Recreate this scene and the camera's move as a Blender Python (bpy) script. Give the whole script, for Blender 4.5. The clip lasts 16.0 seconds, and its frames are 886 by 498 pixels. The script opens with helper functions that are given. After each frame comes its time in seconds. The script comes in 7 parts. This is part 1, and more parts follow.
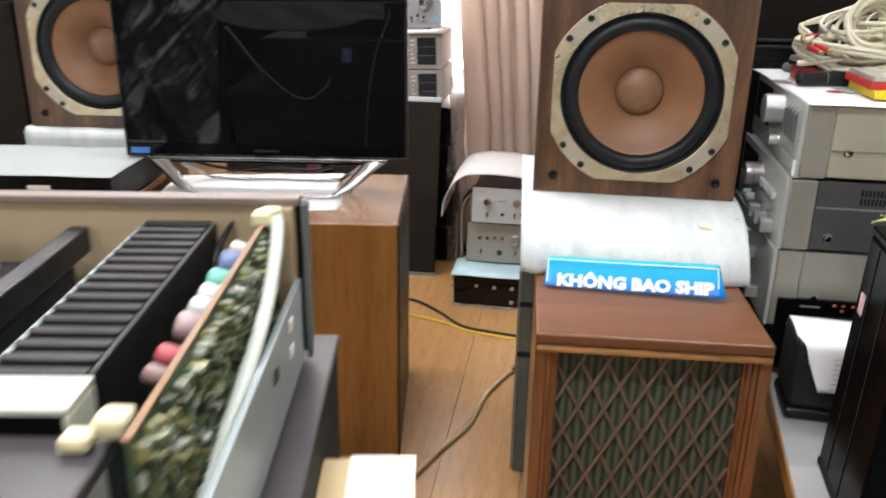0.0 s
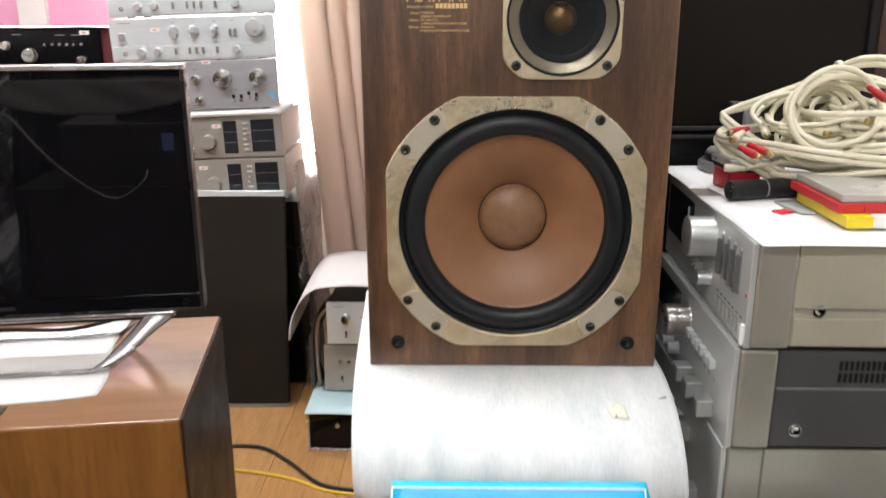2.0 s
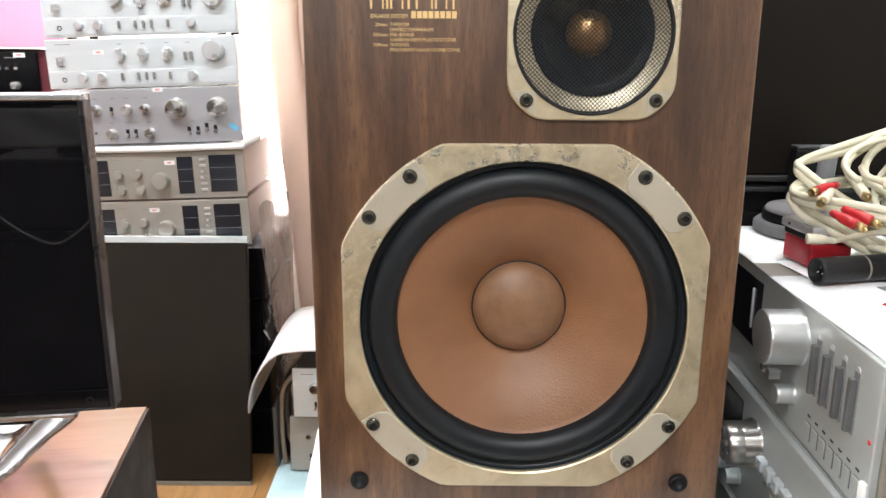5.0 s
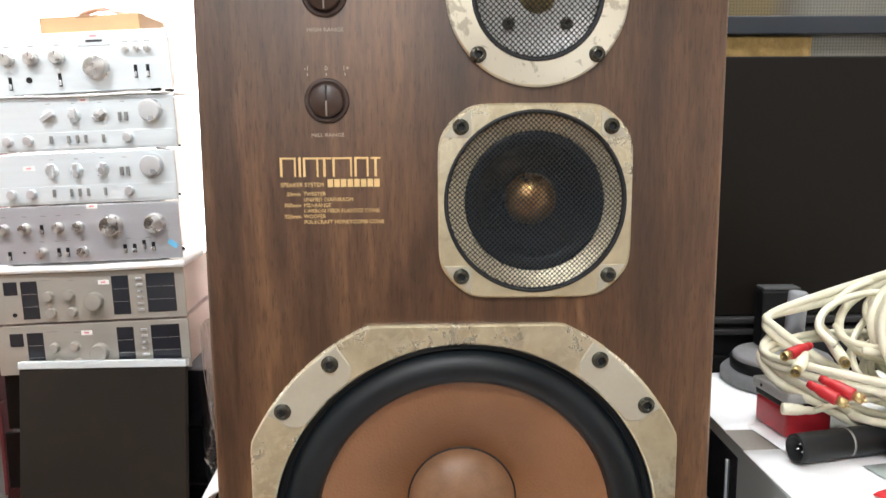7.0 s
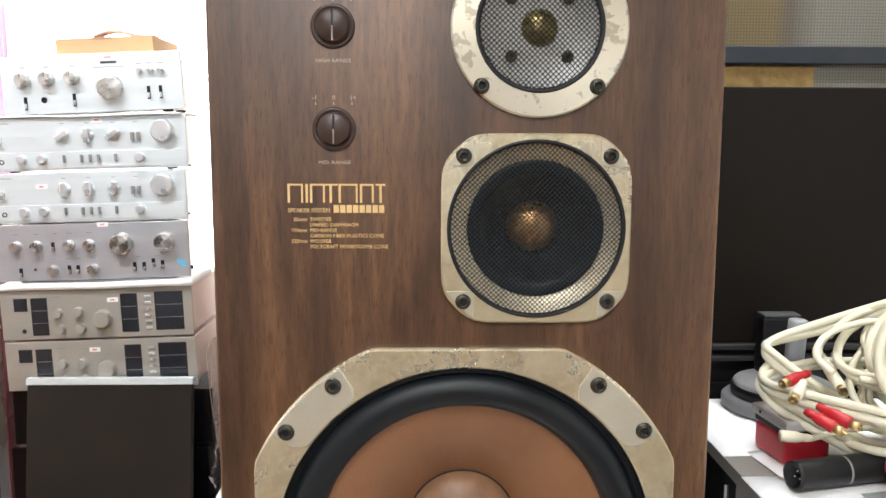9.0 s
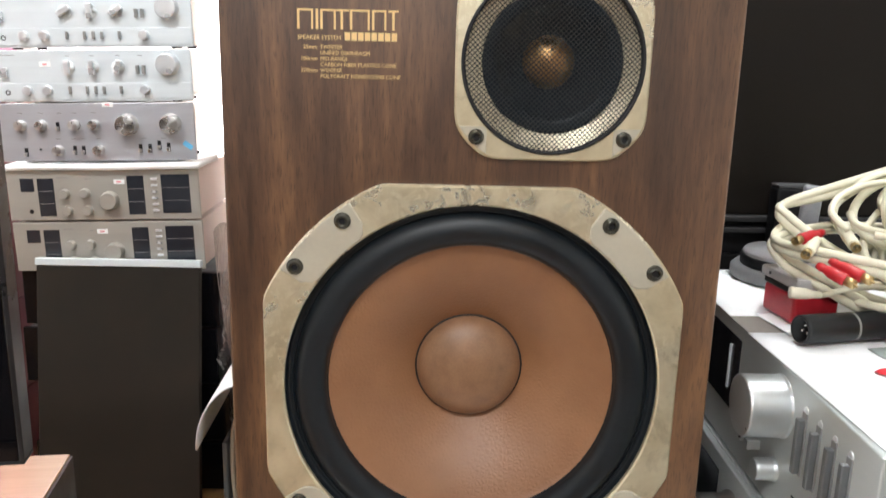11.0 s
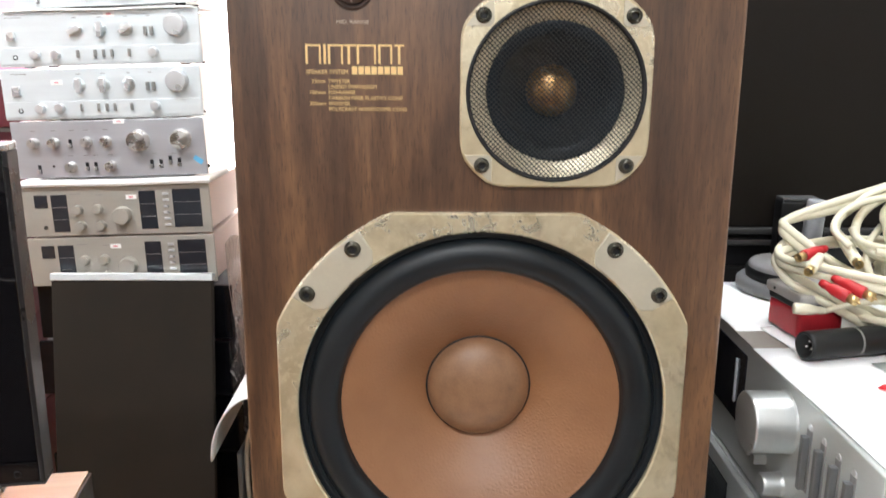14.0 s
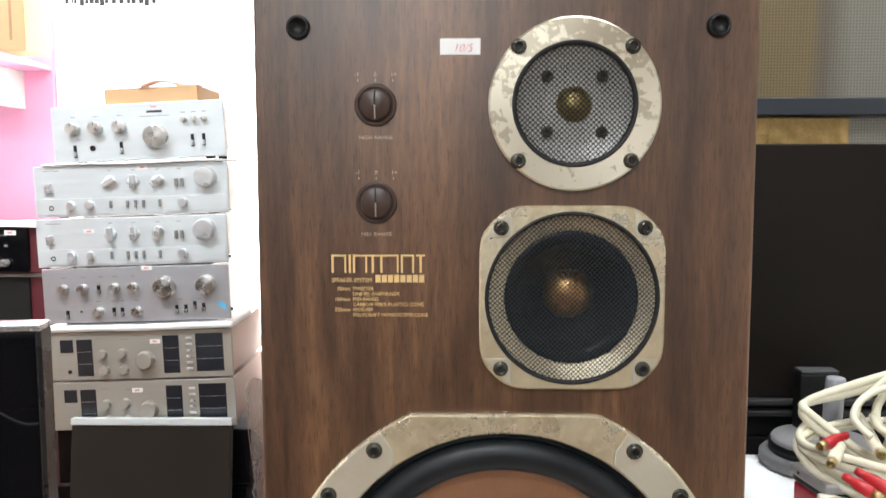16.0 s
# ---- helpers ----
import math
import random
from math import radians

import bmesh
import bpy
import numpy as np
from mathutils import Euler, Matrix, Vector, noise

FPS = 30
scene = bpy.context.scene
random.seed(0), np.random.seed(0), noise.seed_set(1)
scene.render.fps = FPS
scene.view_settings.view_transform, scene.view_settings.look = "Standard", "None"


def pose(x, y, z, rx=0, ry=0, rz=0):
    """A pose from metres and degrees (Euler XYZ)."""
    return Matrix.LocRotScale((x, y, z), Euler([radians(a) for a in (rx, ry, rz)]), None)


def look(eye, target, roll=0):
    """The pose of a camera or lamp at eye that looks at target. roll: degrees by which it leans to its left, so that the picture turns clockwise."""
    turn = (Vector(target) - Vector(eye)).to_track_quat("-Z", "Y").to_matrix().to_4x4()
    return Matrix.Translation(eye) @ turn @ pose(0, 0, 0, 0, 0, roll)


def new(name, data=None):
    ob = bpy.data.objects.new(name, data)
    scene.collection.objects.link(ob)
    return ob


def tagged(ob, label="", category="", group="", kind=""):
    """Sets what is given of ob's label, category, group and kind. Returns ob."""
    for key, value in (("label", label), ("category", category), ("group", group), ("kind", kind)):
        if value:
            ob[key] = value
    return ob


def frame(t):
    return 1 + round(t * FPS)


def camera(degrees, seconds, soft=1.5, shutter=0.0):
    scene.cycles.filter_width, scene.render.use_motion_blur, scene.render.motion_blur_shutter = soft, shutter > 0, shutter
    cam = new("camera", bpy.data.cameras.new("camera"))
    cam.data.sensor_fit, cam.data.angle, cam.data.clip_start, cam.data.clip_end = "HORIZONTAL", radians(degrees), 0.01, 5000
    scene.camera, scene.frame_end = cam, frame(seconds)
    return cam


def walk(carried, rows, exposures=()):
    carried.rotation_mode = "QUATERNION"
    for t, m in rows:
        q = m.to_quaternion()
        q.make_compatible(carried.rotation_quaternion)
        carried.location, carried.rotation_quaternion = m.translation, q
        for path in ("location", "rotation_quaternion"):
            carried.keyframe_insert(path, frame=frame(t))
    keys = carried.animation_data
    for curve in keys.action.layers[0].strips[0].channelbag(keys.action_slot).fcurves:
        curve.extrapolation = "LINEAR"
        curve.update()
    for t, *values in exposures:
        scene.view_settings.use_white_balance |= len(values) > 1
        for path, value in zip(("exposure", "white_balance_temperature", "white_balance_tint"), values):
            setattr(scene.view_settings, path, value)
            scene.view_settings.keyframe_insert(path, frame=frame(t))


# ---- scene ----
cam = camera(56.9, 16.0, shutter=0.5)
PATH = [
    (0, (-0.137, -0.019, 1.131), (-0.416, 1.843, 0.457), 1.0),
    (0.5, (-0.127, 0.115, 1.15), (-0.308, 2.0, 0.506), 2.0),
    (1, (-0.13, 0.235, 1.164), (-0.271, 2.131, 0.544), 1.5),
    (1.5, (-0.111, 0.375, 1.159), (-0.18, 2.28, 0.554), 0.0),
    (2, (-0.072, 0.551, 1.16), (-0.114, 2.47, 0.6), -0.2),
    (2.5, (-0.06, 0.644, 1.158), (-0.151, 2.577, 0.652), -0.6),
    (3, (-0.067, 0.677, 1.153), (-0.234, 2.614, 0.686), -0.7),
    (3.2, (-0.072, 0.666, 1.153), (-0.26, 2.604, 0.694), -0.7),
    (5.3, (-0.066, 0.898, 1.142), (-0.066, 2.834, 0.64), 0.1),
    (5.5, (-0.06, 0.912, 1.135), (-0.053, 2.85, 0.64), 0.0),
    (6, (-0.047, 0.976, 1.184), (0.001, 2.928, 0.749), -0.0),
    (6.5, (-0.047, 0.993, 1.201), (0.033, 2.96, 0.845), -0.2),
    (7, (-0.038, 0.981, 1.21), (0.03, 2.956, 0.904), -0.4),
    (7.5, (-0.038, 0.971, 1.216), (0.019, 2.951, 0.944), -0.1),
    (8, (-0.031, 0.972, 1.218), (0.025, 2.954, 0.96), -0.2),
    (8.2, (-0.03, 0.971, 1.218), (0.026, 2.954, 0.965), -0.3),
    (10.3, (-0.043, 0.966, 1.186), (-0.007, 2.938, 0.853), 1.3),
    (10.5, (-0.04, 0.968, 1.176), (-0.003, 2.934, 0.81), 1.3),
    (11, (-0.038, 0.968, 1.154), (-0.001, 2.913, 0.691), 1.4),
    (11.5, (-0.038, 0.965, 1.148), (-0.008, 2.898, 0.636), 1.4),
    (12, (-0.035, 0.963, 1.133), (-0.008, 2.885, 0.581), 1.2),
    (12.5, (-0.035, 0.962, 1.126), (-0.008, 2.877, 0.547), 1.3),
    (13, (-0.032, 0.961, 1.132), (-0.001, 2.876, 0.553), 1.0),
    (13.5, (-0.03, 0.96, 1.161), (-0.003, 2.888, 0.629), 0.4),
    (14, (-0.037, 0.958, 1.177), (-0.024, 2.904, 0.716), 0.3),
    (14.5, (-0.04, 0.955, 1.197), (-0.046, 2.918, 0.813), 0.1),
    (15, (-0.04, 0.954, 1.226), (-0.057, 2.932, 0.927), -0.2),
    (15.5, (-0.039, 0.952, 1.235), (-0.066, 2.939, 1.004), -0.2),
    (16, (-0.038, 0.95, 1.249), (-0.072, 2.941, 1.066), -0.1),
]
walk(cam, [(t, look(eye, target, roll)) for t, eye, target, roll in PATH], [(0.0, -0.66, 6550, 11), (1.5, -0.68, 6500, 10), (2.0, -0.72, 6750, 13), (3.0, -0.56, 6750, 15), (5.5, -0.28, 6500, 10), (8.0, -0.28, 6500, 10), (10.5, -0.34, 6500, 10), (12.5, -0.30, 6500, 10), (14.0, -0.20, 6450, 10), (16.0, -0.44, 6400, 9)])

# ---- light ----
world = bpy.data.worlds.new("world")
scene.world = world
world.use_nodes = True
wn = world.node_tree.nodes
sky = wn.new("ShaderNodeTexSky")
sky.sky_type, sky.sun_disc = "NISHITA", False
sky.sun_elevation, sky.sun_rotation = radians(50), radians(-35)
wn["Background"].inputs["Strength"].default_value = 0.10
world.node_tree.links.new(sky.outputs["Color"], wn["Background"].inputs["Color"])


def area_lamp(name, place, size, power, color, target=None):
    data = bpy.data.lights.new(name, "AREA")
    data.shape, data.size, data.size_y = "RECTANGLE", size[0], size[1]
    data.energy, data.color = power, color
    ob = new(name, data)
    ob.matrix_world = look(place, target or (place[0], place[1] + 0.001, place[2] - 1))
    return ob


LAMP_POWER = 38
WINDOW_POWER = 42

# ---- materials ----


def ramp(nt, stops):
    node = nt.nodes.new("ShaderNodeValToRGB")
    el = node.color_ramp.elements
    while len(el) < len(stops):
        el.new(0.5)
    for e, (p, c) in zip(el, stops):
        e.position, e.color = p, (*c, 1)
    return node


def base(name):
    m = bpy.data.materials.new(name)
    m.use_nodes = True
    nt = m.node_tree
    return m, nt, nt.nodes["Principled BSDF"]


def coords(nt, scale, rot=(0, 0, 0)):
    tc = nt.nodes.new("ShaderNodeTexCoord")
    mp = nt.nodes.new("ShaderNodeMapping")
    mp.inputs["Scale"].default_value = scale
    mp.inputs["Rotation"].default_value = rot
    nt.links.new(tc.outputs["Object"], mp.inputs["Vector"])
    return mp.outputs["Vector"]


def noise_node(nt, vec, scale, detail=5.0, rough=0.55, distort=0.0):
    n = nt.nodes.new("ShaderNodeTexNoise")
    n.inputs["Scale"].default_value, n.inputs["Detail"].default_value = scale, detail
    n.inputs["Roughness"].default_value, n.inputs["Distortion"].default_value = rough, distort
    nt.links.new(vec, n.inputs["Vector"])
    return n.outputs["Fac"]


def bump_to(nt, bs, height, strength, distance=0.001):
    b = nt.nodes.new("ShaderNodeBump")
    b.inputs["Strength"].default_value, b.inputs["Distance"].default_value = strength, distance
    nt.links.new(height, b.inputs["Height"])
    nt.links.new(b.outputs["Normal"], bs.inputs["Normal"])


def shade(c, k):
    return tuple(min(1.0, v * k) for v in c)


def mat(name, col, rough=0.5, metal=0.0, var=0.12, scale=14.0, bump=0.06, fine=260.0, stretch=(1, 1, 1), spec=0.5, coat=0.0, col2=None, rvar=0.1):
    """Paint, plastic, metal or cloth: broad stains and a fine grain over one colour."""
    m, nt, bs = base(name)
    vec = coords(nt, stretch)
    broad = noise_node(nt, vec, scale, 6.0)
    grain = noise_node(nt, vec, fine, 3.0)
    r = ramp(nt, [(0.3, shade(col, 1 - var)), (0.7, shade(col2 or col, 1 + var))])
    mix = nt.nodes.new("ShaderNodeMath")
    mix.operation = "MULTIPLY_ADD"
    mix.inputs[1].default_value, mix.inputs[2].default_value = 0.35, 0.0
    nt.links.new(grain, mix.inputs[0])
    add = nt.nodes.new("ShaderNodeMath")
    add.operation = "MULTIPLY_ADD"
    add.inputs[1].default_value = 0.65
    nt.links.new(broad, add.inputs[0])
    nt.links.new(mix.outputs[0], add.inputs[2])
    nt.links.new(add.outputs[0], r.inputs["Fac"])
    nt.links.new(r.outputs["Color"], bs.inputs["Base Color"])
    rr = nt.nodes.new("ShaderNodeMapRange")
    rr.inputs["From Min"].default_value, rr.inputs["From Max"].default_value = 0.3, 0.7
    rr.inputs["To Min"].default_value, rr.inputs["To Max"].default_value = max(0.02, rough - rvar), min(1.0, rough + rvar)
    nt.links.new(broad, rr.inputs["Value"])
    nt.links.new(rr.outputs["Result"], bs.inputs["Roughness"])
    bs.inputs["Metallic"].default_value = metal
    bs.inputs["Specular IOR Level"].default_value = spec
    bs.inputs["Coat Weight"].default_value = coat
    if bump:
        bump_to(nt, bs, grain, bump)
    return m


def wood(name, dark, mid, light, grain=(38, 38, 1.6), rough=0.42, pores=1.0, coat=0.0, seed=0.0, bump=0.08, pieces=False):
    """Veneer: long streaks along one axis, cathedral bands and dark pores."""
    m, nt, bs = base(name)
    vec = coords(nt, grain)
    off = nt.nodes.new("ShaderNodeVectorMath")
    off.operation = "ADD"
    off.inputs[1].default_value = (seed, seed * 0.7, seed * 1.3)
    nt.links.new(vec, off.inputs[0])
    vec = off.outputs[0]
    if pieces:
        info = nt.nodes.new("ShaderNodeObjectInfo")
        far = nt.nodes.new("ShaderNodeVectorMath")
        far.operation = "MULTIPLY_ADD"
        far.inputs[1].default_value = (40, 30, 20)
        nt.links.new(info.outputs["Random"], far.inputs[0])
        nt.links.new(vec, far.inputs[2])
        vec = far.outputs[0]
    streak = noise_node(nt, vec, 1.0, 7.0, 0.6, 0.6)
    broad = noise_node(nt, vec, 0.22, 2.0, 0.5, 0.4)
    pore_vec = coords(nt, tuple(g * 9 if g > 10 else g * 12 for g in grain))
    pore = noise_node(nt, pore_vec, 1.0, 2.0, 0.5)
    add = nt.nodes.new("ShaderNodeMath")
    add.operation = "MULTIPLY_ADD"
    add.inputs[1].default_value = 0.55
    nt.links.new(streak, add.inputs[0])
    half = nt.nodes.new("ShaderNodeMath")
    half.operation = "MULTIPLY"
    half.inputs[1].default_value = 0.45
    nt.links.new(broad, half.inputs[0])
    nt.links.new(half.outputs[0], add.inputs[2])
    r = ramp(nt, [(0.32, dark), (0.5, mid), (0.68, light)])
    nt.links.new(add.outputs[0], r.inputs["Fac"])
    pr = ramp(nt, [(0.36, (1 - 0.55 * pores,) * 3), (0.5, (1, 1, 1))])
    nt.links.new(pore, pr.inputs["Fac"])
    mx = nt.nodes.new("ShaderNodeMix")
    mx.data_type, mx.blend_type = "RGBA", "MULTIPLY"
    mx.inputs["Factor"].default_value = 1.0
    nt.links.new(r.outputs["Color"], mx.inputs["A"])
    nt.links.new(pr.outputs["Color"], mx.inputs["B"])
    nt.links.new(mx.outputs["Result"], bs.inputs["Base Color"])
    bs.inputs["Roughness"].default_value = rough
    bs.inputs["Coat Weight"].default_value, bs.inputs["Coat Roughness"].default_value = coat, 0.2
    bump_to(nt, bs, pore, bump)
    return m


def glow(name, col, strength):
    m, nt, bs = base(name)
    bs.inputs["Base Color"].default_value = (*col, 1)
    bs.inputs["Emission Color"].default_value = (*col, 1)
    bs.inputs["Emission Strength"].default_value = strength
    return m



def turned(m):
    """Lathe marks: the gloss spreads across the rings of a turned face."""
    t = m.node_tree.nodes.new("ShaderNodeTangent")
    t.direction_type, t.axis = "RADIAL", "Y"
    b = m.node_tree.nodes["Principled BSDF"]
    b.inputs["Anisotropic"].default_value, b.inputs["Anisotropic Rotation"].default_value = 0.85, 0.25
    m.node_tree.links.new(t.outputs["Tangent"], b.inputs["Tangent"])
    return m


def walnut_veneer(name):
    """Oiled walnut: broad brown zones, wispy lines that wander, and short dark pores."""
    m, nt, bs = base(name)
    bend = nt.nodes.new("ShaderNodeTexNoise")
    bend.inputs["Scale"].default_value, bend.inputs["Detail"].default_value = 1.0, 2.0
    nt.links.new(coords(nt, (7, 7, 2.2)), bend.inputs["Vector"])
    wander = nt.nodes.new("ShaderNodeVectorMath")
    wander.operation = "MULTIPLY_ADD"
    wander.inputs[1].default_value = (1.5, 1.5, 0.0)
    nt.links.new(bend.outputs["Color"], wander.inputs[0])
    nt.links.new(coords(nt, (34, 34, 2.0)), wander.inputs[2])
    line = noise_node(nt, wander.outputs[0], 1.0, 8.0, 0.62, 0.3)
    zone = noise_node(nt, coords(nt, (17, 17, 2.6)), 1.0, 3.0, 0.5, 0.8)
    pore = noise_node(nt, coords(nt, (640, 640, 70)), 1.0, 2.0, 0.6)
    fleck = noise_node(nt, coords(nt, (190, 190, 22)), 1.0, 4.0, 0.6)

    def weigh(a, k, b, add=0.0):
        n = nt.nodes.new("ShaderNodeMath")
        n.operation = "MULTIPLY_ADD"
        n.inputs[1].default_value, n.inputs[2].default_value = k, add
        nt.links.new(a, n.inputs[0])
        if b is not None:
            nt.links.new(b, n.inputs[2])
        return n.outputs[0]

    total = weigh(line, 0.30, weigh(zone, 0.46, weigh(fleck, 0.24, None)))
    tone = ramp(nt, [(0.40, (0.048, 0.0232, 0.0134)), (0.47, (0.088, 0.0420, 0.0224)), (0.53, (0.129, 0.0630, 0.0316)), (0.605, (0.214, 0.108, 0.0525))])
    nt.links.new(total, tone.inputs["Fac"])
    dash = ramp(nt, [(0.34, (0.55, 0.53, 0.50)), (0.46, (1, 1, 1))])
    nt.links.new(pore, dash.inputs["Fac"])
    mx = nt.nodes.new("ShaderNodeMix")
    mx.data_type, mx.blend_type = "RGBA", "MULTIPLY"
    mx.inputs["Factor"].default_value = 0.9
    nt.links.new(tone.outputs["Color"], mx.inputs["A"])
    nt.links.new(dash.outputs["Color"], mx.inputs["B"])
    nt.links.new(mx.outputs["Result"], bs.inputs["Base Color"])
    gloss = nt.nodes.new("ShaderNodeMapRange")
    gloss.inputs["To Min"].default_value, gloss.inputs["To Max"].default_value = 0.29, 0.37
    nt.links.new(fleck, gloss.inputs["Value"])
    nt.links.new(gloss.outputs["Result"], bs.inputs["Roughness"])
    bs.inputs["Specular IOR Level"].default_value = 1.0
    bump_to(nt, bs, pore, 0.07)
    return m


walnut = walnut_veneer("walnut_veneer")
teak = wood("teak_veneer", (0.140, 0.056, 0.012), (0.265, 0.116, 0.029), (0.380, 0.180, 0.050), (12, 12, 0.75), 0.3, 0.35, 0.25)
# lighter and pinker than the body: glare on the tops is put into the colour
teak_top_glare = wood("teak_veneer_glare", (0.33, 0.165, 0.085), (0.39, 0.205, 0.108), (0.44, 0.240, 0.130), (1.2, 20, 20), 0.22, 0.1, 1.0, bump=0.02)
teak_top_glare.node_tree.nodes["Principled BSDF"].inputs["Coat IOR"].default_value = 2.3
mahogany = wood("mahogany_veneer", (0.140, 0.050, 0.020), (0.185, 0.070, 0.028), (0.230, 0.092, 0.038), (1.3, 22, 22), 0.36, 0.25, 0.0)
mahogany_up = wood("mahogany_upright", (0.12, 0.040, 0.014), (0.20, 0.074, 0.027), (0.28, 0.112, 0.043), (26, 26, 1.3), 0.3, 0.6, 0.3, 4.0)
dark_side = mat("dark_brown", (0.034, 0.021, 0.016), 0.45, var=0.25, spec=0.35)
rubber = mat("black_rubber", (0.008, 0.011, 0.014), 0.42, var=0.2, bump=0.03, spec=0.4)
silver_side = mat("satin_silver", (0.55, 0.58, 0.57), 0.40, 0.4, 0.06, 6, 0.05, 90, (1, 1, 14), rvar=0.06)
black_plastic = mat("black_plastic", (0.007, 0.007, 0.008), 0.40, var=0.25, spec=0.35)
black_gloss = mat("black_gloss", (0.004, 0.004, 0.005), 0.12, spec=0.22, var=0.2, bump=0.0, rvar=0.03)
black_matt = mat("black_matt", (0.009, 0.008, 0.008), 0.75, var=0.3, spec=0.3)
silver = mat("brushed_silver", (0.53, 0.54, 0.575), 0.36, 0.6, 0.06, 6, 0.05, 90, (1, 1, 14), rvar=0.06)
silver_pale = mat("pale_silver", (0.67, 0.722, 0.745), 0.40, 0.35, 0.05, 6, 0.04, 90, (1, 1, 14))
champagne = mat("champagne_silver", (0.38, 0.36, 0.318), 0.4, 0.35, 0.05, 6, 0.04, 90, (1, 1, 14))
chrome = mat("chrome", (0.62, 0.62, 0.63), 0.14, 1.0, 0.04, 20, 0.0, rvar=0.05)
steel_grey = mat("grey_steel", (0.30, 0.30, 0.29), 0.45, 0.6, 0.12)
white_paint = mat("white_paint", (0.80, 0.79, 0.77), 0.65, var=0.05)
paper = mat("white_paper", (0.92, 0.93, 0.93), 0.8, var=0.04, bump=0.1, fine=400)
# white foam; its blue-grey upright bands stand in for shading of the ripples
foam_mat = mat("ripple_shade_foam", (0.62, 0.70, 0.72), 0.5, var=0.01, scale=9, bump=0.25, fine=140, stretch=(2.4, 1, 0.25), col2=(0.92, 0.93, 0.925))
grey_ink = mat("grey_ink", (0.25, 0.25, 0.25), 0.6)
dark_ink = mat("dark_ink", (0.03, 0.03, 0.035), 0.6)
red_ink = mat("red_ink", (0.65, 0.03, 0.04), 0.6)
gold_ink = mat("gold_ink", (0.84, 0.60, 0.28), 0.45, 0.3, var=0.1)
smoked = mat("smoked_window", (0.018, 0.02, 0.026), 0.18, var=0.2, bump=0.0)

# ---- builders ----


def box_bm(x0, x1, y0, y1, z0, z1, bevel=0.0, seg=2):
    bm = bmesh.new()
    bmesh.ops.create_cube(bm, size=1.0)
    for v in bm.verts:
        v.co = Vector((x0 + (v.co.x + 0.5) * (x1 - x0), y0 + (v.co.y + 0.5) * (y1 - y0), z0 + (v.co.z + 0.5) * (z1 - z0)))
    if bevel:
        bmesh.ops.bevel(bm, geom=bm.edges[:], offset=bevel, segments=seg, affect="EDGES", profile=0.5)
    return bm


def moved(bm, m):
    bmesh.ops.transform(bm, matrix=m, verts=bm.verts[:])
    return bm


def merged(*bms):
    out = bms[0]
    for b in bms[1:]:
        me = bpy.data.meshes.new("tmp")
        b.to_mesh(me)
        b.free()
        out.from_mesh(me)
        bpy.data.meshes.remove(me)
    return out


def lathe_bm(profile, seg=48, close=False):
    """Turns (radius, height) pairs about z."""
    bm = bmesh.new()
    rings = []
    for r, h in profile:
        if r < 1e-6:
            rings.append([bm.verts.new((0, 0, h))])
        else:
            rings.append([bm.verts.new((r * math.cos(2 * math.pi * i / seg), r * math.sin(2 * math.pi * i / seg), h)) for i in range(seg)])
    pairs = list(zip(rings, rings[1:]))
    if close:
        pairs.append((rings[-1], rings[0]))
    for a, b in pairs:
        for i in range(seg):
            j = (i + 1) % seg
            q = [a[i % len(a)], a[j % len(a)], b[j % len(b)], b[i % len(b)]]
            q = [v for k, v in enumerate(q) if v not in q[:k]]
            if len(q) > 2:
                bm.faces.new(q)
    bmesh.ops.recalc_face_normals(bm, faces=bm.faces[:])
    for f in bm.faces:
        f.smooth = True
    return bm


FRONT = pose(0, 0, 0, 90, 0, 0)  # turns a lathe's +z to -y, towards the viewer


def cyl_bm(r, h, seg=24, bevel=0.0):
    b = min(bevel, r * 0.5, h * 0.45)
    if b:
        return lathe_bm([(0, 0), (r, 0), (r, h - b), (r - 0.3 * b, h - 0.3 * b), (r - b, h), (0, h)], seg)
    return lathe_bm([(0, 0), (r, 0), (r, h), (0, h)], seg)


def plate_bm(outline, holes_r, depth, bevel=0.002, center=(0, 0), seg=64):
    """A plate in the xz plane, front at y=-depth, with a round hole: outline is a function of the angle that gives the radius."""
    bm = bmesh.new()
    loops = []
    for k, (inset, y) in enumerate(((0, 0), (0, -depth + bevel), (bevel, -depth))):
        loops.append([bm.verts.new((math.cos(a) * (outline(a) - inset), y, math.sin(a) * (outline(a) - inset))) for a in (2 * math.pi * i / seg for i in range(seg))])
    for k, (inset, y) in enumerate(((bevel, -depth), (0, -depth + bevel), (0, 0))):
        loops.append([bm.verts.new((math.cos(a) * (holes_r + inset), y, math.sin(a) * (holes_r + inset))) for a in (2 * math.pi * i / seg for i in range(seg))])
    for a, b in zip(loops, loops[1:]):
        for i in range(seg):
            j = (i + 1) % seg
            bm.faces.new((a[i], a[j], b[j], b[i]))
    bmesh.ops.recalc_face_normals(bm, faces=bm.faces[:])
    return bm


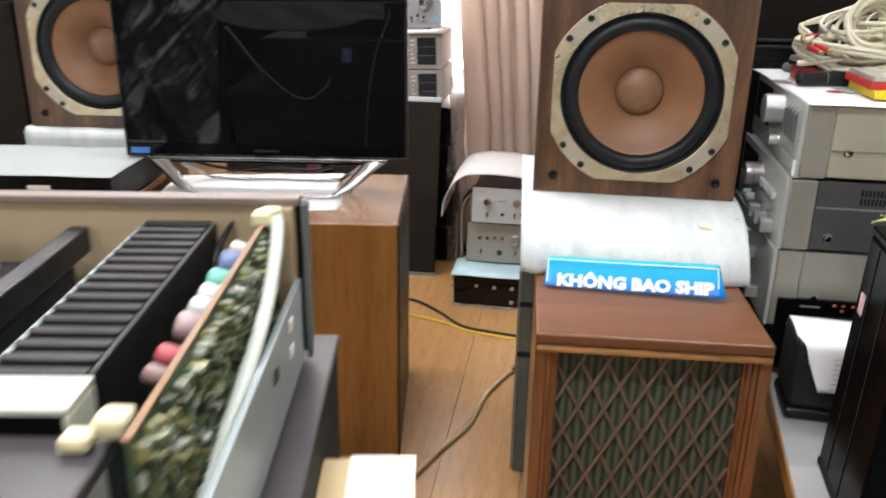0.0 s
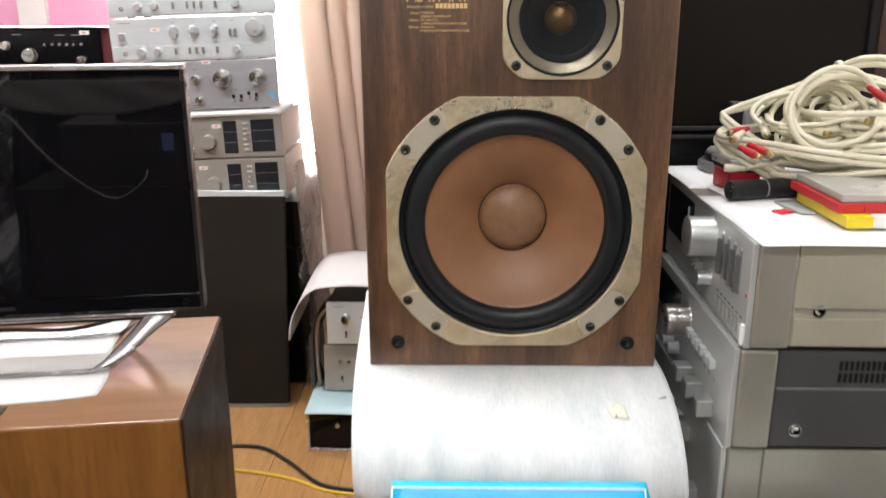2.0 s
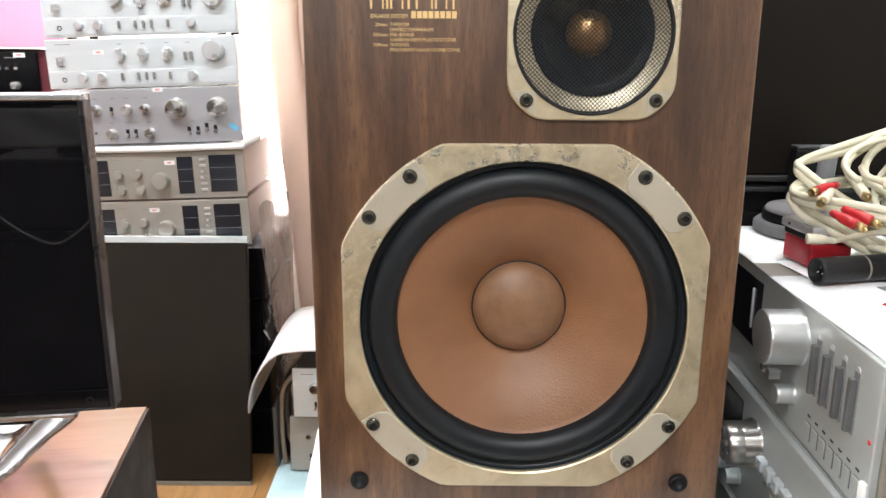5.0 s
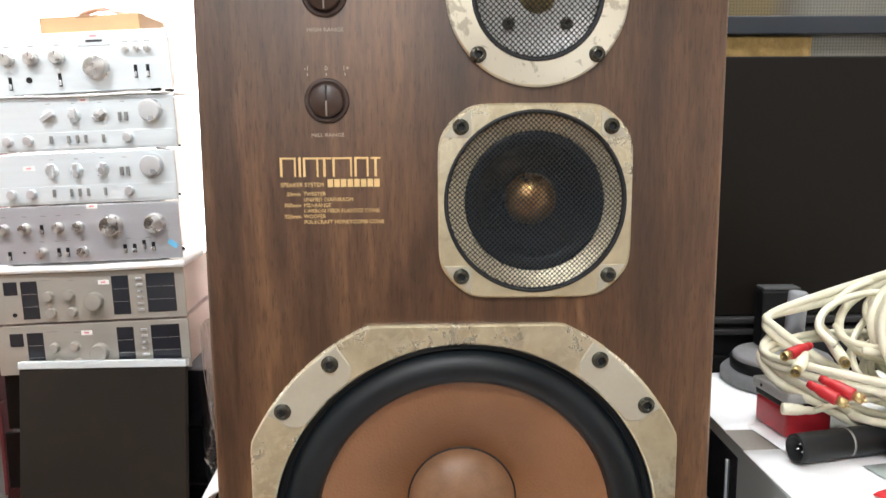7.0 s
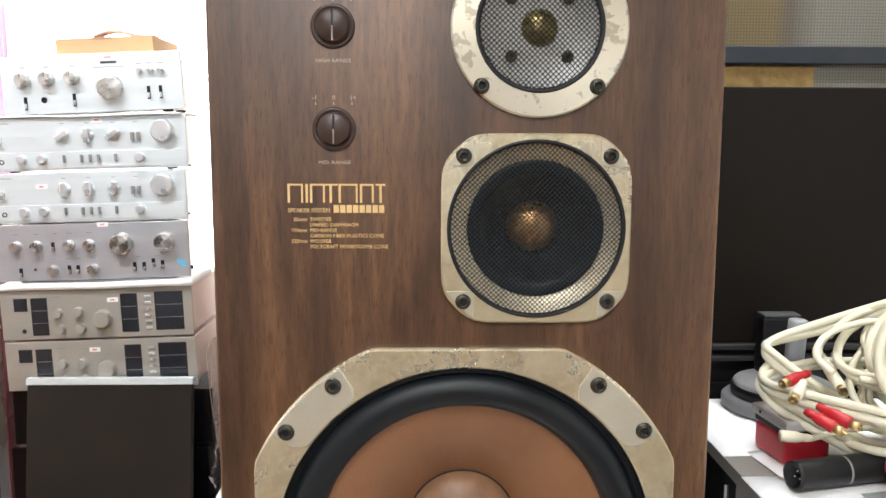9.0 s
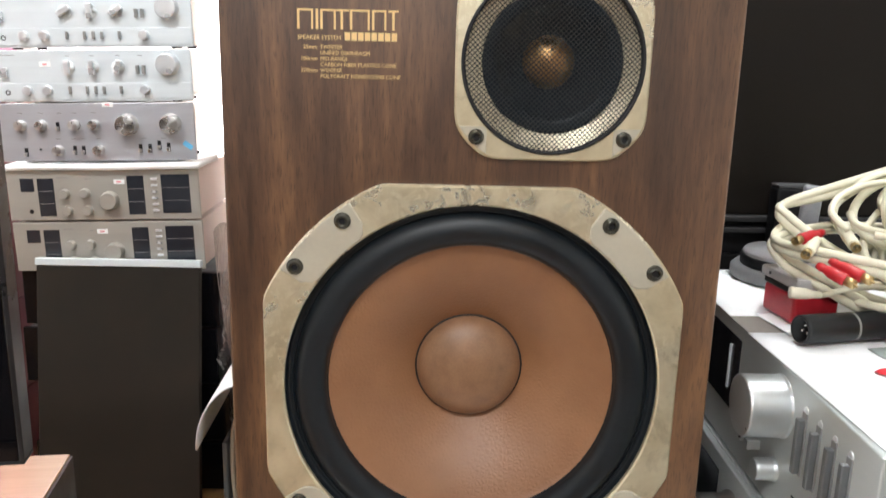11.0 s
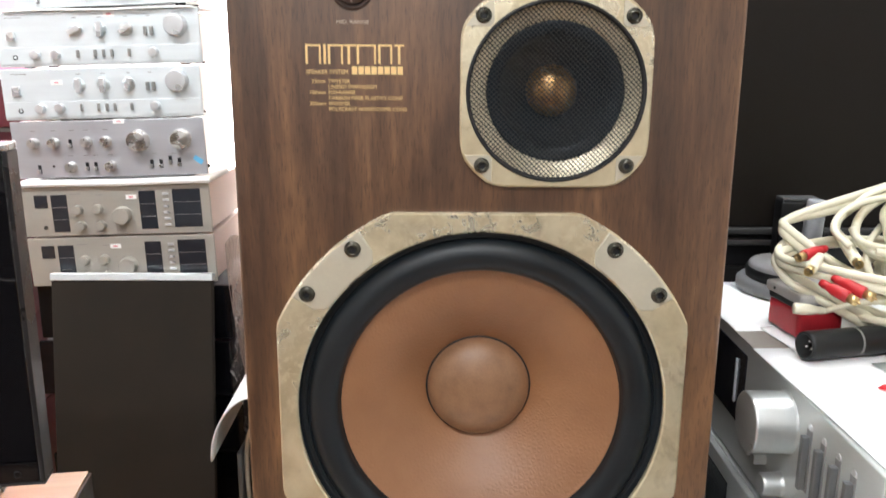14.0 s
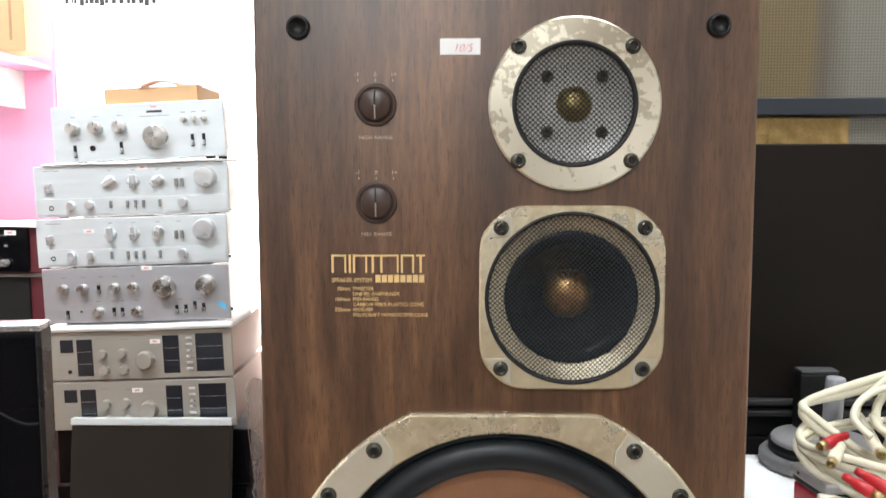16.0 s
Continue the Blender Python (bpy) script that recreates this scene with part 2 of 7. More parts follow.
def tube_bm(points, r, seg=8, cyclic=False, smooth=4):
    """A round cable through the points."""
    pts = [Vector(p) for p in points]
    if smooth and len(pts) > 2:
        out = []
        n = len(pts)
        for i in range(n if cyclic else n - 1):
            p0, p1, p2, p3 = (pts[(i - 1) % n] if cyclic or i else pts[0]), pts[i], pts[(i + 1) % n], (pts[(i + 2) % n] if cyclic or i + 2 < n else pts[-1])
            for k in range(smooth):
                t = k / smooth
                out.append(0.5 * ((2 * p1) + (p2 - p0) * t + (2 * p0 - 5 * p1 + 4 * p2 - p3) * t * t + (3 * p1 - p0 - 3 * p2 + p3) * t ** 3))
        if not cyclic:
            out.append(pts[-1])
        pts = out
    bm = bmesh.new()
    rings, side = [], None
    n = len(pts)
    for i, p in enumerate(pts):
        a = pts[(i + 1) % n] if cyclic or i + 1 < n else p
        b = pts[i - 1] if cyclic or i else p
        d = (a - b).normalized()
        if side is None:
            side = d.orthogonal().normalized()
        side = (side - d * side.dot(d)).normalized()
        up = d.cross(side)
        rings.append([bm.verts.new(p + r * (side * math.cos(2 * math.pi * k / seg) + up * math.sin(2 * math.pi * k / seg))) for k in range(seg)])
    for a, b in list(zip(rings, rings[1:])) + ([(rings[-1], rings[0])] if cyclic else []):
        for k in range(seg):
            bm.faces.new((a[k], a[(k + 1) % seg], b[(k + 1) % seg], b[k]))
    if not cyclic:
        bm.faces.new(rings[0][::-1])
        bm.faces.new(rings[-1])
    bmesh.ops.recalc_face_normals(bm, faces=bm.faces[:])
    for f in bm.faces:
        f.smooth = True
    return bm


def sheet_bm(fn, nu, nv, thick):
    """A sheet of the given thickness: fn(u, v) gives its place for u, v in 0..1."""
    bm = bmesh.new()
    g = [[bm.verts.new(fn(i / nu, j / nv)) for j in range(nv + 1)] for i in range(nu + 1)]
    for i in range(nu):
        for j in range(nv):
            f = bm.faces.new((g[i][j], g[i + 1][j], g[i + 1][j + 1], g[i][j + 1]))
            f.smooth = True
    bm.normal_update()
    bmesh.ops.solidify(bm, geom=bm.faces[:], thickness=thick)
    return bm


def mesh_of(bm, name, material):
    me = bpy.data.meshes.new(name)
    bm.to_mesh(me)
    bm.free()
    me.materials.append(material)
    return me


def part(name, bm, material, parent, label=""):
    ob = new(name, mesh_of(bm, name, material))
    ob.parent = parent
    return tagged(ob, label)


def thing(name, m, label, category, group="", kind=""):
    ob = new(name)
    ob.empty_display_size = 0.05
    ob.matrix_world = m
    return tagged(ob, label, category, group, kind)


def solo(name, bm, material, m, label, category, group="", kind=""):
    ob = new(name, mesh_of(bm, name, material))
    ob.matrix_world = m
    return tagged(ob, label, category, group, kind)


def letters(name, body, size, m, material, parent, align="LEFT", squash=1.0, label="", bold=0.0):
    """Flat lettering on a face that looks to -y: m places its lower left (or middle, right) point."""
    cu = bpy.data.curves.new(name, "FONT")
    cu.body, cu.size, cu.align_x, cu.extrude, cu.resolution_u = body, size, align, 0.0002, 2
    cu.offset = bold
    tmp = bpy.data.objects.new(name, cu)
    me = bpy.data.meshes.new_from_object(tmp)
    bpy.data.objects.remove(tmp)
    me.transform(m @ FRONT @ Matrix.Diagonal((squash, 1, 1, 1)))
    me.materials.clear()
    me.materials.append(material)
    ob = new(name, me)
    ob.parent = parent
    return tagged(ob, label)


def bar(x0, x1, z0, z1, y=0.0, t=0.0006):
    return box_bm(x0, x1, y - t, y, z0, z1)

# ---- the room ----
X0, X1, Y0, Y1, TOP = -2.3, 1.7, -5.4, 3.6, 2.6
wall_mat = mat("wall_paint", (0.72, 0.71, 0.68), 0.8, var=0.05, scale=3)
pink_wall = mat("pink_paint", (0.85, 0.40, 0.59), 0.7, var=0.05, scale=3)
ceiling_mat = mat("ceiling_paint", (0.78, 0.77, 0.75), 0.85, var=0.03, scale=3)
floor_mat = wood("laminate", (0.34, 0.17, 0.06), (0.43, 0.23, 0.09), (0.52, 0.30, 0.13), (22, 1.1, 22), 0.28, 0.35, 0.2, pieces=True)
joint_mat = mat("floor_joint", (0.17, 0.085, 0.036), 0.7)

floor = tagged(solo("floor", box_bm(X0, X1, Y0, Y1, -0.06, -0.012), joint_mat, pose(0, 0, 0), "light brown wood laminate floor", "floor"), kind="structure")
solo("ceiling", box_bm(X0, X1, Y0, Y1, TOP, TOP + 0.1), ceiling_mat, pose(0, 0, 0), "white painted ceiling", "ceiling", kind="structure")
solo("wall_south", box_bm(X0 - 0.12, X1 + 0.12, Y0 - 0.12, Y0, -0.06, TOP + 0.1), wall_mat, pose(0, 0, 0), "off-white painted wall", "wall", kind="structure")
solo("wall_west", box_bm(X0 - 0.12, X0, Y0, Y1, -0.06, TOP + 0.1), wall_mat, pose(0, 0, 0), "off-white painted wall", "wall", kind="structure")
solo("wall_east", box_bm(X1, X1 + 0.12, Y0, Y1, -0.06, TOP + 0.1), wall_mat, pose(0, 0, 0), "off-white painted wall", "wall", kind="structure")
# north wall with the window behind the amplifier stack
WX0, WX1, WZ0, WZ1 = -1.34, -0.34, 0.5, 2.25
north = merged(
    box_bm(WX1, X1 + 0.12, Y1, Y1 + 0.12, -0.06, TOP + 0.1),
    box_bm(WX0, WX1, Y1, Y1 + 0.12, -0.06, WZ0),
    box_bm(WX0, WX1, Y1, Y1 + 0.12, WZ1, TOP + 0.1),
)
solo("wall_north", north, wall_mat, pose(0, 0, 0), "white painted wall round a bright window", "wall", kind="structure")
solo("wall_pink", box_bm(X0 - 0.12, WX0, Y1, Y1 + 0.12, -0.06, TOP + 0.1), pink_wall, pose(0, 0, 0), "pink painted wall", "wall", kind="structure")
window = thing("window_1", pose((WX0 + WX1) / 2, Y1 + 0.02, WZ0), "white framed window full of daylight", "window", kind="structure")
ww, wh = (WX1 - WX0) / 2, WZ1 - WZ0
for x0, x1, z0, z1 in ((-ww, -ww + 0.05, 0, wh), (ww - 0.05, ww, 0, wh), (-0.02, 0.02, 0.05, wh - 0.05), (-ww + 0.05, ww - 0.05, 0, 0.05), (-ww + 0.05, ww - 0.05, wh - 0.05, wh)):
    part("window_frame", box_bm(x0, x1, 0, 0.06, z0, z1, 0.004), white_paint, window)
glass, nt, bs = base("window_glass")
bs.inputs["Transmission Weight"].default_value, bs.inputs["Roughness"].default_value = 1.0, 0.0
for x0, x1 in ((-ww + 0.05, -0.02), (0.02, ww - 0.05)):
    pane = part("pane", box_bm(x0, x1, 0.028, 0.032, 0.05, wh - 0.05), glass, window)
    pane.visible_shadow = False
daylight = glow("daylight", (1.0, 0.98, 0.96), 9.0)
solo("backdrop", box_bm(-3.0, 1.5, Y1 + 0.9, Y1 + 0.92, -0.5, 3.4), daylight, pose(0, 0, 0), "bright overcast daylight outside the window", "sky", kind="structure")
area_lamp("window_light", ((WX0 + WX1) / 2, Y1 - 0.03, 1.4), (1.0, 1.6), WINDOW_POWER, (1.0, 0.97, 0.93), (-0.3, 0.5, 1.0))

# fluorescent ceiling lamps, out of view; the last is added to brighten the pink wall
tube_mat = glow("lit_tube", (1.0, 0.97, 0.92), 14.0)
for i, (x, y) in enumerate(((-0.25, 0.05), (0.55, 1.75), (-1.2, 1.9), (-0.5, -1.9), (-0.5, -3.3), (-0.5, -4.7), (-1.62, 3.05))):
    lamp = thing("ceiling_light", pose(x, y, TOP), "out-of-view white fluorescent batten light under the ceiling", "ceiling light", "ceiling lights")
    part("housing", box_bm(-0.6, 0.6, -0.04, 0.04, -0.05, 0, 0.006), white_paint, lamp)
    part("tube", moved(cyl_bm(0.014, 1.16, 16), pose(-0.58, 0, -0.068, 0, 90, 0)), tube_mat, lamp)
    area_lamp("tube_light", (x, y, TOP - 0.10), (1.15, 0.06), LAMP_POWER * (1.45 if i == 0 else 0.75 if i == 1 else 1.5 if i == 2 else 1.2 if i == 6 else 0.95), (0.925, 0.965, 1.0))

solo("wall_post", box_bm(-1.66, -1.56, Y1 - 0.03, Y1 - 0.001, 0, TOP), white_paint, pose(0, 0, 0), "white upright post on the pink wall", "trim", kind="structure")
# what the dark television screen mirrors: low dark shelving opposite
shelf_black = mat("shelf_black", (0.006, 0.005, 0.005), 0.7, var=0.3, spec=0.15)
rack = thing("shelf_unit", pose(-0.6, -1.68, 0), "low black shelf unit across the shop", "shelf")
for z in (0.02, 0.42, 0.82, 1.22):
    part("shelf", box_bm(-1.5, 1.6, 0, 0.42, z, z + 0.03, 0.002), shelf_black, rack)
for x in (-1.5, -0.48, 0.54, 1.57):
    part("upright", box_bm(x, x + 0.03, 0.002, 0.418, 0, 1.25, 0.002), shelf_black, rack)
part("back_board", box_bm(-1.5, 1.6, 0.002, 0.012, 0.0, 1.25), shelf_black, rack)


# behind the viewer, mirrored in the television: a carton wrapped in crumpled film and a hanging white lead
film_clear, ntf, bsf = base("crumpled_film")
bsf.inputs["Roughness"].default_value = 0.3
bsf.inputs["Metallic"].default_value = 0.0
vf = coords(ntf, (1, 1, 1))
slope = ntf.nodes.new("ShaderNodeMapping")
slope.inputs["Scale"].default_value = (3.2, 3.2, 17)
ntf.links.new(coords(ntf, (1, 1, 1), (0, radians(48), 0)), slope.inputs["Vector"])
streak = noise_node(ntf, slope.outputs["Vector"], 1.0, 8.0, 0.66, 0.7)
spots = ramp(ntf, [(0.45, (0, 0, 0)), (0.54, (1, 1, 1))])
ntf.links.new(noise_node(ntf, coords(ntf, (5, 5, 3.2)), 1.0, 2.0), spots.inputs["Fac"])
# pale diagonal streaks: glints on the film's creases, painted into its colour
painted_glints = ramp(ntf, [(0.49, (0.03, 0.03, 0.034)), (0.545, (0.25, 0.25, 0.27)), (0.585, (0.80, 0.80, 0.82))])
ntf.links.new(streak, painted_glints.inputs["Fac"])
dim = ntf.nodes.new("ShaderNodeMix")
dim.data_type = "RGBA"
dim.inputs["A"].default_value = (0.012, 0.012, 0.014, 1)
ntf.links.new(spots.outputs["Color"], dim.inputs["Factor"])
ntf.links.new(painted_glints.outputs["Color"], dim.inputs["B"])
ntf.links.new(dim.outputs["Result"], bsf.inputs["Base Color"])
bump_to(ntf, bsf, noise_node(ntf, vf, 26, 4, 0.5, 0.8), 0.6, 0.03)
wrap_rng = random.Random(11)
folds = [(wrap_rng.uniform(4, 16), wrap_rng.uniform(-9, 9), wrap_rng.uniform(0, 6), wrap_rng.uniform(0.012, 0.034)) for _ in range(9)]


def wrap_at(u, v):
    x, z = -1.56 + 0.42 * u, 0.03 + 0.95 * v
    d = sum(h * (1 - abs(math.sin(a * x + b * z + c))) ** 3 for a, b, c, h in folds)
    return (x, 0.16 - 0.42 * (z - 0.5) + d, z)


carton = thing("wrapped_carton", pose(0, 0, 0), "dark carton wrapped in crumpled silvery film beside the bench", "carton")
lean = box_bm(-1.57, -1.13, -0.30, -0.02, 0, 1.0)
for v in lean.verts:
    v.co.y += 0.16 - 0.42 * (v.co.z - 0.5)
part("carton_body", lean, shelf_black, carton)
part("film", sheet_bm(wrap_at, 70, 90, 0.0006), film_clear, carton, "crumpled silvery film")
lead_grey = mat("grey_white_lead", (0.42, 0.42, 0.42), 0.5)
solo("white_lead", tube_bm([(-1.05, 0.572, 0.875), (-1.02, 0.585, 0.845), (-0.935, 0.60, 0.735), (-0.835, 0.60, 0.642), (-0.762, 0.60, 0.612), (-0.685, 0.60, 0.662), (-0.675, 0.575, 0.69)], 0.0030, 8, False, 6), lead_grey, pose(0, 0, 0), "white lead hanging from the bench behind the opened amplifier", "cable")
solo("white_lead", tube_bm([(-0.445, 0.585, 0.94), (-0.455, 0.60, 0.90), (-0.495, 0.61, 0.80), (-0.525, 0.61, 0.66), (-0.54, 0.61, 0.50), (-0.55, 0.615, 0.30), (-0.60, 0.62, 0.006)], 0.0026, 8, False, 6), lead_grey, pose(0, 0, 0), "thin white lead hanging down to the floor", "cable")

# ---- the large three-way loudspeaker ----
cone_mat, nt, bs = base("honeycomb_cone")
vec = coords(nt, (1, 1, 1))
vor = nt.nodes.new("ShaderNodeTexVoronoi")
vor.feature = "DISTANCE_TO_EDGE"
vor.inputs["Scale"].default_value = 250
nt.links.new(vec, vor.inputs["Vector"])
cr = ramp(nt, [(0.3, (0.238, 0.104, 0.043)), (0.7, (0.300, 0.137, 0.059))])
nt.links.new(noise_node(nt, vec, 16, 5), cr.inputs["Fac"])
nt.links.new(cr.outputs["Color"], bs.inputs["Base Color"])
bs.inputs["Roughness"].default_value = 0.5
bs.inputs["Specular IOR Level"].default_value = 0.75
bump_to(nt, bs, vor.outputs["Distance"], 0.28, 0.002)
cap_mat = mat("brown_cap", (0.25, 0.132, 0.070), 0.42, var=0.22, scale=70, bump=0.10, fine=600)
frame_alu, nt, bs = base("tarnished_aluminium")
vec = coords(nt, (1, 1, 1))
patch = ramp(nt, [(0.34, (0.63, 0.545, 0.365)), (0.50, (0.73, 0.645, 0.450)), (0.66, (0.82, 0.740, 0.540))])
nt.links.new(noise_node(nt, vec, 28, 6, 0.6, 0.3), patch.inputs["Fac"])
# bare metal flakes where the lacquer has gone, in some stretches only
flake = ramp(nt, [(0.46, (0, 0, 0)), (0.55, (1, 1, 1))])
nt.links.new(noise_node(nt, vec, 75, 9, 0.70, 0.5), flake.inputs["Fac"])
# most of the wear lies along the upper edge of each plate
span = nt.nodes.new("ShaderNodeTexCoord")
high = nt.nodes.new("ShaderNodeSeparateXYZ")
nt.links.new(span.outputs["Generated"], high.inputs[0])
most = nt.nodes.new("ShaderNodeMath")
most.operation = "MULTIPLY_ADD"
most.inputs[1].default_value = 0.34
nt.links.new(high.outputs["Z"], most.inputs[0])
nt.links.new(noise_node(nt, vec, 11, 3, 0.6), most.inputs[2])
where = ramp(nt, [(0.70, (0, 0, 0)), (0.84, (1, 1, 1))])
nt.links.new(most.outputs[0], where.inputs["Fac"])
worn = nt.nodes.new("ShaderNodeMath")
worn.operation = "MULTIPLY"
nt.links.new(flake.outputs["Color"], worn.inputs[0])
nt.links.new(where.outputs["Color"], worn.inputs[1])
bare = nt.nodes.new("ShaderNodeMix")
bare.data_type = "RGBA"
bare.inputs["B"].default_value = (0.92, 0.85, 0.66, 1)
nt.links.new(worn.outputs[0], bare.inputs["Factor"])
nt.links.new(patch.outputs["Color"], bare.inputs["A"])
stain = ramp(nt, [(0.58, (1, 1, 1)), (0.68, (0.62, 0.58, 0.50))])
nt.links.new(noise_node(nt, vec, 34, 7, 0.62, 0.6), stain.inputs["Fac"])
soiled = nt.nodes.new("ShaderNodeMix")
soiled.data_type, soiled.blend_type = "RGBA", "MULTIPLY"
soiled.inputs["Factor"].default_value = 0.5
nt.links.new(bare.outputs["Result"], soiled.inputs["A"])
nt.links.new(stain.outputs["Color"], soiled.inputs["B"])
nt.links.new(soiled.outputs["Result"], bs.inputs["Base Color"])
shine = nt.nodes.new("ShaderNodeMapRange")
shine.inputs["To Min"].default_value, shine.inputs["To Max"].default_value = 0.40, 0.24
nt.links.new(worn.outputs[0], shine.inputs["Value"])
nt.links.new(shine.outputs["Result"], bs.inputs["Roughness"])
bs.inputs["Metallic"].default_value = 0.74
bump_to(nt, bs, noise_node(nt, vec, 320, 3), 0.05)
# the tweeter's plate: silvery, with grey-brown spots in its upper half
spotted_alu, nt, bs = base("spotted_aluminium")
vec = coords(nt, (1, 1, 1))
span = nt.nodes.new("ShaderNodeTexCoord")
high = nt.nodes.new("ShaderNodeSeparateXYZ")
nt.links.new(span.outputs["Generated"], high.inputs[0])
most = nt.nodes.new("ShaderNodeMath")
most.operation = "MULTIPLY_ADD"
most.inputs[1].default_value = 0.22
nt.links.new(high.outputs["Z"], most.inputs[0])
nt.links.new(noise_node(nt, vec, 120, 4, 0.55, 0.4), most.inputs[2])
spot = ramp(nt, [(0.62, (0.76, 0.715, 0.585)), (0.68, (0.50, 0.455, 0.350))])
nt.links.new(most.outputs[0], spot.inputs["Fac"])
nt.links.new(spot.outputs["Color"], bs.inputs["Base Color"])
bs.inputs["Roughness"].default_value, bs.inputs["Metallic"].default_value = 0.34, 0.75
turned(spotted_alu).node_tree.nodes["Principled BSDF"].inputs["Anisotropic"].default_value = 0.5
gasket = mat("gasket", (0.008, 0.008, 0.01), 0.6)
carbon = mat("carbon_cone", (0.0058, 0.0130, 0.0205), 0.40, var=0.3, bump=0.08, fine=500, spec=0.32, rvar=0.03)
bare_alu = mat("satin_aluminium", (0.60, 0.56, 0.45), 0.36, 0.4, 0.06, 40, 0.04)
flange_alu = mat("pale_flange", (0.76, 0.68, 0.50), 0.36, 0.5, 0.14, 45, 0.05)
brass_pale = mat("pale_brass_dome", (0.27, 0.22, 0.095), 0.30, 0.85, 0.15, 40)
brass = mat("brass_dome", (0.44, 0.26, 0.11), 0.33, 0.85, 0.15, 40)
mesh_mat = mat("wire_mesh", (0.035, 0.034, 0.031), 0.4, 0.4, 0.1)
mesh_dark = mat("dark_wire_mesh", (0.045, 0.049, 0.052), 0.36, 0.4, 0.1, spec=0.5)
knob_brown = mat("brown_knob", (0.055, 0.032, 0.025), 0.38, var=0.15)
bolt_mat = mat("bolt_steel", (0.085, 0.083, 0.070), 0.27, 0.85, 0.2)
small_ink = mat("faded_print", (0.50, 0.42, 0.35), 0.5)


def bolt(parent, x, y, z, r=0.0055):
    """A socket head screw with a hexagon recess."""
    b = part("screw", moved(lathe_bm([(r * 1.22, -0.002), (r * 1.22, 0.0006), (r * 1.12, 0.0010), (r * 1.0, 0.0010), (r * 0.98, 0.0030), (r * 0.86, 0.0040), (r * 0.58, 0.0042), (r * 0.51, 0.0036), (r * 0.49, 0.0012), (0, 0.0012)], 24), pose(x, y, z) @ FRONT), bolt_mat, parent, "dark steel socket screw")
    # black disc on the socket's floor stands in for the shade inside
    part("recess", moved(lathe_bm([(r * 0.485, 0.0017), (r * 0.3, 0.00165), (0, 0.0016)], 6), pose(x, y, z) @ FRONT), gasket, b)
    return b


def wire_mesh(radius, rise, pitch, r, y0):
    """Crossed wires on a shallow dome, diagonal."""
    vs, fs = [], []
    n = int(radius / pitch)
    for turn in (45, 135):
        ca, sa = math.cos(radians(turn)), math.sin(radians(turn))
        for i in range(-n, n + 1):
            o = i * pitch
            half = math.sqrt(max(0.0, radius ** 2 - o ** 2))
            k = max(4, int(half / pitch))
            first = len(vs)
            for s in range(k + 1):
                t = -half + 2 * half * s / k
                x, z = ca * t - sa * o, sa * t + ca * o
                y = y0 - rise * (1 - (x * x + z * z) / radius ** 2)
                nx, nz = -sa * r, ca * r
                vs += [(x + nx, y, z + nz), (x, y - r, z), (x - nx, y, z - nz), (x, y + r, z)]
            for s in range(k):
                a = first + 4 * s
                for q in range(4):
                    fs.append((a + q, a + (q + 1) % 4, a + 4 + (q + 1) % 4, a + 4 + q))
    me = bpy.data.meshes.new("mesh")
    me.from_pydata(vs, [], fs)
    bm = bmesh.new()
    bm.from_mesh(me)
    bpy.data.meshes.remove(me)
    bmesh.ops.recalc_face_normals(bm, faces=bm.faces[:])
    return bm


def pad_bm(angle, spread, r0, r1, h, n=14):
    """A low pad, a piece of a ring about the origin in the xz plane, its back at y=0."""
    bm = bmesh.new()
    rings = []
    for inset, y in ((0.0, 0.0), (0.0004, -h), (0.0012, -h - 0.0003)):
        ring = []
        da, a0, a1 = inset / r1, r0 + inset, r1 - inset
        for i in range(n + 1):
            f = 2 * i / n - 1
            ring.append((f * (spread - da), a1))
        for i in range(n + 1):
            f = 1 - 2 * i / n
            # the inner corners are round
            ring.append((f * (spread - da), a0 + 0.010 * max(0.0, abs(f) - 0.72) ** 2 / 0.0784))
        rings.append([bm.verts.new((r * math.cos(angle + a), y, r * math.sin(angle + a))) for a, r in ring])
    for p, q in zip(rings, rings[1:]):
        for i in range(len(p)):
            j = (i + 1) % len(p)
            bm.faces.new((p[i], p[j], q[j], q[i]))
    k = len(rings[-1])
    for i in range(n):
        bm.faces.new((rings[-1][i], rings[-1][i + 1], rings[-1][k - 2 - i], rings[-1][k - 1 - i]))
    bmesh.ops.recalc_face_normals(bm, faces=bm.faces[:])
    return bm


def tab_bm(sx, sz, half, reach, radius, h):
    """A corner tab of a square frame with cut corners: a square of the given reach inside the round outline."""
    pts = []
    inner = half - reach
    for i in range(9):
        a = math.pi / 2 * i / 8
        pts.append((inner + 0.004 - 0.004 * math.cos(a), inner + 0.004 - 0.004 * math.sin(a)))
    rim_r = radius - 0.0026
    lo = max(math.acos(min(1, (half - 0.0024) / rim_r)), math.asin(inner / rim_r))
    for i in range(13):
        a = lo + (math.pi / 2 - 2 * lo) * i / 12
        pts.append((rim_r * math.cos(a), rim_r * math.sin(a)))
    bm = bmesh.new()
    cx = sum(p[0] for p in pts) / len(pts)
    rings = []
    for k, y in ((1.0, 0.0), (0.985, -h), (0.95, -h - 0.0003)):
        rings.append([bm.verts.new((sx * (cx + (x - cx) * k), y, sz * (cx + (z - cx) * k))) for x, z in pts])
    for p, q in zip(rings, rings[1:]):
        for i in range(len(p)):
            j = (i + 1) % len(p)
            bm.faces.new((p[i], p[j], q[j], q[i]))
    bm.faces.new(rings[-1])
    bmesh.ops.recalc_face_normals(bm, faces=bm.faces[:])
    return bm


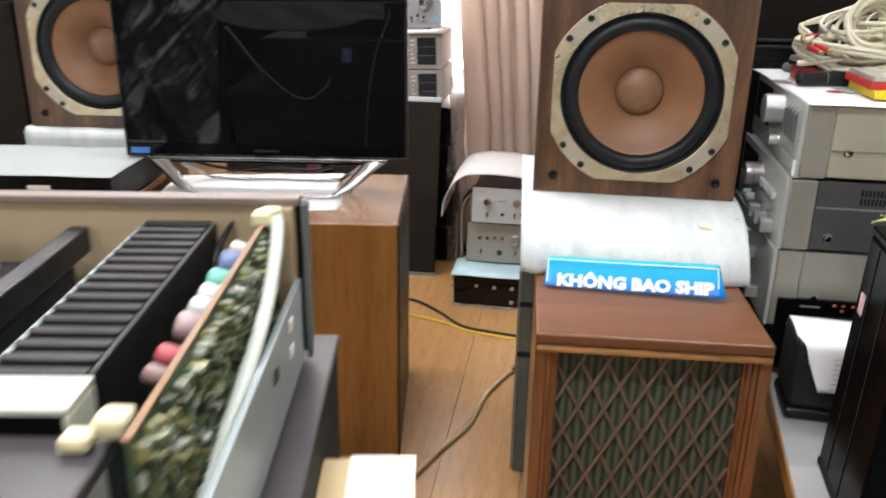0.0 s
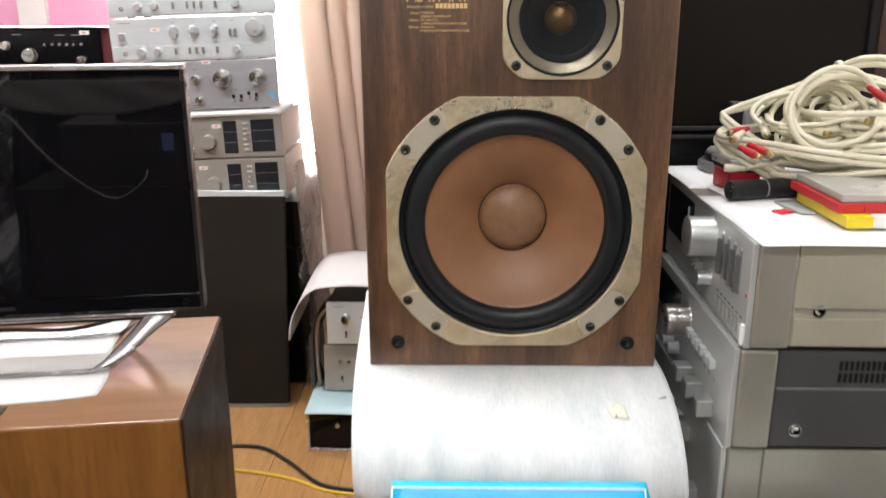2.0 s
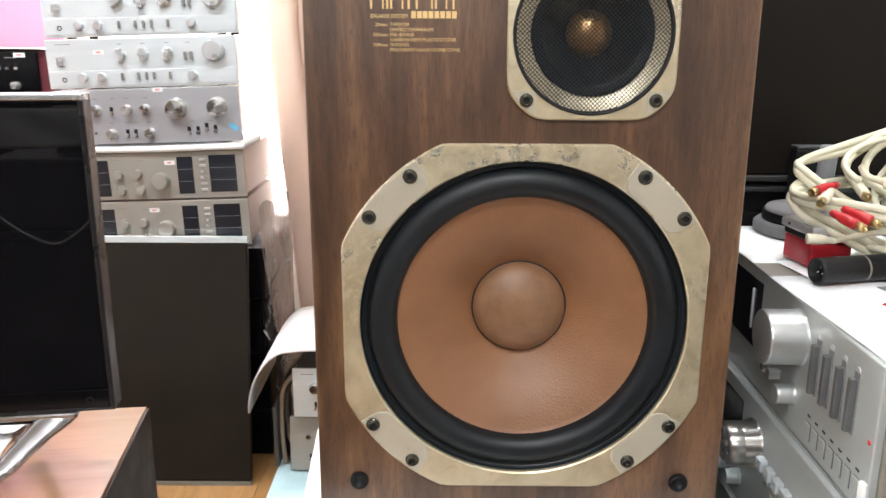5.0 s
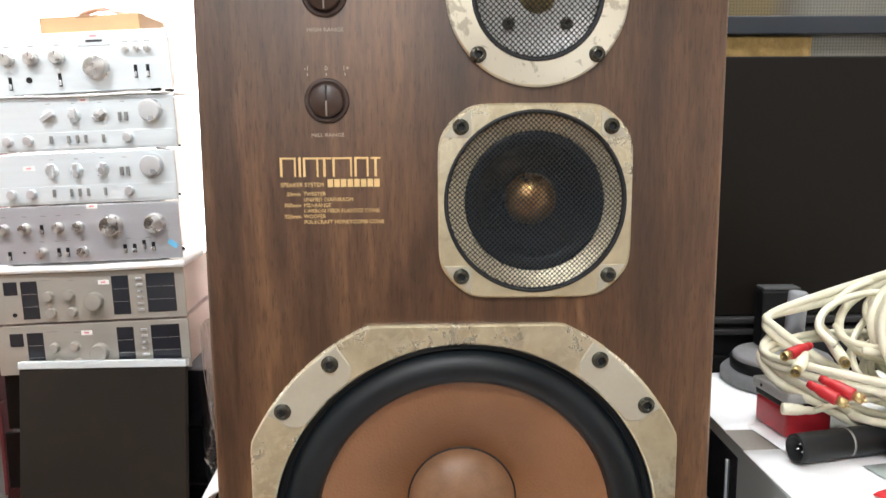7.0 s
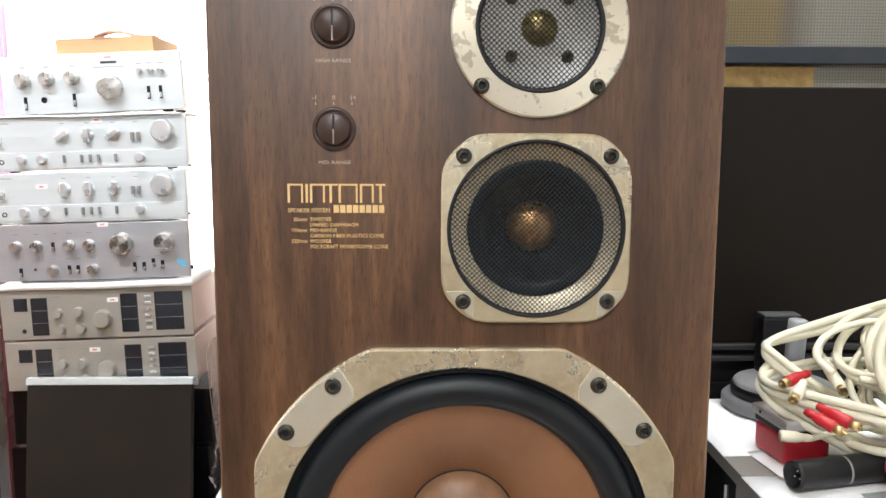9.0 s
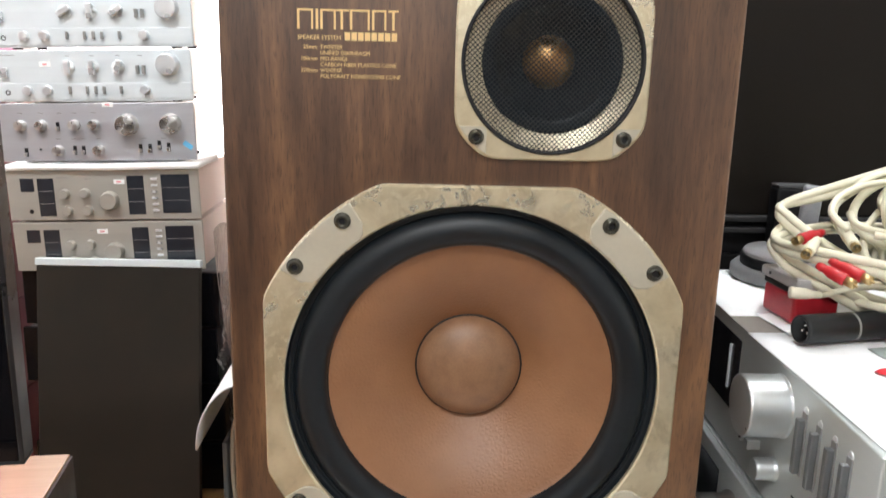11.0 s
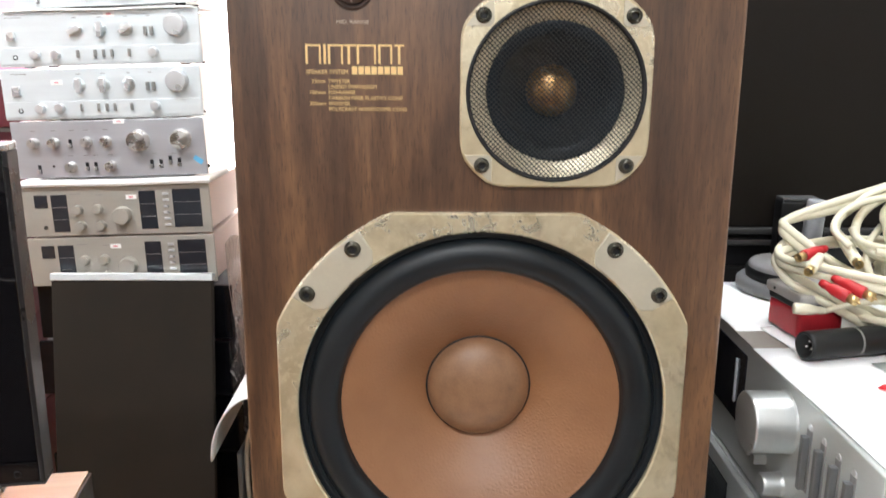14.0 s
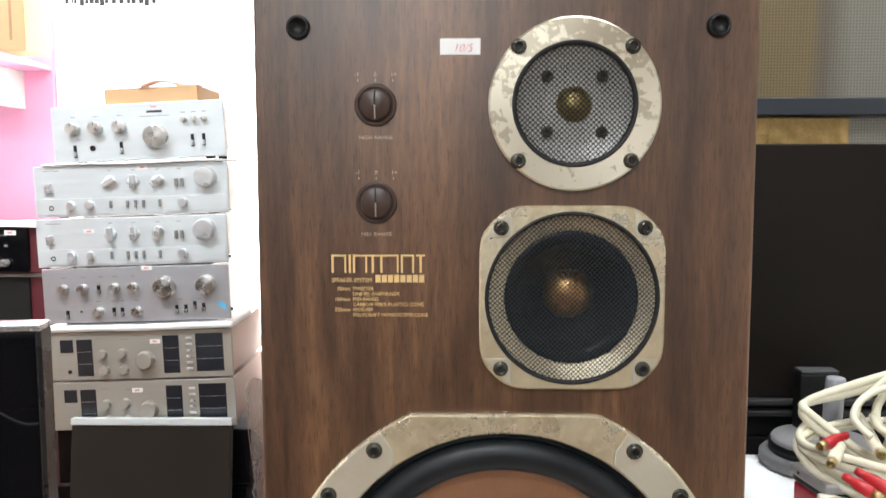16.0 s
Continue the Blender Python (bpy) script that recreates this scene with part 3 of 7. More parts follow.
def squircle(half, radius):
    return lambda a: min(radius, half / max(abs(math.cos(a)), abs(math.sin(a))))


def soft_square(half, radius):
    """Square with cut corners whose edges run into each other in small curves."""
    return lambda a: ((half / max(abs(math.cos(a)), abs(math.sin(a)))) ** -34 + radius ** -34) ** (-1 / 34)


def big_speaker(m, label, full=True):
    """Three-way cabinet: its base at z=0, the front at y=0 looking to -y."""
    W, H, D = 0.1972, 0.713, 0.33
    sp = thing("loudspeaker", m, label, "loudspeaker", "three-way loudspeakers")
    wz = 0.2012  # woofer's height
    mx, mz, tx, tz = 0.0535, 0.465, 0.054, 0.618
    bm = bmesh.new()
    outer = [bm.verts.new(c) for c in ((-W + 0.002, 0, 0.002), (W - 0.002, 0, 0.002), (W - 0.002, 0, H - 0.002), (-W + 0.002, 0, H - 0.002))]
    rim = [bm.edges.new((outer[i], outer[(i + 1) % 4])) for i in range(4)]
    wells = []
    for cx, cz, r in ((0, wz, 0.156), (mx, mz, 0.069), (tx, tz, 0.05)):
        ring = [bm.verts.new((cx + r * math.cos(2 * math.pi * i / 72), 0, cz + r * math.sin(2 * math.pi * i / 72))) for i in range(72)]
        wells.append(ring)
        rim += [bm.edges.new((ring[i], ring[(i + 1) % 72])) for i in range(72)]
    bmesh.ops.triangle_fill(bm, edges=rim, use_beauty=True, use_dissolve=False)
    for ring in wells:
        deep = [bm.verts.new(v.co + Vector((0, 0.09, 0))) for v in ring]
        for i in range(72):
            bm.faces.new((ring[i], ring[(i + 1) % 72], deep[(i + 1) % 72], deep[i]))
        bm.faces.new(deep)
    # rounded front edge, sides, top, bottom and back
    loops = [outer]
    for o, y in ((0.0006, 0.0006), (0.0, 0.002), (0.0, D)):
        loops.append([bm.verts.new((sx * (W - o), y, z)) for sx, z in ((-1, o), (1, o), (1, H - o), (-1, H - o))])
    for a, b in zip(loops, loops[1:]):
        for i in range(4):
            bm.faces.new((a[i], a[(i + 1) % 4], b[(i + 1) % 4], b[i]))
    bm.faces.new(loops[-1])
    bmesh.ops.recalc_face_normals(bm, faces=bm.faces[:])
    cab = part("cabinet", bm, walnut, sp, "brown walnut veneer cabinet")
    # woofer
    woofer = part("woofer", moved(plate_bm(squircle(0.1690, 0.1852), 0.1535, 0.006, 0.0014, seg=160), pose(0, 0, wz)), frame_alu, sp, "tarnished cream aluminium basket of the woofer")
    # gasket close under the plate, a groove, a thin ridge, then the broad roll
    prof = [(0.1555, 0.0022), (0.1546, 0.0034), (0.1538, 0.0030), (0.1530, -0.0035), (0.1505, -0.0055), (0.1490, -0.0040), (0.1482, -0.0032), (0.1474, -0.0040)]
    for i in range(21):
        a = math.pi * i / 20
        prof.append((0.1332 + 0.0136 * math.cos(a), -0.0075 + 0.0128 * math.sin(a) ** 0.9))
    prof.append((0.1180, -0.0095))
    part("surround", moved(lathe_bm(prof, 112), pose(0, 0, wz) @ FRONT), rubber, woofer, "black rubber roll surround")
    cone = [(0.1202, -0.0072), (0.1188, -0.0085)]
    for i in range(1, 15):
        t = i / 14
        cone.append((0.1188 - 0.0745 * t, -0.0085 - 0.0455 * t + 0.007 * math.sin(math.pi * t)))
    part("cone", moved(lathe_bm(cone + [(0.0, -0.055)], 96), pose(0, 0, wz) @ FRONT), cone_mat, woofer, "copper-brown honeycomb woofer cone")
    cap = [(0.0468, -0.0005)]
    for i in range(13):
        a = math.pi / 2 * i / 12
        cap.append((0.0460 * math.cos(a), 0.0222 * math.sin(a)))
    part("dust_cap", moved(lathe_bm(cap, 64), pose(0, 0.0505, wz) @ FRONT), cap_mat, woofer, "smooth brown dust cap")
    part("cap_ring", moved(lathe_bm([(0.0474, 0), (0.0470, 0.0005), (0.0460, 0.0005), (0.0458, 0)], 64), pose(0, 0.0505, wz) @ FRONT), gasket, woofer)
    for sx in (-1, 1):
        for sz in (-1, 1):
            for x, z in ((0.1425, 0.1025), (0.105, 0.14)):
                bolt(woofer, sx * x, -0.0069, wz + sz * z, 0.0055)
            # smooth raised pad between the two screws of a corner
            mid_a = math.atan2(sz, sx)
            part("lug", moved(pad_bm(mid_a, radians(12.2), 0.1545, 0.1838, 0.0007), pose(0, -0.006, wz)), bare_alu, woofer, "smooth pad between two screws")
    # mid-range
    mid = part("midrange", moved(plate_bm(soft_square(0.0738, 0.0880), 0.0668, 0.005, 0.0015, seg=96), pose(mx, 0, mz)), frame_alu, sp, "tarnished aluminium frame of the mid-range driver")
    part("flange", moved(lathe_bm([(0.0675, 0.0030), (0.0655, 0.0014), (0.0548, 0.0010), (0.0536, -0.0006), (0.0532, -0.003)], 64), pose(mx, 0, mz) @ FRONT), flange_alu, mid, "pale metal flange behind the mesh")
    part("bowl", moved(lathe_bm([(0.0536, -0.001), (0.0515, 0.0012), (0.0505, 0.0002), (0.0492, 0.0012), (0.0480, -0.0004), (0.0470, 0.0006), (0.0457, -0.0016), (0.0445, -0.0012), (0.043, -0.005), (0.024, -0.024), (0.019, -0.027), (0.0, -0.027)], 64), pose(mx, 0, mz) @ FRONT), carbon, mid, "black carbon mid-range cone")
    part("rim", moved(lathe_bm([(0.0694, 0.004), (0.0694, 0.0062), (0.0682, 0.007), (0.0668, 0.0064), (0.0662, 0.003)], 64), pose(mx, 0, mz) @ FRONT), gasket, mid)
    part("dome", moved(lathe_bm([(0.0205, 0), (0.0195, 0.003), (0.0165, 0.0085), (0.011, 0.012), (0.0055, 0.0138), (0, 0.0143)], 40), pose(mx, 0.0245, mz) @ FRONT), brass, mid, "brass coloured centre dome")
    mesh = part("grille", wire_mesh(0.0668, 0.004, 0.0027, 0.00034, -0.0035), mesh_dark, mid, "fine diagonal wire mesh grille")
    mesh.location = (mx, 0, mz)
    for sx in (-1, 1):
        for sz in (-1, 1):
            bolt(mid, mx + sx * 0.0565, -0.0058, mz + sz * 0.0565, 0.005)
            part("corner_tab", moved(tab_bm(sx, sz, 0.0735, 0.0250, 0.0876, 0.0006), pose(mx, -0.005, mz)), bare_alu, mid, "smooth corner tab")
    # tweeter
    tw = part("tweeter", moved(plate_bm(lambda a: 0.0675, 0.0470, 0.005, 0.0015, seg=96), pose(tx, 0, tz)), spotted_alu, sp, "round tarnished aluminium tweeter plate")
    part("bowl", moved(lathe_bm([(0.0490, 0.003), (0.046, 0.0008), (0.02, -0.0015), (0.0, -0.0015)], 64), pose(tx, -0.001, tz) @ FRONT), mat("tweeter_bowl", (0.55, 0.55, 0.53), 0.42, 0.4), tw)
    part("rim", moved(lathe_bm([(0.0492, 0.004), (0.0490, 0.0056), (0.0472, 0.006), (0.0452, 0.003)], 64), pose(tx, 0, tz) @ FRONT), gasket, tw)
    part("dome", moved(lathe_bm([(0.015, 0), (0.0135, 0.005), (0.009, 0.0082), (0.0045, 0.0096), (0, 0.0100)], 32), pose(tx, 0.0034, tz) @ FRONT), brass_pale, tw, "brass coloured tweeter dome")
    mesh = part("grille", wire_mesh(0.0464, 0.003, 0.0029, 0.00040, -0.0042), mesh_mat, tw, "fine diagonal wire mesh grille")
    mesh.location = (tx, 0, tz)
    for sx in (-1, 1):
        for sz in (-1, 1):
            bolt(tw, tx + sx * 0.044, -0.005, tz + sz * 0.044, 0.005)
            bolt(tw, tx + sx * 0.0215, -0.0015, tz + sz * 0.0215, 0.0038)
    # grille sockets
    for x, z in ((-0.158, 0.035), (0.158, 0.035), (-0.162, 0.678), (0.1648, 0.678)):
        part("grille_socket", moved(lathe_bm([(0, 0.0004), (0.0056, 0.0004), (0.0062, 0.0034), (0.0072, 0.0046), (0.0082, 0.0042), (0.0092, 0.0026), (0.0095, 0)], 32), pose(x, 0, z) @ FRONT), black_plastic, sp, "black plastic grille socket")
    if not full:
        return sp
    # level controls
    for kz, word in ((0.5415, "MID. RANGE"), (0.618, "HIGH RANGE")):
        k = part("level_knob", moved(lathe_bm([(0.0166, 0), (0.0166, 0.0016), (0.0158, 0.0026), (0.0136, 0.0026), (0.0128, 0.0014), (0.0124, 0.0016), (0.0122, 0.0062), (0.0112, 0.0072), (0, 0.0074)], 40), pose(-0.102, 0, kz) @ FRONT), knob_brown, sp, "dark brown rotary level knob")
        part("pointer", box_bm(-0.1027, -0.1013, -0.0078, -0.0070, kz + 0.0, kz + 0.0112, 0.0002), gasket, k)
        part("pointer_end", box_bm(-0.1026, -0.1014, -0.0080, -0.0070, kz - 0.0112, kz - 0.0002, 0.0002), mat("pointer_line", (0.30, 0.26, 0.23), 0.4), k)
        letters("control_name", word, 0.0039, pose(-0.102, -0.0004, kz - 0.0266), small_ink, sp, "CENTER", 1.15)
        for ox, word2 in ((-0.0145, "-1"), (0, "0"), (0.0145, "1+")):
            letters("control_mark", word2, 0.0048, pose(-0.102 + ox, -0.0004, kz + 0.0220), small_ink, sp, "CENTER")
            part("control_tick", bar(-0.102 + ox * 0.95 - 0.0004, -0.102 + ox * 0.95 + 0.0004, kz + 0.0182, kz + 0.0200), small_ink, sp)
    # maker's mark as plain shapes, with the lettering under it
    lx, lz = -0.1385, 0.4852
    # a row of upright and level bars in place of the name
    marks = []
    for x0, x1, kind in ((0.0, 0.0118, 0), (0.0138, 0.0156, 1), (0.0172, 0.0286, 0), (0.0276, 0.0386, 2), (0.0392, 0.0538, 0), (0.0556, 0.0662, 0), (0.0678, 0.0752, 2)):
        z0, z1 = lz, lz + 0.0145
        if kind == 1:
            marks.append(bar(lx + x0, lx + x1, z0, z1))
        elif kind == 0:
            marks += [bar(lx + x0, lx + x0 + 0.0017, z0, z1), bar(lx + x1 - 0.0014, lx + x1, z0, z1), bar(lx + x0 + 0.0017, lx + x1 - 0.0014, z1 - 0.0014, z1)]
        else:
            xm = (x0 + x1) / 2
            marks += [bar(lx + xm - 0.0009, lx + xm + 0.0009, z0, z1 - 0.0014), bar(lx + x0, lx + x1, z1 - 0.0014, z1)]
    for stroke in marks:
        part("mark_stroke", stroke, gold_ink, sp)
    letters("system_line", "SPEAKER SYSTEM", 0.0046, pose(lx, -0.0004, lz - 0.0075), gold_ink, sp, "LEFT", 0.93)
    for i in range(8):
        part("model_stroke", bar(lx + 0.0352 + 0.005 * i, lx + 0.0352 + 0.005 * i + 0.0041, lz - 0.0078, lz - 0.0018), gold_ink, sp)
    rows = (("25mm", "TWEETER"), ("", "UNIFIED DIAPHRAGM"), ("100mm", "MID-RANGE"), ("", "CARBON FIBER PLASTICS CONE"), ("320mm", "WOOFER"), ("", "POLYCRAFT HONEYCOMB CONE"))
    for i, (a, b) in enumerate(rows):
        z = lz - 0.0143 - 0.00425 * i
        if a:
            letters("driver_size", a, 0.0042, pose(lx + 0.0148, -0.0004, z), gold_ink, sp, "RIGHT", 1.0)
        letters("driver_name", b, 0.0042, pose(lx + 0.0168, -0.0004, z), gold_ink, sp, "LEFT", 0.95 if len(b) > 20 else 0.92)
    tag = part("price_sticker", box_bm(-0.0512, -0.0195, -0.0008, 0, 0.6565, 0.6692, 0.0004), paper, sp, "white paper sticker with red handwriting")
    letters("red_writing", "10/5", 0.0088, pose(-0.0335, -0.0011, 0.6588) @ Matrix(((1, 0, 0.3, 0), (0, 1, 0, 0), (0, 0, 1, 0), (0, 0, 0, 1))), red_ink, tag, "CENTER", 1.0, bold=-0.0002)
    return sp


BASE = 0.685
big_speaker(pose(0, 1.6, BASE), "walnut veneer three-way loudspeaker with a large copper-brown woofer")

# ---- what stands under the loudspeaker ----
tolex = mat("grey_green_cloth", (0.12, 0.135, 0.11), 0.8, var=0.2, scale=40, bump=0.5, fine=420)
case = thing("cloth_covered_cabinet", pose(0, 1.614, 0), "tall grey-green cloth covered cabinet under the loudspeaker", "cabinet")
part("body", box_bm(-0.212, 0.20, 0, 0.318, 0, 0.676, 0.006), tolex, case)
part("corner_strip", box_bm(-0.2155, -0.209, -0.003, 0.004, 0.01, 0.66, 0.001), steel_grey, case, "thin metal corner strip")
for z in (0.30, 0.42):
    part("band", box_bm(-0.214, -0.16, -0.003, 0.002, z, z + 0.012, 0.001), black_plastic, case)
part("screw_head", moved(cyl_bm(0.006, 0.006, 16, 0.002), pose(-0.2155, 0.0, 0.27, 0, -90, 0)), chrome, case)

OLD_TOP, OLD_Y = 0.560, 1.200


def lattice_speaker():
    sp = thing("vintage_loudspeaker", pose(0.025, OLD_Y, 0, 0, 0, 3), "mahogany vintage loudspeaker with a diamond lattice over green cloth", "loudspeaker")
    W, D, H = 0.189, 0.30, OLD_TOP
    part("top_board", box_bm(-W, W, 0, D, H - 0.02, H, 0.004), mahogany, sp)
    for s in (-1, 1):
        x0, x1 = sorted((s * W, s * (W - 0.019)))
        part("side_board", box_bm(x0, x1, 0.004, D, 0.02, H - 0.0202, 0.002), mahogany_up, sp)
    part("bottom_board", box_bm(-W, W, 0.004, D, 0, 0.0198, 0.002), mahogany, sp)
    part("back_board", box_bm(-W + 0.0195, W - 0.0195, D - 0.012, D, 0.02, H - 0.0202), black_matt, sp)
    gold_edge = wood("light_moulding", (0.28, 0.125, 0.042), (0.40, 0.19, 0.070), (0.50, 0.26, 0.105), (1.3, 26, 26), 0.3)
    part("front_moulding", box_bm(-W + 0.003, W - 0.003, -0.005, 0.0035, H - 0.0305, H - 0.0205, 0.003), gold_edge, sp, "honey coloured moulding under the top")
    # stepped moulding
    a = W - 0.0195
    for i, (ins, y0, y1) in enumerate(((0, 0.008, 0.026), (0.008, 0.014, 0.03), (0.014, 0.02, 0.034))):
        o, n = a - ins, 0.008 if i < 2 else 0.006
        zt, zb = H - 0.0205 - ins, 0.0205 + ins
        part("moulding", box_bm(-o, o, y0, y1, zt - n, zt, 0.0015), gold_edge, sp)
        part("moulding", box_bm(-o, o, y0, y1, zb, zb + n, 0.0015), gold_edge, sp)
        for s in (-1, 1):
            x0, x1 = sorted((s * o, s * (o - n)))
            part("moulding", box_bm(x0, x1, y0, y1, zb + n, zt - n, 0.0015), mahogany_up, sp)
    gw, z0, z1 = a - 0.02, 0.041, H - 0.0405
    cloth, nt2, bs2 = base("green_pleat_shade_cloth")
    vec2 = coords(nt2, (1, 1, 1))
    wv = nt2.nodes.new("ShaderNodeTexWave")
    wv.inputs["Scale"].default_value, wv.inputs["Distortion"].default_value = 22, 1.5
    nt2.links.new(vec2, wv.inputs["Vector"])
    # flat cloth: the shade between its pleats is painted as darker green bands
    rr = ramp(nt2, [(0.2, (0.035, 0.042, 0.026)), (0.8, (0.10, 0.105, 0.07))])
    nt2.links.new(wv.outputs["Fac"], rr.inputs["Fac"])
    nt2.links.new(rr.outputs["Color"], bs2.inputs["Base Color"])
    bs2.inputs["Roughness"].default_value = 0.9
    bump_to(nt2, bs2, noise_node(nt2, vec2, 500, 2), 0.5)
    part("grille_cloth", box_bm(-gw, gw, 0.036, 0.042, z0, z1), cloth, sp, "dark green pleated grille cloth")
    lath = mat("lath_wood", (0.15, 0.10, 0.068), 0.6, var=0.25, scale=30)
    # diagonal laths, cut at the frame
    pitch, slope = 0.0442, 2.0
    for s in (-1, 1):
        for i in range(-14, 15):
            pts = []
            c = i * pitch
            for x in (-gw, gw):
                z = (z0 + z1) / 2 + s * slope * (x - c)
                pts.append((x, z))
            (xa, za), (xb, zb) = pts
            lo, hi = sorted((za, zb))
            if hi < z0 or lo > z1:
                continue
            def at(zv):
                return xa + (xb - xa) * (zv - za) / (zb - za)
            p, q = [xa, za], [xb, zb]
            for e in (p, q):
                if e[1] < z0:
                    e[:] = [at(z0), z0]
                if e[1] > z1:
                    e[:] = [at(z1), z1]
            L = math.hypot(q[0] - p[0], q[1] - p[1])
            if L < 0.02:
                continue
            ang = math.degrees(math.atan2(q[1] - p[1], q[0] - p[0]))
            y = 0.027 if s > 0 else 0.030
            part("lath", moved(box_bm(0, L, -0.003, 0.003, -0.0030, 0.0030, 0.001, 1), pose(p[0], y, p[1]) @ pose(0, 0, 0, 0, -ang, 0)), lath, sp)
    return sp


lattice_speaker()

# foam sheet over the cabinet, hanging down in front
FOAM_T = 0.008


def foam_at(u, v):
    s = v * 0.50
    x0 = -0.237 + 0.03 * v
    if s < 0.30:
        y, z, f = 1.915 - s, 0.6768, 0.0
    else:
        f = (s - 0.30) / 0.20
        a = f * math.pi / 2
        y = 1.615 - 0.153 * math.sin(a) ** 1.15
        z = 0.5615 + 0.1153 * math.cos(a) ** 0.9
    x1 = 0.205 + 0.014 * f
    x = x0 + (x1 - x0) * u
    if f:
        y += 0.0042 * math.sin(u * 41 + 1.0 + 1.5 * math.sin(5 * u)) * f ** 0.7 + 0.001 * math.sin(u * 71) * f
    return (x, y, max(z, OLD_TOP + 0.0012))


solo("foam_sheet", sheet_bm(foam_at, 60, 48, FOAM_T), foam_mat, pose(0, 0, 0), "white packing foam sheet hanging from under the loudspeaker", "foam sheet")

# scrap of tape on the foam
solo("tape_scrap", sheet_bm(lambda u, v: tuple(a + b for a, b in zip(foam_at(0.785 + 0.055 * u + 0.012 * v * math.sin(6 * u + 1), 0.765 + 0.035 * v + 0.008 * math.sin(7 * u) * (1 - v)), (0, -0.0062, 0.0075))), 10, 6, 0.0004), mat("yellow_tape", (0.88, 0.86, 0.74), 0.5), pose(0, 0, 0), "small torn pale yellow tape scrap on white foam", "tape")

# blue sign
blue, nts, bss = base("sign_blue")
seps = nts.nodes.new("ShaderNodeSeparateXYZ")
nts.links.new(coords(nts, (1, 1, 14.5)), seps.inputs[0])
# paler upwards: partly the print, partly ceiling light glare painted in
print_and_glare = ramp(nts, [(0.05, (0.0, 0.165, 0.62)), (0.45, (0.0, 0.33, 0.74)), (0.9, (0.0, 0.50, 0.78))])
nts.links.new(seps.outputs["Z"], print_and_glare.inputs["Fac"])
nts.links.new(print_and_glare.outputs["Color"], bss.inputs["Base Color"])
bss.inputs["Roughness"].default_value = 0.32
bump_to(nts, bss, noise_node(nts, coords(nts, (1, 1, 1)), 30, 3), 0.15, 0.002)
sign_white = mat("sign_white", (0.95, 0.95, 0.95), 0.5, var=0.02)
sign = thing("sign", pose(-0.002, 1.378, OLD_TOP + 0.003) @ pose(0, 0, 0, 0, -1.0, -1.5) @ pose(0, 0, 0, -46, 0, 0), "blue printed sign with white capitals leaning on the foam", "sign")


def sign_at(u, v):
    x = -0.153 + 0.307 * u + (0.010 * (1 - v) * (1 if u > 0.5 else -0.4) * abs(2 * u - 1) ** 3)
    return (x, -0.006 * (1 - v) ** 3 + 0.002 * math.sin(u * 5), 0.0005 + 0.005 * (1 - u) * (1 - v) + 0.068 * v)


part("card", sheet_bm(sign_at, 24, 8, 0.0012), blue, sign)
for x0, x1, z0, z1 in ((-0.152, 0.152, 0.0585, 0.0600), (-0.153, -0.1513, 0.004, 0.0600), (0.1508, 0.1525, 0.006, 0.0600)):
    part("border", box_bm(x0, x1, -0.0042, -0.0022, z0, z1), sign_white, sign)
letters("lettering", "KHÔNG BAO SHIP", 0.0320, pose(0.004, -0.0075, 0.0060), sign_white, sign, "CENTER", 1.04, bold=0.0017)

# ---- television on the teak cabinet ----
CAB = pose(-0.765, 1.585, 0) @ pose(0, 0, 0, 0, 0, 8.2)
CAB_H = 0.585
cab = thing("wooden_cabinet", CAB, "teak veneer floor-standing loudspeaker cabinet turned sideways", "cabinet")
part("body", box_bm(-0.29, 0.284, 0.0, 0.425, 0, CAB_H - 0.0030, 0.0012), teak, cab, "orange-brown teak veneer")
part("top_board", box_bm(-0.29, 0.284, 0.0, 0.425, CAB_H - 0.0029, CAB_H, 0.0012), teak_top_glare, cab, "polished teak top")
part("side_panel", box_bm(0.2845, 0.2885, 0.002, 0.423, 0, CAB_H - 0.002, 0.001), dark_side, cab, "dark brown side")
strap_mat = mat("grey_tape", (0.046, 0.041, 0.031), 0.5, var=0.15, scale=20)
part("tape", merged(box_bm(-0.019, 0.019, -0.0025, -0.0002, 0.004, CAB_H + 0.002, 0.0005), box_bm(-0.019, 0.019, -0.0025, 0.07, CAB_H + 0.0002, CAB_H + 0.002, 0.0005)), strap_mat, cab, "dark grey strip")
for x in (-0.007, 0.007):
    part("tape_line", box_bm(x, x + 0.0015, -0.0032, -0.0026, 0.004, CAB_H), black_matt, cab)

TV = pose(-0.838, 1.806, CAB_H) @ pose(0, 0, 0, 0, 0, 8.5)
bezel = mat("silver_bezel", (0.62, 0.63, 0.65), 0.25, 0.8, 0.05)
screen_mat = mat("dark_screen", (0.0052, 0.0050, 0.0062), 0.025, spec=0.65, var=0.2, bump=0.0, rvar=0.005)
side_bezel = mat("dark_bezel", (0.022, 0.022, 0.024), 0.3, 0.4, 0.1)
leg_chrome = mat("polished_metal", (0.42, 0.42, 0.43), 0.2, 0.95, 0.06)
dim_print = mat("dim_print", (0.022, 0.022, 0.023), 0.7, spec=0.1)


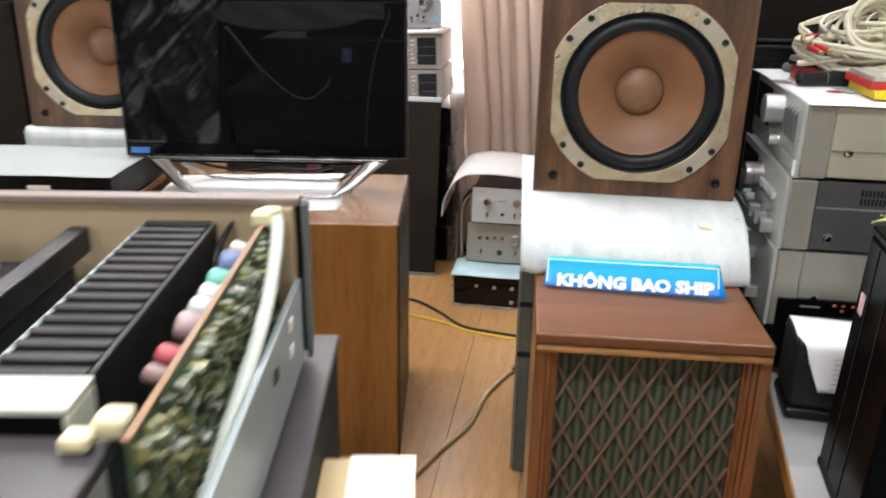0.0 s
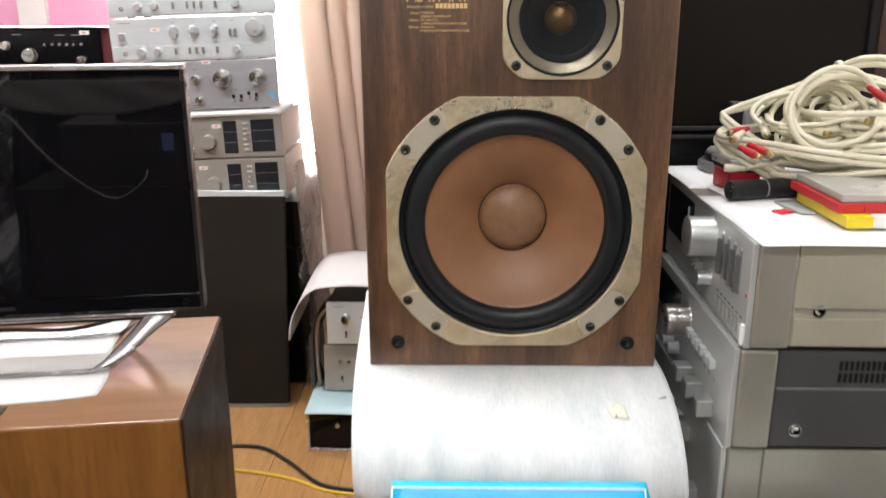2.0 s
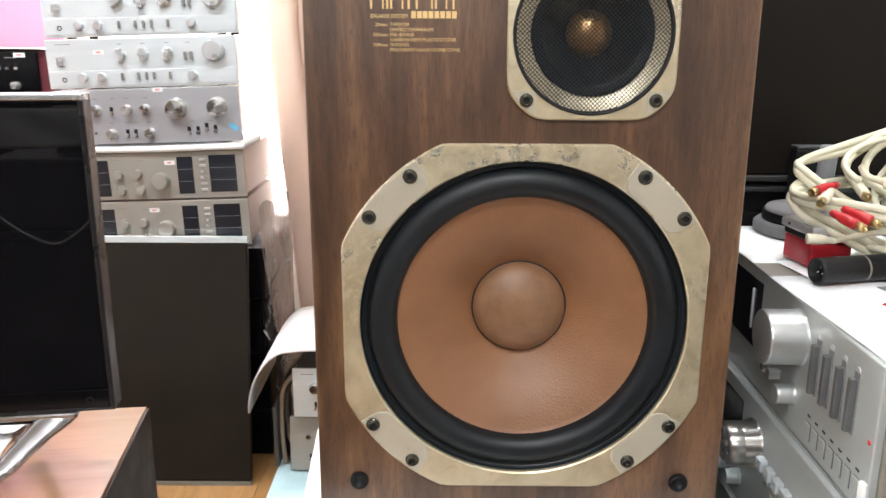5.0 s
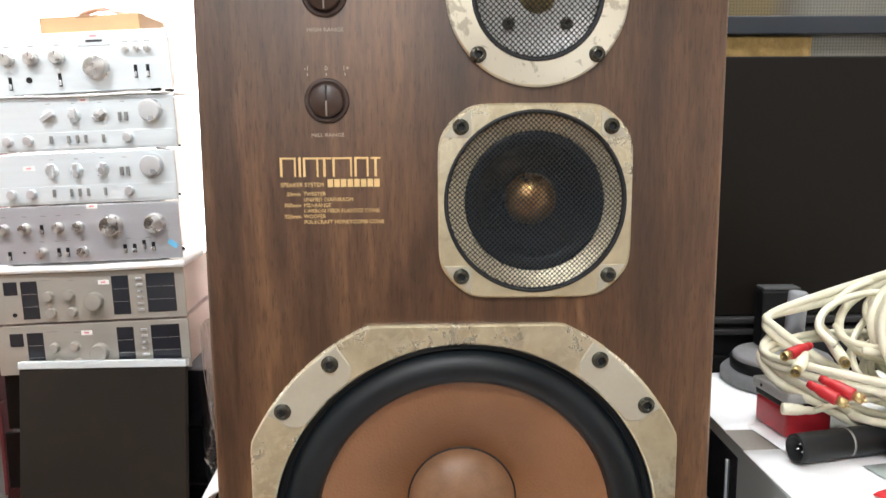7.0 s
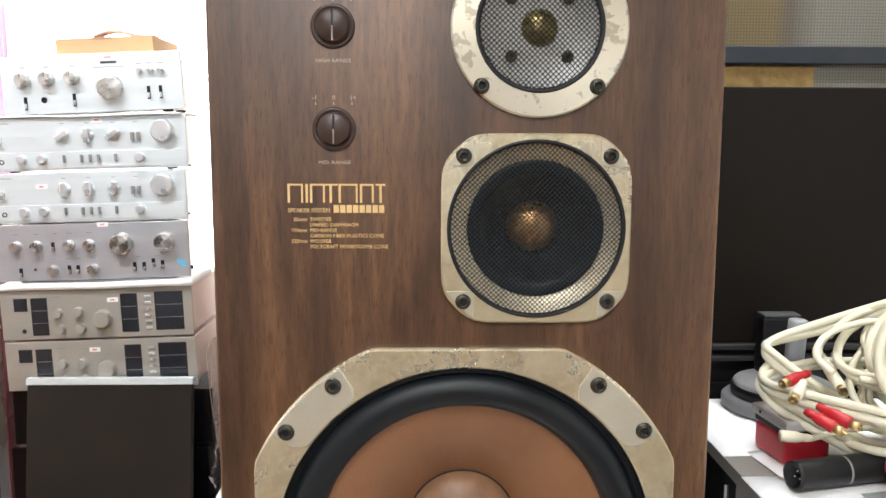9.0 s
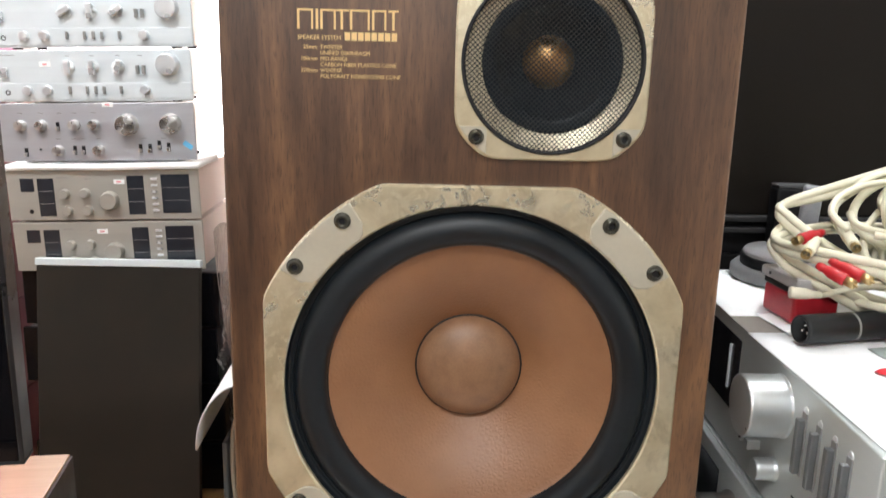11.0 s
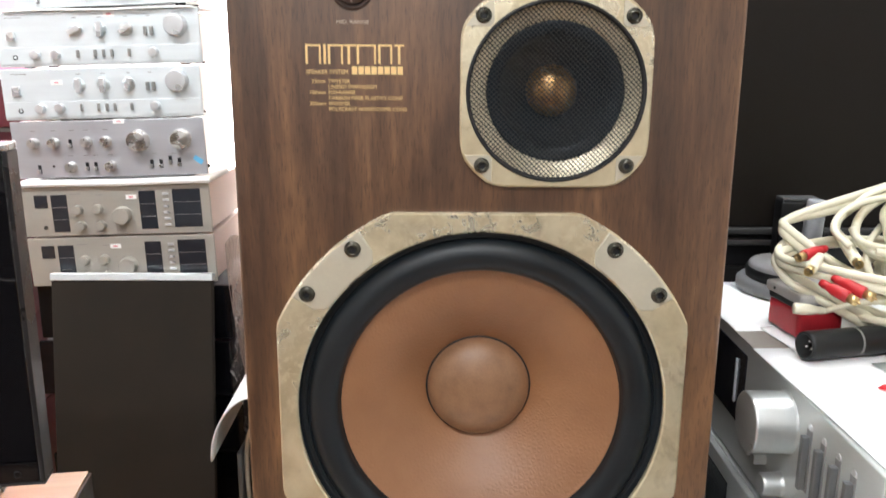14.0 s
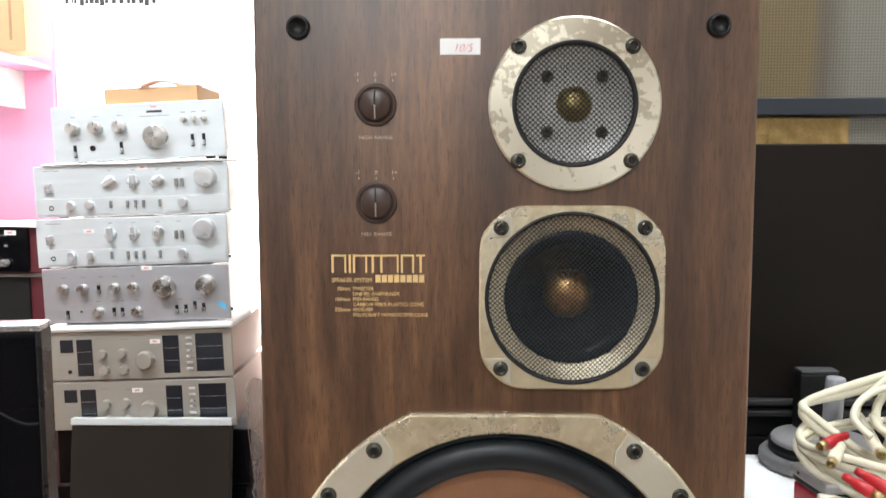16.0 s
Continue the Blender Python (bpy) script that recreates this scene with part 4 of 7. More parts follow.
def television():
    tv = thing("television", TV, "black flat television with a silver edge on chrome V legs", "television")
    W, z0, z1 = 0.334, 0.088, 0.496
    part("back_shell", box_bm(-W + 0.004, W - 0.004, 0.006, 0.04, z0 + 0.004, z1 - 0.004, 0.006), black_plastic, tv)
    part("screen", box_bm(-W + 0.006, W - 0.006, -0.002, 0.006, z0 + 0.03, z1 - 0.008, 0.001), screen_mat, tv, "dark reflecting screen")
    part("lower_bezel", box_bm(-W + 0.006, W - 0.006, -0.0035, 0.006, z0 + 0.004, z0 + 0.0295, 0.001), black_gloss, tv)
    part("edge", box_bm(-W, W, -0.004, 0.03, z1 - 0.0078, z1, 0.0015), bezel, tv, "silver top edge")
    part("edge", box_bm(-W, W, -0.004, 0.03, z0, z0 + 0.0038, 0.001), side_bezel, tv)
    part("lower_lip", box_bm(-0.285, 0.285, -0.006, 0.03, z0 - 0.010, z0 - 0.0004, 0.003), leg_chrome, tv, "polished lip under the screen")
    for s in (-1, 1):
        x0, x1 = sorted((s * W, s * (W - 0.0058)))
        part("edge", box_bm(x0, x1, -0.004, 0.03, z0 + 0.004, z1 - 0.008, 0.0015), side_bezel, tv, "dark chrome side edge")
    part("maker_mark", bar(-0.03, 0.03, z0 + 0.012, z0 + 0.018, -0.0036), dim_print, tv)
    part("power_mark", moved(lathe_bm([(0.0035, 0), (0.0045, 0), (0.0045, 0.0005), (0.0035, 0.0005)], 20, True), pose(W - 0.03, -0.0036, z0 + 0.015) @ FRONT), dim_print, tv)
    part("corner_sticker", bar(-W + 0.012, -W + 0.055, z0 + 0.006, z0 + 0.02, -0.0037), mat("sticker_blue", (0.05, 0.2, 0.6), 0.5), tv)
    # stand: flat slanting legs down to two rails on the cabinet

    def band(points, widths, t):
        """A bar of rounded section that follows the points and narrows on the way."""
        bm, rings = bmesh.new(), []
        for k, (p, w) in enumerate(zip(points, widths)):
            a, b = Vector(points[max(0, k - 1)]), Vector(points[min(len(points) - 1, k + 1)])
            d = (b - a).normalized()
            side = Vector((1, 0, 0)) - d * d.x
            if abs(d.x) > 0.9:
                side = Vector((0, 0, 1)) - d * d.z
            side.normalize()
            if rings and side.dot(last) < 0:
                side.negate()
            last = side
            up = d.cross(side)
            rings.append([bm.verts.new(Vector(p) + side * (w / 2 * math.cos(q * math.pi / 6)) + up * (t / 2 * math.sin(q * math.pi / 6))) for q in range(12)])
        for a, b in zip(rings, rings[1:]):
            for q in range(12):
                bm.faces.new((a[q], a[(q + 1) % 12], b[(q + 1) % 12], b[q])).smooth = True
        bm.faces.new(rings[0])
        bm.faces.new(rings[-1])
        bmesh.ops.recalc_face_normals(bm, faces=bm.faces[:])
        return bm

    for s in (-1, 1):
        part("leg", band([(s * 0.268, 0.004, z0 + 0.004), (s * 0.262, 0.002, z0 - 0.004), (s * 0.240, -0.012, 0.066), (s * 0.205, -0.034, 0.034), (s * 0.182, -0.046, 0.0165), (s * 0.172, -0.050, 0.0115), (s * 0.160, -0.0525, 0.0090)], [0.044, 0.040, 0.032, 0.027, 0.022, 0.016, 0.0105], 0.010), leg_chrome, tv, "polished slanting leg")
        part("rear_leg", band([(s * 0.252, 0.03, z0 - 0.002), (s * 0.21, 0.066, 0.045), (s * 0.165, 0.105, 0.0085)], [0.02, 0.017, 0.012], 0.006), leg_chrome, tv)
    part("front_rail", tube_bm([(-0.163, -0.0520, 0.0092), (-0.14, -0.054, 0.0062), (0, -0.055, 0.0058), (0.14, -0.054, 0.0062), (0.163, -0.0520, 0.0092)], 0.0042, 10), leg_chrome, tv, "thin polished foot bar")
    part("rear_rail", tube_bm([(-0.165, 0.107, 0.0065), (0, 0.108, 0.0065), (0.165, 0.107, 0.0065)], 0.005, 10), chrome, tv)
    part("lead", tube_bm([(-0.2, 0.02, z0 - 0.015), (-0.1, 0.03, 0.05), (0.0, 0.01, 0.062), (0.1, 0.03, 0.05), (0.2, 0.02, z0 - 0.015)], 0.0035, 8), black_plastic, tv)
    part("cross_bar", box_bm(-0.265, 0.265, 0.004, 0.025, z0 - 0.018, z0 - 0.0105, 0.002), black_gloss, tv)
    return tv


television()

# ---- the stack of silver amplifiers by the window ----
pale_knob = mat("pale_knob", (0.74, 0.76, 0.78), 0.32, 0.7, 0.05, 20, 0.02)
bright_knob = turned(mat("turned_knob", (0.66, 0.65, 0.63), 0.30, 0.95, 0.05, 30, 0.0))
faded_red = mat("faded_red_ink", (0.72, 0.30, 0.32), 0.6)
sticker_white = mat("sticker_paper", (0.85, 0.84, 0.82), 0.7, var=0.03)
grey_case = mat("pale_grey_case", (0.84, 0.84, 0.83), 0.5, 0.2, 0.06)
pink_case = mat("beige_case", (0.62, 0.50, 0.45), 0.5, 0.1, 0.08)


def knob(parent, x, z, r, h, material, pointer=False):
    k = part("knob", moved(lathe_bm([(r * 1.08, 0), (r * 1.08, h * 0.12), (r, h * 0.16), (r * 0.995, h * 0.22), (r * 0.962, h * 0.86), (r * 0.955, h * 0.92), (r * 0.91, h * 0.99), (r * 0.89, h), (r * 0.86, h * 1.002), (r * 0.2, h * 1.004), (0, h * 1.004)], 28), pose(x, 0, z) @ FRONT), material, parent)
    if pointer:
        part("pointer", bar(x - r * 0.06, x + r * 0.06, z + r * 0.3, z + r * 0.9, -h, 0.0005), dark_ink, k)
    return k


def lever(parent, x, z, w=0.007, h=0.02, d=0.006, material=None):
    part("switch_slot", box_bm(x - w * 0.5, x + w * 0.5, -0.001, 0, z - h * 0.5, z + h * 0.5, 0.0004), black_plastic, parent)
    part("switch", box_bm(x - w * 0.34, x + w * 0.34, -d, -0.001, z - h * 0.42, z - h * 0.02, 0.0008), material or pale_knob, parent)


def button(parent, x, z, w, h, d=0.005, material=None):
    part("button", box_bm(x - w / 2, x + w / 2, -d, 0, z - h / 2, z + h / 2, 0.0007), material or pale_knob, parent)


def bar_knob(parent, x, z, turn, w=0.013, h=0.034, d=0.014):
    k = part("bar_knob", moved(box_bm(-w / 2, w / 2, -d, -0.003, -h / 2, h / 2, 0.002), pose(x, 0, z) @ pose(0, 0, 0, 0, turn, 0)), pale_knob, parent)
    part("bar_knob_skirt", moved(cyl_bm(h * 0.44, 0.003, 24), pose(x, 0, z) @ FRONT), silver_pale, k)


def amp_body(name, m, W, H, D, face, case_mat, label, group="", feet=0.003, inset=0.006):
    """A hi-fi unit: base at z=0, front panel at y=0 that looks to -y."""
    a = thing(name, m, label, "amplifier", group)
    part("front_panel", box_bm(-W / 2, W / 2, 0, 0.008, feet, H, 0.0015), face, a, "brushed metal front panel")
    part("case", box_bm(-W / 2 + inset, W / 2 - inset, 0.0082, D, feet + 0.003, H - 0.002, 0.002), case_mat, a)
    for sx in (-1, 1):
        for y in (0.04, D - 0.05):
            part("foot", moved(cyl_bm(0.012, feet + 0.003, 16), pose(sx * (W / 2 - 0.05), y, 0)), black_plastic, a)
    return a


def jack(parent, x, z, r=0.006):
    part("socket", moved(lathe_bm([(r, 0), (r, 0.002), (r * 0.6, 0.002), (r * 0.55, 0.0004), (0, 0.0004)], 16), pose(x, 0, z) @ FRONT), black_plastic, parent)


def price_tag(parent, x, z, w=0.026, h=0.011):
    t = part("price_tag", bar(x - w / 2, x + w / 2, z - h / 2, z + h / 2, 0, 0.0008), sticker_white, parent, "small white price sticker")
    part("tag_mark", bar(x - w * 0.22, x + w * 0.2, z - h * 0.2, z + h * 0.2, -0.0008, 0.0003), faded_red, t)


def print_row(parent, spots, w=0.012, h=0.0015, material=None):
    for x, z in spots:
        part("print", bar(x - w / 2, x + w / 2, z - h / 2, z + h / 2, 0, 0.0003), material or grey_ink, parent)


SY = 2.941  # the fronts of the stack
STACK = "silver amplifier stack"
LEAN = -1.75  # the stack leans a little to one side


def meter_amp(x, z, turn, tag_u):
    """Champagne unit with four smoked windows."""
    W, H = 0.461, 0.125
    a = amp_body("amplifier", pose(x, SY, z, 0, LEAN, turn), W, H, 0.33, champagne, pink_case, "champagne silver amplifier with dark meter windows", STACK)
    X = lambda u: (u - 0.5) * W
    Z = lambda v: 0.006 + v * (H - 0.006)
    for u0, u1, v0, v1 in ((0.07, 0.14, 0.57, 0.84), (0.158, 0.243, 0.06, 0.84), (0.625, 0.713, 0.08, 0.88), (0.803, 0.952, 0.10, 0.90)):
        w = part("window", box_bm(X(u0), X(u1), -0.0012, 0.0005, Z(v0), Z(v1), 0.0005), smoked, a, "smoked dark meter window")
        for f in (0.33, 0.66):
            if v0 < 0.3:
                part("window_line", bar(X(u0) + 0.002, X(u1) - 0.002, Z(v0 + (v1 - v0) * f), Z(v0 + (v1 - v0) * f) + 0.0008, -0.0012, 0.0003), grey_ink, w)
    for i in range(6):
        button(a, X(0.768), Z(0.16 + 0.13 * i), 0.015, 0.0055, 0.004)
    for u, v in ((0.298, 0.52), (0.404, 0.53), (0.306, 0.18), (0.412, 0.18)):
        knob(a, X(u), Z(v), 0.0115, 0.014, champagne)
    knob(a, X(0.53), Z(0.38), 0.0215, 0.02, champagne)
    jack(a, X(0.115), Z(0.16), 0.005)
    price_tag(a, X(tag_u), Z(0.76 if tag_u > 0.55 else 0.8))
    print_row(a, [(X(0.3), Z(0.85)), (X(0.28), Z(0.85)), (X(0.42), Z(0.82))], 0.016)
    return a


def knob_amp(x, z, turn):
    """Silver unit with two large turned knobs."""
    W, H = 0.462, 0.1415
    a = amp_body("amplifier", pose(x, SY, z, 0, LEAN, turn), W, H, 0.22, silver, grey_case, "brushed silver amplifier with two large turned knobs", STACK, 0.005, 0.045)
    X = lambda u: (u - 0.486) * W
    Z = lambda v: 0.006 + v * (H - 0.006)
    for u in (0.10, 0.205, 0.375, 0.475):
        knob(a, X(u), Z(0.62), 0.012, 0.018, bright_knob, True)
    for u in (0.28, 0.487):
        knob(a, X(u), Z(0.18), 0.012, 0.018, bright_knob, True)
    knob(a, X(0.643), Z(0.62), 0.0248, 0.024, bright_knob)
    knob(a, X(0.865), Z(0.63), 0.0232, 0.022, bright_knob)
    for u, v in ((0.287, 0.6), (0.112, 0.15), (0.362, 0.18), (0.407, 0.18), (0.70, 0.2), (0.749, 0.2), (0.798, 0.26), (0.845, 0.22)):
        lever(a, X(u), Z(v), 0.0085, 0.021, 0.012, bright_knob)
    part("lamp", moved(cyl_bm(0.003, 0.002, 12), pose(X(0.187), 0, Z(0.2)) @ FRONT), dark_ink, a)
    price_tag(a, X(0.55), Z(0.97))
    part("blue_tag", moved(bar(-0.012, 0.012, -0.006, 0.006), pose(X(0.945), 0, Z(0.25), 0, 38, 0)), mat("blue_tag", (0.12, 0.42, 0.66), 0.6), a, "blue paper tag")
    print_row(a, [(X(u), Z(0.83)) for u in (0.1, 0.205, 0.3, 0.375, 0.475)] + [(X(u), Z(0.38)) for u in (0.28, 0.36, 0.41, 0.487, 0.72, 0.82)])
    return a


def slim_amp(x, z, turn, angles, tag_u, tint, width, height):
    """Pale unit with bar knobs above and a strip of small controls below."""
    W, H = width, height
    a = amp_body("amplifier", pose(x, SY, z, 0, LEAN, turn), W, H, 0.22, silver_pale, grey_case, "pale silver amplifier with bar shaped selector knobs", STACK, 0.003, 0.045)
    X = lambda u: (u - 0.487) * W
    Z = lambda v: 0.006 + v * (H - 0.006)
    part("lower_strip", box_bm(-W / 2 + 0.004, W / 2 - 0.004, -0.0015, 0, Z(0.02), Z(0.34), 0.0006), silver_pale, a, "lower control strip")
    for u, t in zip((0.378, 0.5, 0.627), angles):
        bar_knob(a, X(u), Z(0.65), t)
    knob(a, X(0.872), Z(0.70), 0.0255, 0.02, tint)
    for u in (0.722, 0.752):
        button(a, X(u), Z(0.6), 0.0075, 0.020, 0.007, steel_grey)
    button(a, X(0.062), Z(0.56), 0.017, 0.022, 0.009)
    jack(a, X(0.07), Z(0.16), 0.006)
    for u in (0.172, 0.27, 0.752):
        knob(a, X(u), Z(0.2), 0.011, 0.014, pale_knob)
    for u in (0.38, 0.465, 0.507, 0.548, 0.633):
        button(a, X(u), Z(0.2), 0.0060, 0.018, 0.007, steel_grey)
    print_row(a, [(X(0.05 + 0.02 * i), Z(0.9)) for i in range(4)] + [(X(u), Z(0.88)) for u in (0.378, 0.5, 0.627, 0.737)], 0.010)
    print_row(a, [(X(0.885), Z(0.2))], 0.024, 0.005)
    price_tag(a, X(tag_u), Z(0.93 if tag_u > 0.5 else 0.72))
    return a


def top_amp(x, z, turn):
    W, H = 0.420, 0.139
    a = amp_body("amplifier", pose(x, SY, z, 0, -2.7, turn), W, H, 0.20, silver_pale, grey_case, "pale silver amplifier with a central volume knob", STACK, 0.004, 0.045)
    X = lambda u: (u - 0.495) * W
    Z = lambda v: 0.006 + v * (H - 0.006)
    for u in (0.12, 0.252, 0.39):
        knob(a, X(u), Z(0.59), 0.0155, 0.020, bright_knob, True)
    knob(a, X(0.597), Z(0.39), 0.0275, 0.024, bright_knob)
    for u in (0.763, 0.824, 0.88):
        knob(a, X(u), Z(0.67), 0.007, 0.012, bright_knob)
    for u, v in ((0.12, 0.18), (0.39, 0.21), (0.805, 0.29), (0.871, 0.29)):
        lever(a, X(u), Z(v), 0.008, 0.03, 0.010)
    jack(a, X(0.223), Z(0.23), 0.007)
    print_row(a, [(X(u), Z(0.8)) for u in (0.12, 0.25, 0.39, 0.76, 0.82, 0.88)])
    part("maker_mark", bar(X(0.55), X(0.64), Z(0.82), Z(0.86), 0, 0.0004), dark_ink, a)
    part("model_line", bar(X(0.51), X(0.68), Z(0.755), Z(0.765), 0, 0.0004), grey_ink, a)
    part("red_mark", bar(X(0.575), X(0.61), Z(0.91), Z(0.94), 0, 0.0004), faded_red, a)
    return a


WRAP = 0.609  # top of the wrapped black units
meter_amp(-0.820, WRAP + 0.002, 0.5, 0.47)
meter_amp(-0.825, 0.738, 0.5, 0.585)
knob_amp(-0.829, 0.881, 0.5)
slim_amp(-0.835, 1.0235, 0.5, (0, 0, 18), 0.265, pale_knob, 0.471, 0.1215)
slim_amp(-0.832, 1.147, 0.5, (60, 0, 55), 0.55, pale_knob, 0.476, 0.1275)
top_amp(-0.808, 1.2815, 0.5)
card_board = mat("cardboard", (0.46, 0.29, 0.15), 0.85, var=0.08, bump=0.15)
# foam and paper laid between the units
for x, z, w, t in ((-0.826, 0.8642, 0.462, 0.0145), (-0.83, 1.2752, 0.44, 0.0045)):
    solo("foam_pad", sheet_bm(lambda u, v, w=w, t=t: (w * (u - 0.5), -0.009 + 0.2 * v, t + 0.0010 * math.sin(9 * u) * (1 - v)), 20, 8, t), paper, pose(x, SY, z, 0, LEAN, 0), "thin white foam laid between two amplifiers", "foam", "foam pads")

carton = thing("cardboard_box", pose(-0.80, SY + 0.06, 1.4207, 0, -2.7, 0), "small brown cardboard box on the top amplifier", "box")
part("box_body", box_bm(-0.117, 0.117, 0, 0.2, 0, 0.045, 0.002), card_board, carton)
part("tape_strip", box_bm(-0.03, 0.02, -0.0006, 0.03, 0.0395, 0.0456), mat("brown_tape", (0.3, 0.17, 0.09), 0.4), carton)
bundle = thing("cable_bundle", pose(-0.80, SY + 0.09, 1.4667, 0, -2.7, 0), "bundle of pale cable lying on the cardboard box", "cable")
for i in range(4):
    part("cable", tube_bm([(-0.035 + 0.004 * i, 0.0, 0.006), (0.0, 0.02 * i, 0.016 + 0.003 * i), (0.035, 0.01, 0.014), (0.075, 0.0, 0.002), (0.11, 0.01 * i, 0.0)], 0.0045, 8), mat("pink_cable", (0.62, 0.42, 0.34), 0.5), bundle)

# black units in plastic film below
film, nt3, bs3 = base("plastic_film")
bs3.inputs["Base Color"].default_value = (0.62, 0.60, 0.58, 1)
bs3.inputs["Roughness"].default_value = 0.12
bs3.inputs["Specular IOR Level"].default_value = 0.8
cl = ramp(nt3, [(0.52, (0.10, 0.10, 0.10)), (0.62, (0.75, 0.75, 0.75))])
nt3.links.new(noise_node(nt3, coords(nt3, (12, 12, 30), (0, radians(20), 0)), 1.0, 6, 0.65, 1.5), cl.inputs["Fac"])
nt3.links.new(cl.outputs["Color"], bs3.inputs["Alpha"])
bump_to(nt3, bs3, noise_node(nt3, coords(nt3, (1, 1, 1)), 26, 4, 0.6, 2.0), 0.9, 0.02)
for i, (z0, z1, dx) in enumerate(((0.0, 0.14, 0.0), (0.142, 0.30, 0.02), (0.302, 0.455, -0.005), (0.457, 0.606, 0.006))):
    u = thing("hifi_unit", pose(-0.812 + dx, 2.955, z0), "black hi-fi unit wrapped in clear plastic film", "amplifier", "wrapped black units")
    H = z1 - z0
    part("front_panel", box_bm(-0.245, 0.245, 0, 0.012, 0.008, H, 0.002), black_gloss, u)
    part("case", box_bm(-0.238, 0.238, 0.0122, 0.30, 0.01, H - 0.003, 0.002), black_plastic, u)
    for sx in (-1, 1):
        part("foot", moved(cyl_bm(0.014, 0.011, 14), pose(sx * 0.18, 0.06, 0)), black_plastic, u)
        part("foot", moved(cyl_bm(0.014, 0.011, 14), pose(sx * 0.18, 0.25, 0)), black_plastic, u)
    def film_at(a, b, H=H, i=i):
        return (0.2455 + 0.010 * math.sin(7 * a + i) * math.sin(9 * b) + 0.006 * abs(math.sin(23 * a + 13 * b)) + 0.006, -0.006 + 0.31 * a, 0.004 + (H - 0.006) * b)
    part("film", sheet_bm(film_at, 30, 16, 0.0008), film, u, "crumpled clear plastic film")

# loose film hanging down the side of the stack
loose_film, nt3, bs3 = base("hanging_film")
bs3.inputs["Base Color"].default_value = (0.70, 0.56, 0.50, 1)
bs3.inputs["Roughness"].default_value = 0.16
bs3.inputs["Alpha"].default_value = 0.55
bump_to(nt3, bs3, noise_node(nt3, coords(nt3, (1, 1, 0.5)), 22, 4, 0.6, 2.5), 1.0, 0.03)
hang = thing("plastic_film", pose(-0.550, 2.95, 0.015), "loose clear plastic film hanging beside the amplifier stack", "plastic film")
part("film", sheet_bm(lambda u, v: (0.03 * (1 - v) + 0.018 * math.sin(9 * u + 5 * v) * (1 - v * 0.6) - 0.012 * v, 0.33 * u, 0.70 * v + 0.012 * math.sin(11 * u)), 30, 40, 0.0006), loose_film, hang)

# leaning grille cover
grille_cloth = mat("brown_grille_cloth", (0.0165, 0.0125, 0.0090), 0.8, spec=0.25, var=0.5, scale=7, bump=0.5, fine=600)
cover = thing("grille_cover", pose(-0.789, 2.798, 0.0) @ pose(0, 0, 0, -9.2, 0, 0.4), "dark brown cloth loudspeaker grille leaning on the stack", "grille")
part("cloth_panel", box_bm(-0.197, 0.197, 0, 0.022, 0.0115, 0.642, 0.003), grille_cloth, cover, "dark brown woven cloth")
part("rail", box_bm(-0.198, 0.198, -0.002, 0.022, 0, 0.011, 0.001), steel_grey, cover, "grey metal lower rail")
part("rail", box_bm(-0.199, 0.199, -0.003, 0.022, 0.6425, 0.660, 0.002), silver_pale, cover, "silver metal upper rail")

# ---- desk and silver amplifiers turned sideways, beside the loudspeaker ----
desk_top = mat("white_laminate", (0.36, 0.35, 0.35), 0.45, var=0.06, scale=5)
desk = thing("desk", pose(0.262, 1.388, 0, 0, 0, -5.7), "low white desk with a wood coloured edge", "desk")
part("top", box_bm(0.004, 1.05, -0.75, 0.75, 0.358, 0.388, 0.002), desk_top, desk)
part("edge_strip", box_bm(0.0, 0.0036, -0.75, 0.75, 0.358, 0.3875, 0.001), teak, desk, "wood coloured edge strip")
for x in (0.05, 0.98):
    for y in (-0.7, 0.66):
        part("leg", box_bm(x, x + 0.05, y, y + 0.05, 0, 0.3575, 0.003), black_plastic, desk)

side_grey = mat("dark_grey_case", (0.085, 0.085, 0.088), 0.5, 0.3, 0.12)
cheek = mat("satin_cheek", (0.40, 0.39, 0.335), 0.42, 0.5, 0.08)
cream_case = mat("satin_case", (0.52, 0.50, 0.39), 0.42, 0.35, 0.06)
knob_metal = mat("spun_metal", (0.60, 0.63, 0.63), 0.36, 0.75, 0.05, 30, 0.02)
dull_metal = mat("dull_metal", (0.17, 0.175, 0.18), 0.45, 0.4, 0.1)
SIDE = "sideways amplifier stack"


def side_amp(y, x, z, H, W, turn, body, label, D=0.40, screw=0.38):
    """A unit whose front looks to -x: local x runs towards the viewer, local y into the case."""
    a = thing("amplifier", pose(x, y, z, 0, 0, -90 + turn), label, "amplifier", SIDE)
    part("front_panel", box_bm(-W / 2, W / 2, 0, 0.007, 0.001, H, 0.0015), silver_side, a, "brushed silver front panel")
    part("cheek", box_bm(W / 2 - 0.010, W / 2 + 0.002, 0.0072, 0.052, 0.002, H - 0.002, 0.004, 3), cheek, a, "rounded satin metal cheek")
    part("cheek", box_bm(-W / 2 - 0.002, -W / 2 + 0.010, 0.0072, 0.052, 0.002, H - 0.002, 0.004, 3), cheek, a)
    part("case", box_bm(-W / 2 + 0.001, W / 2 - 0.001, 0.0525, D, 0.004, H - 0.003, 0.002), body, a)
    part("case_screw", moved(lathe_bm([(0.0085, 0), (0.0085, 0.002), (0.007, 0.003), (0.0035, 0.0015), (0, 0.001)], 20), pose(W / 2 - 0.001, 0.082, H * screw, 0, 90, 0)), chrome, a, "case screw")
    return a


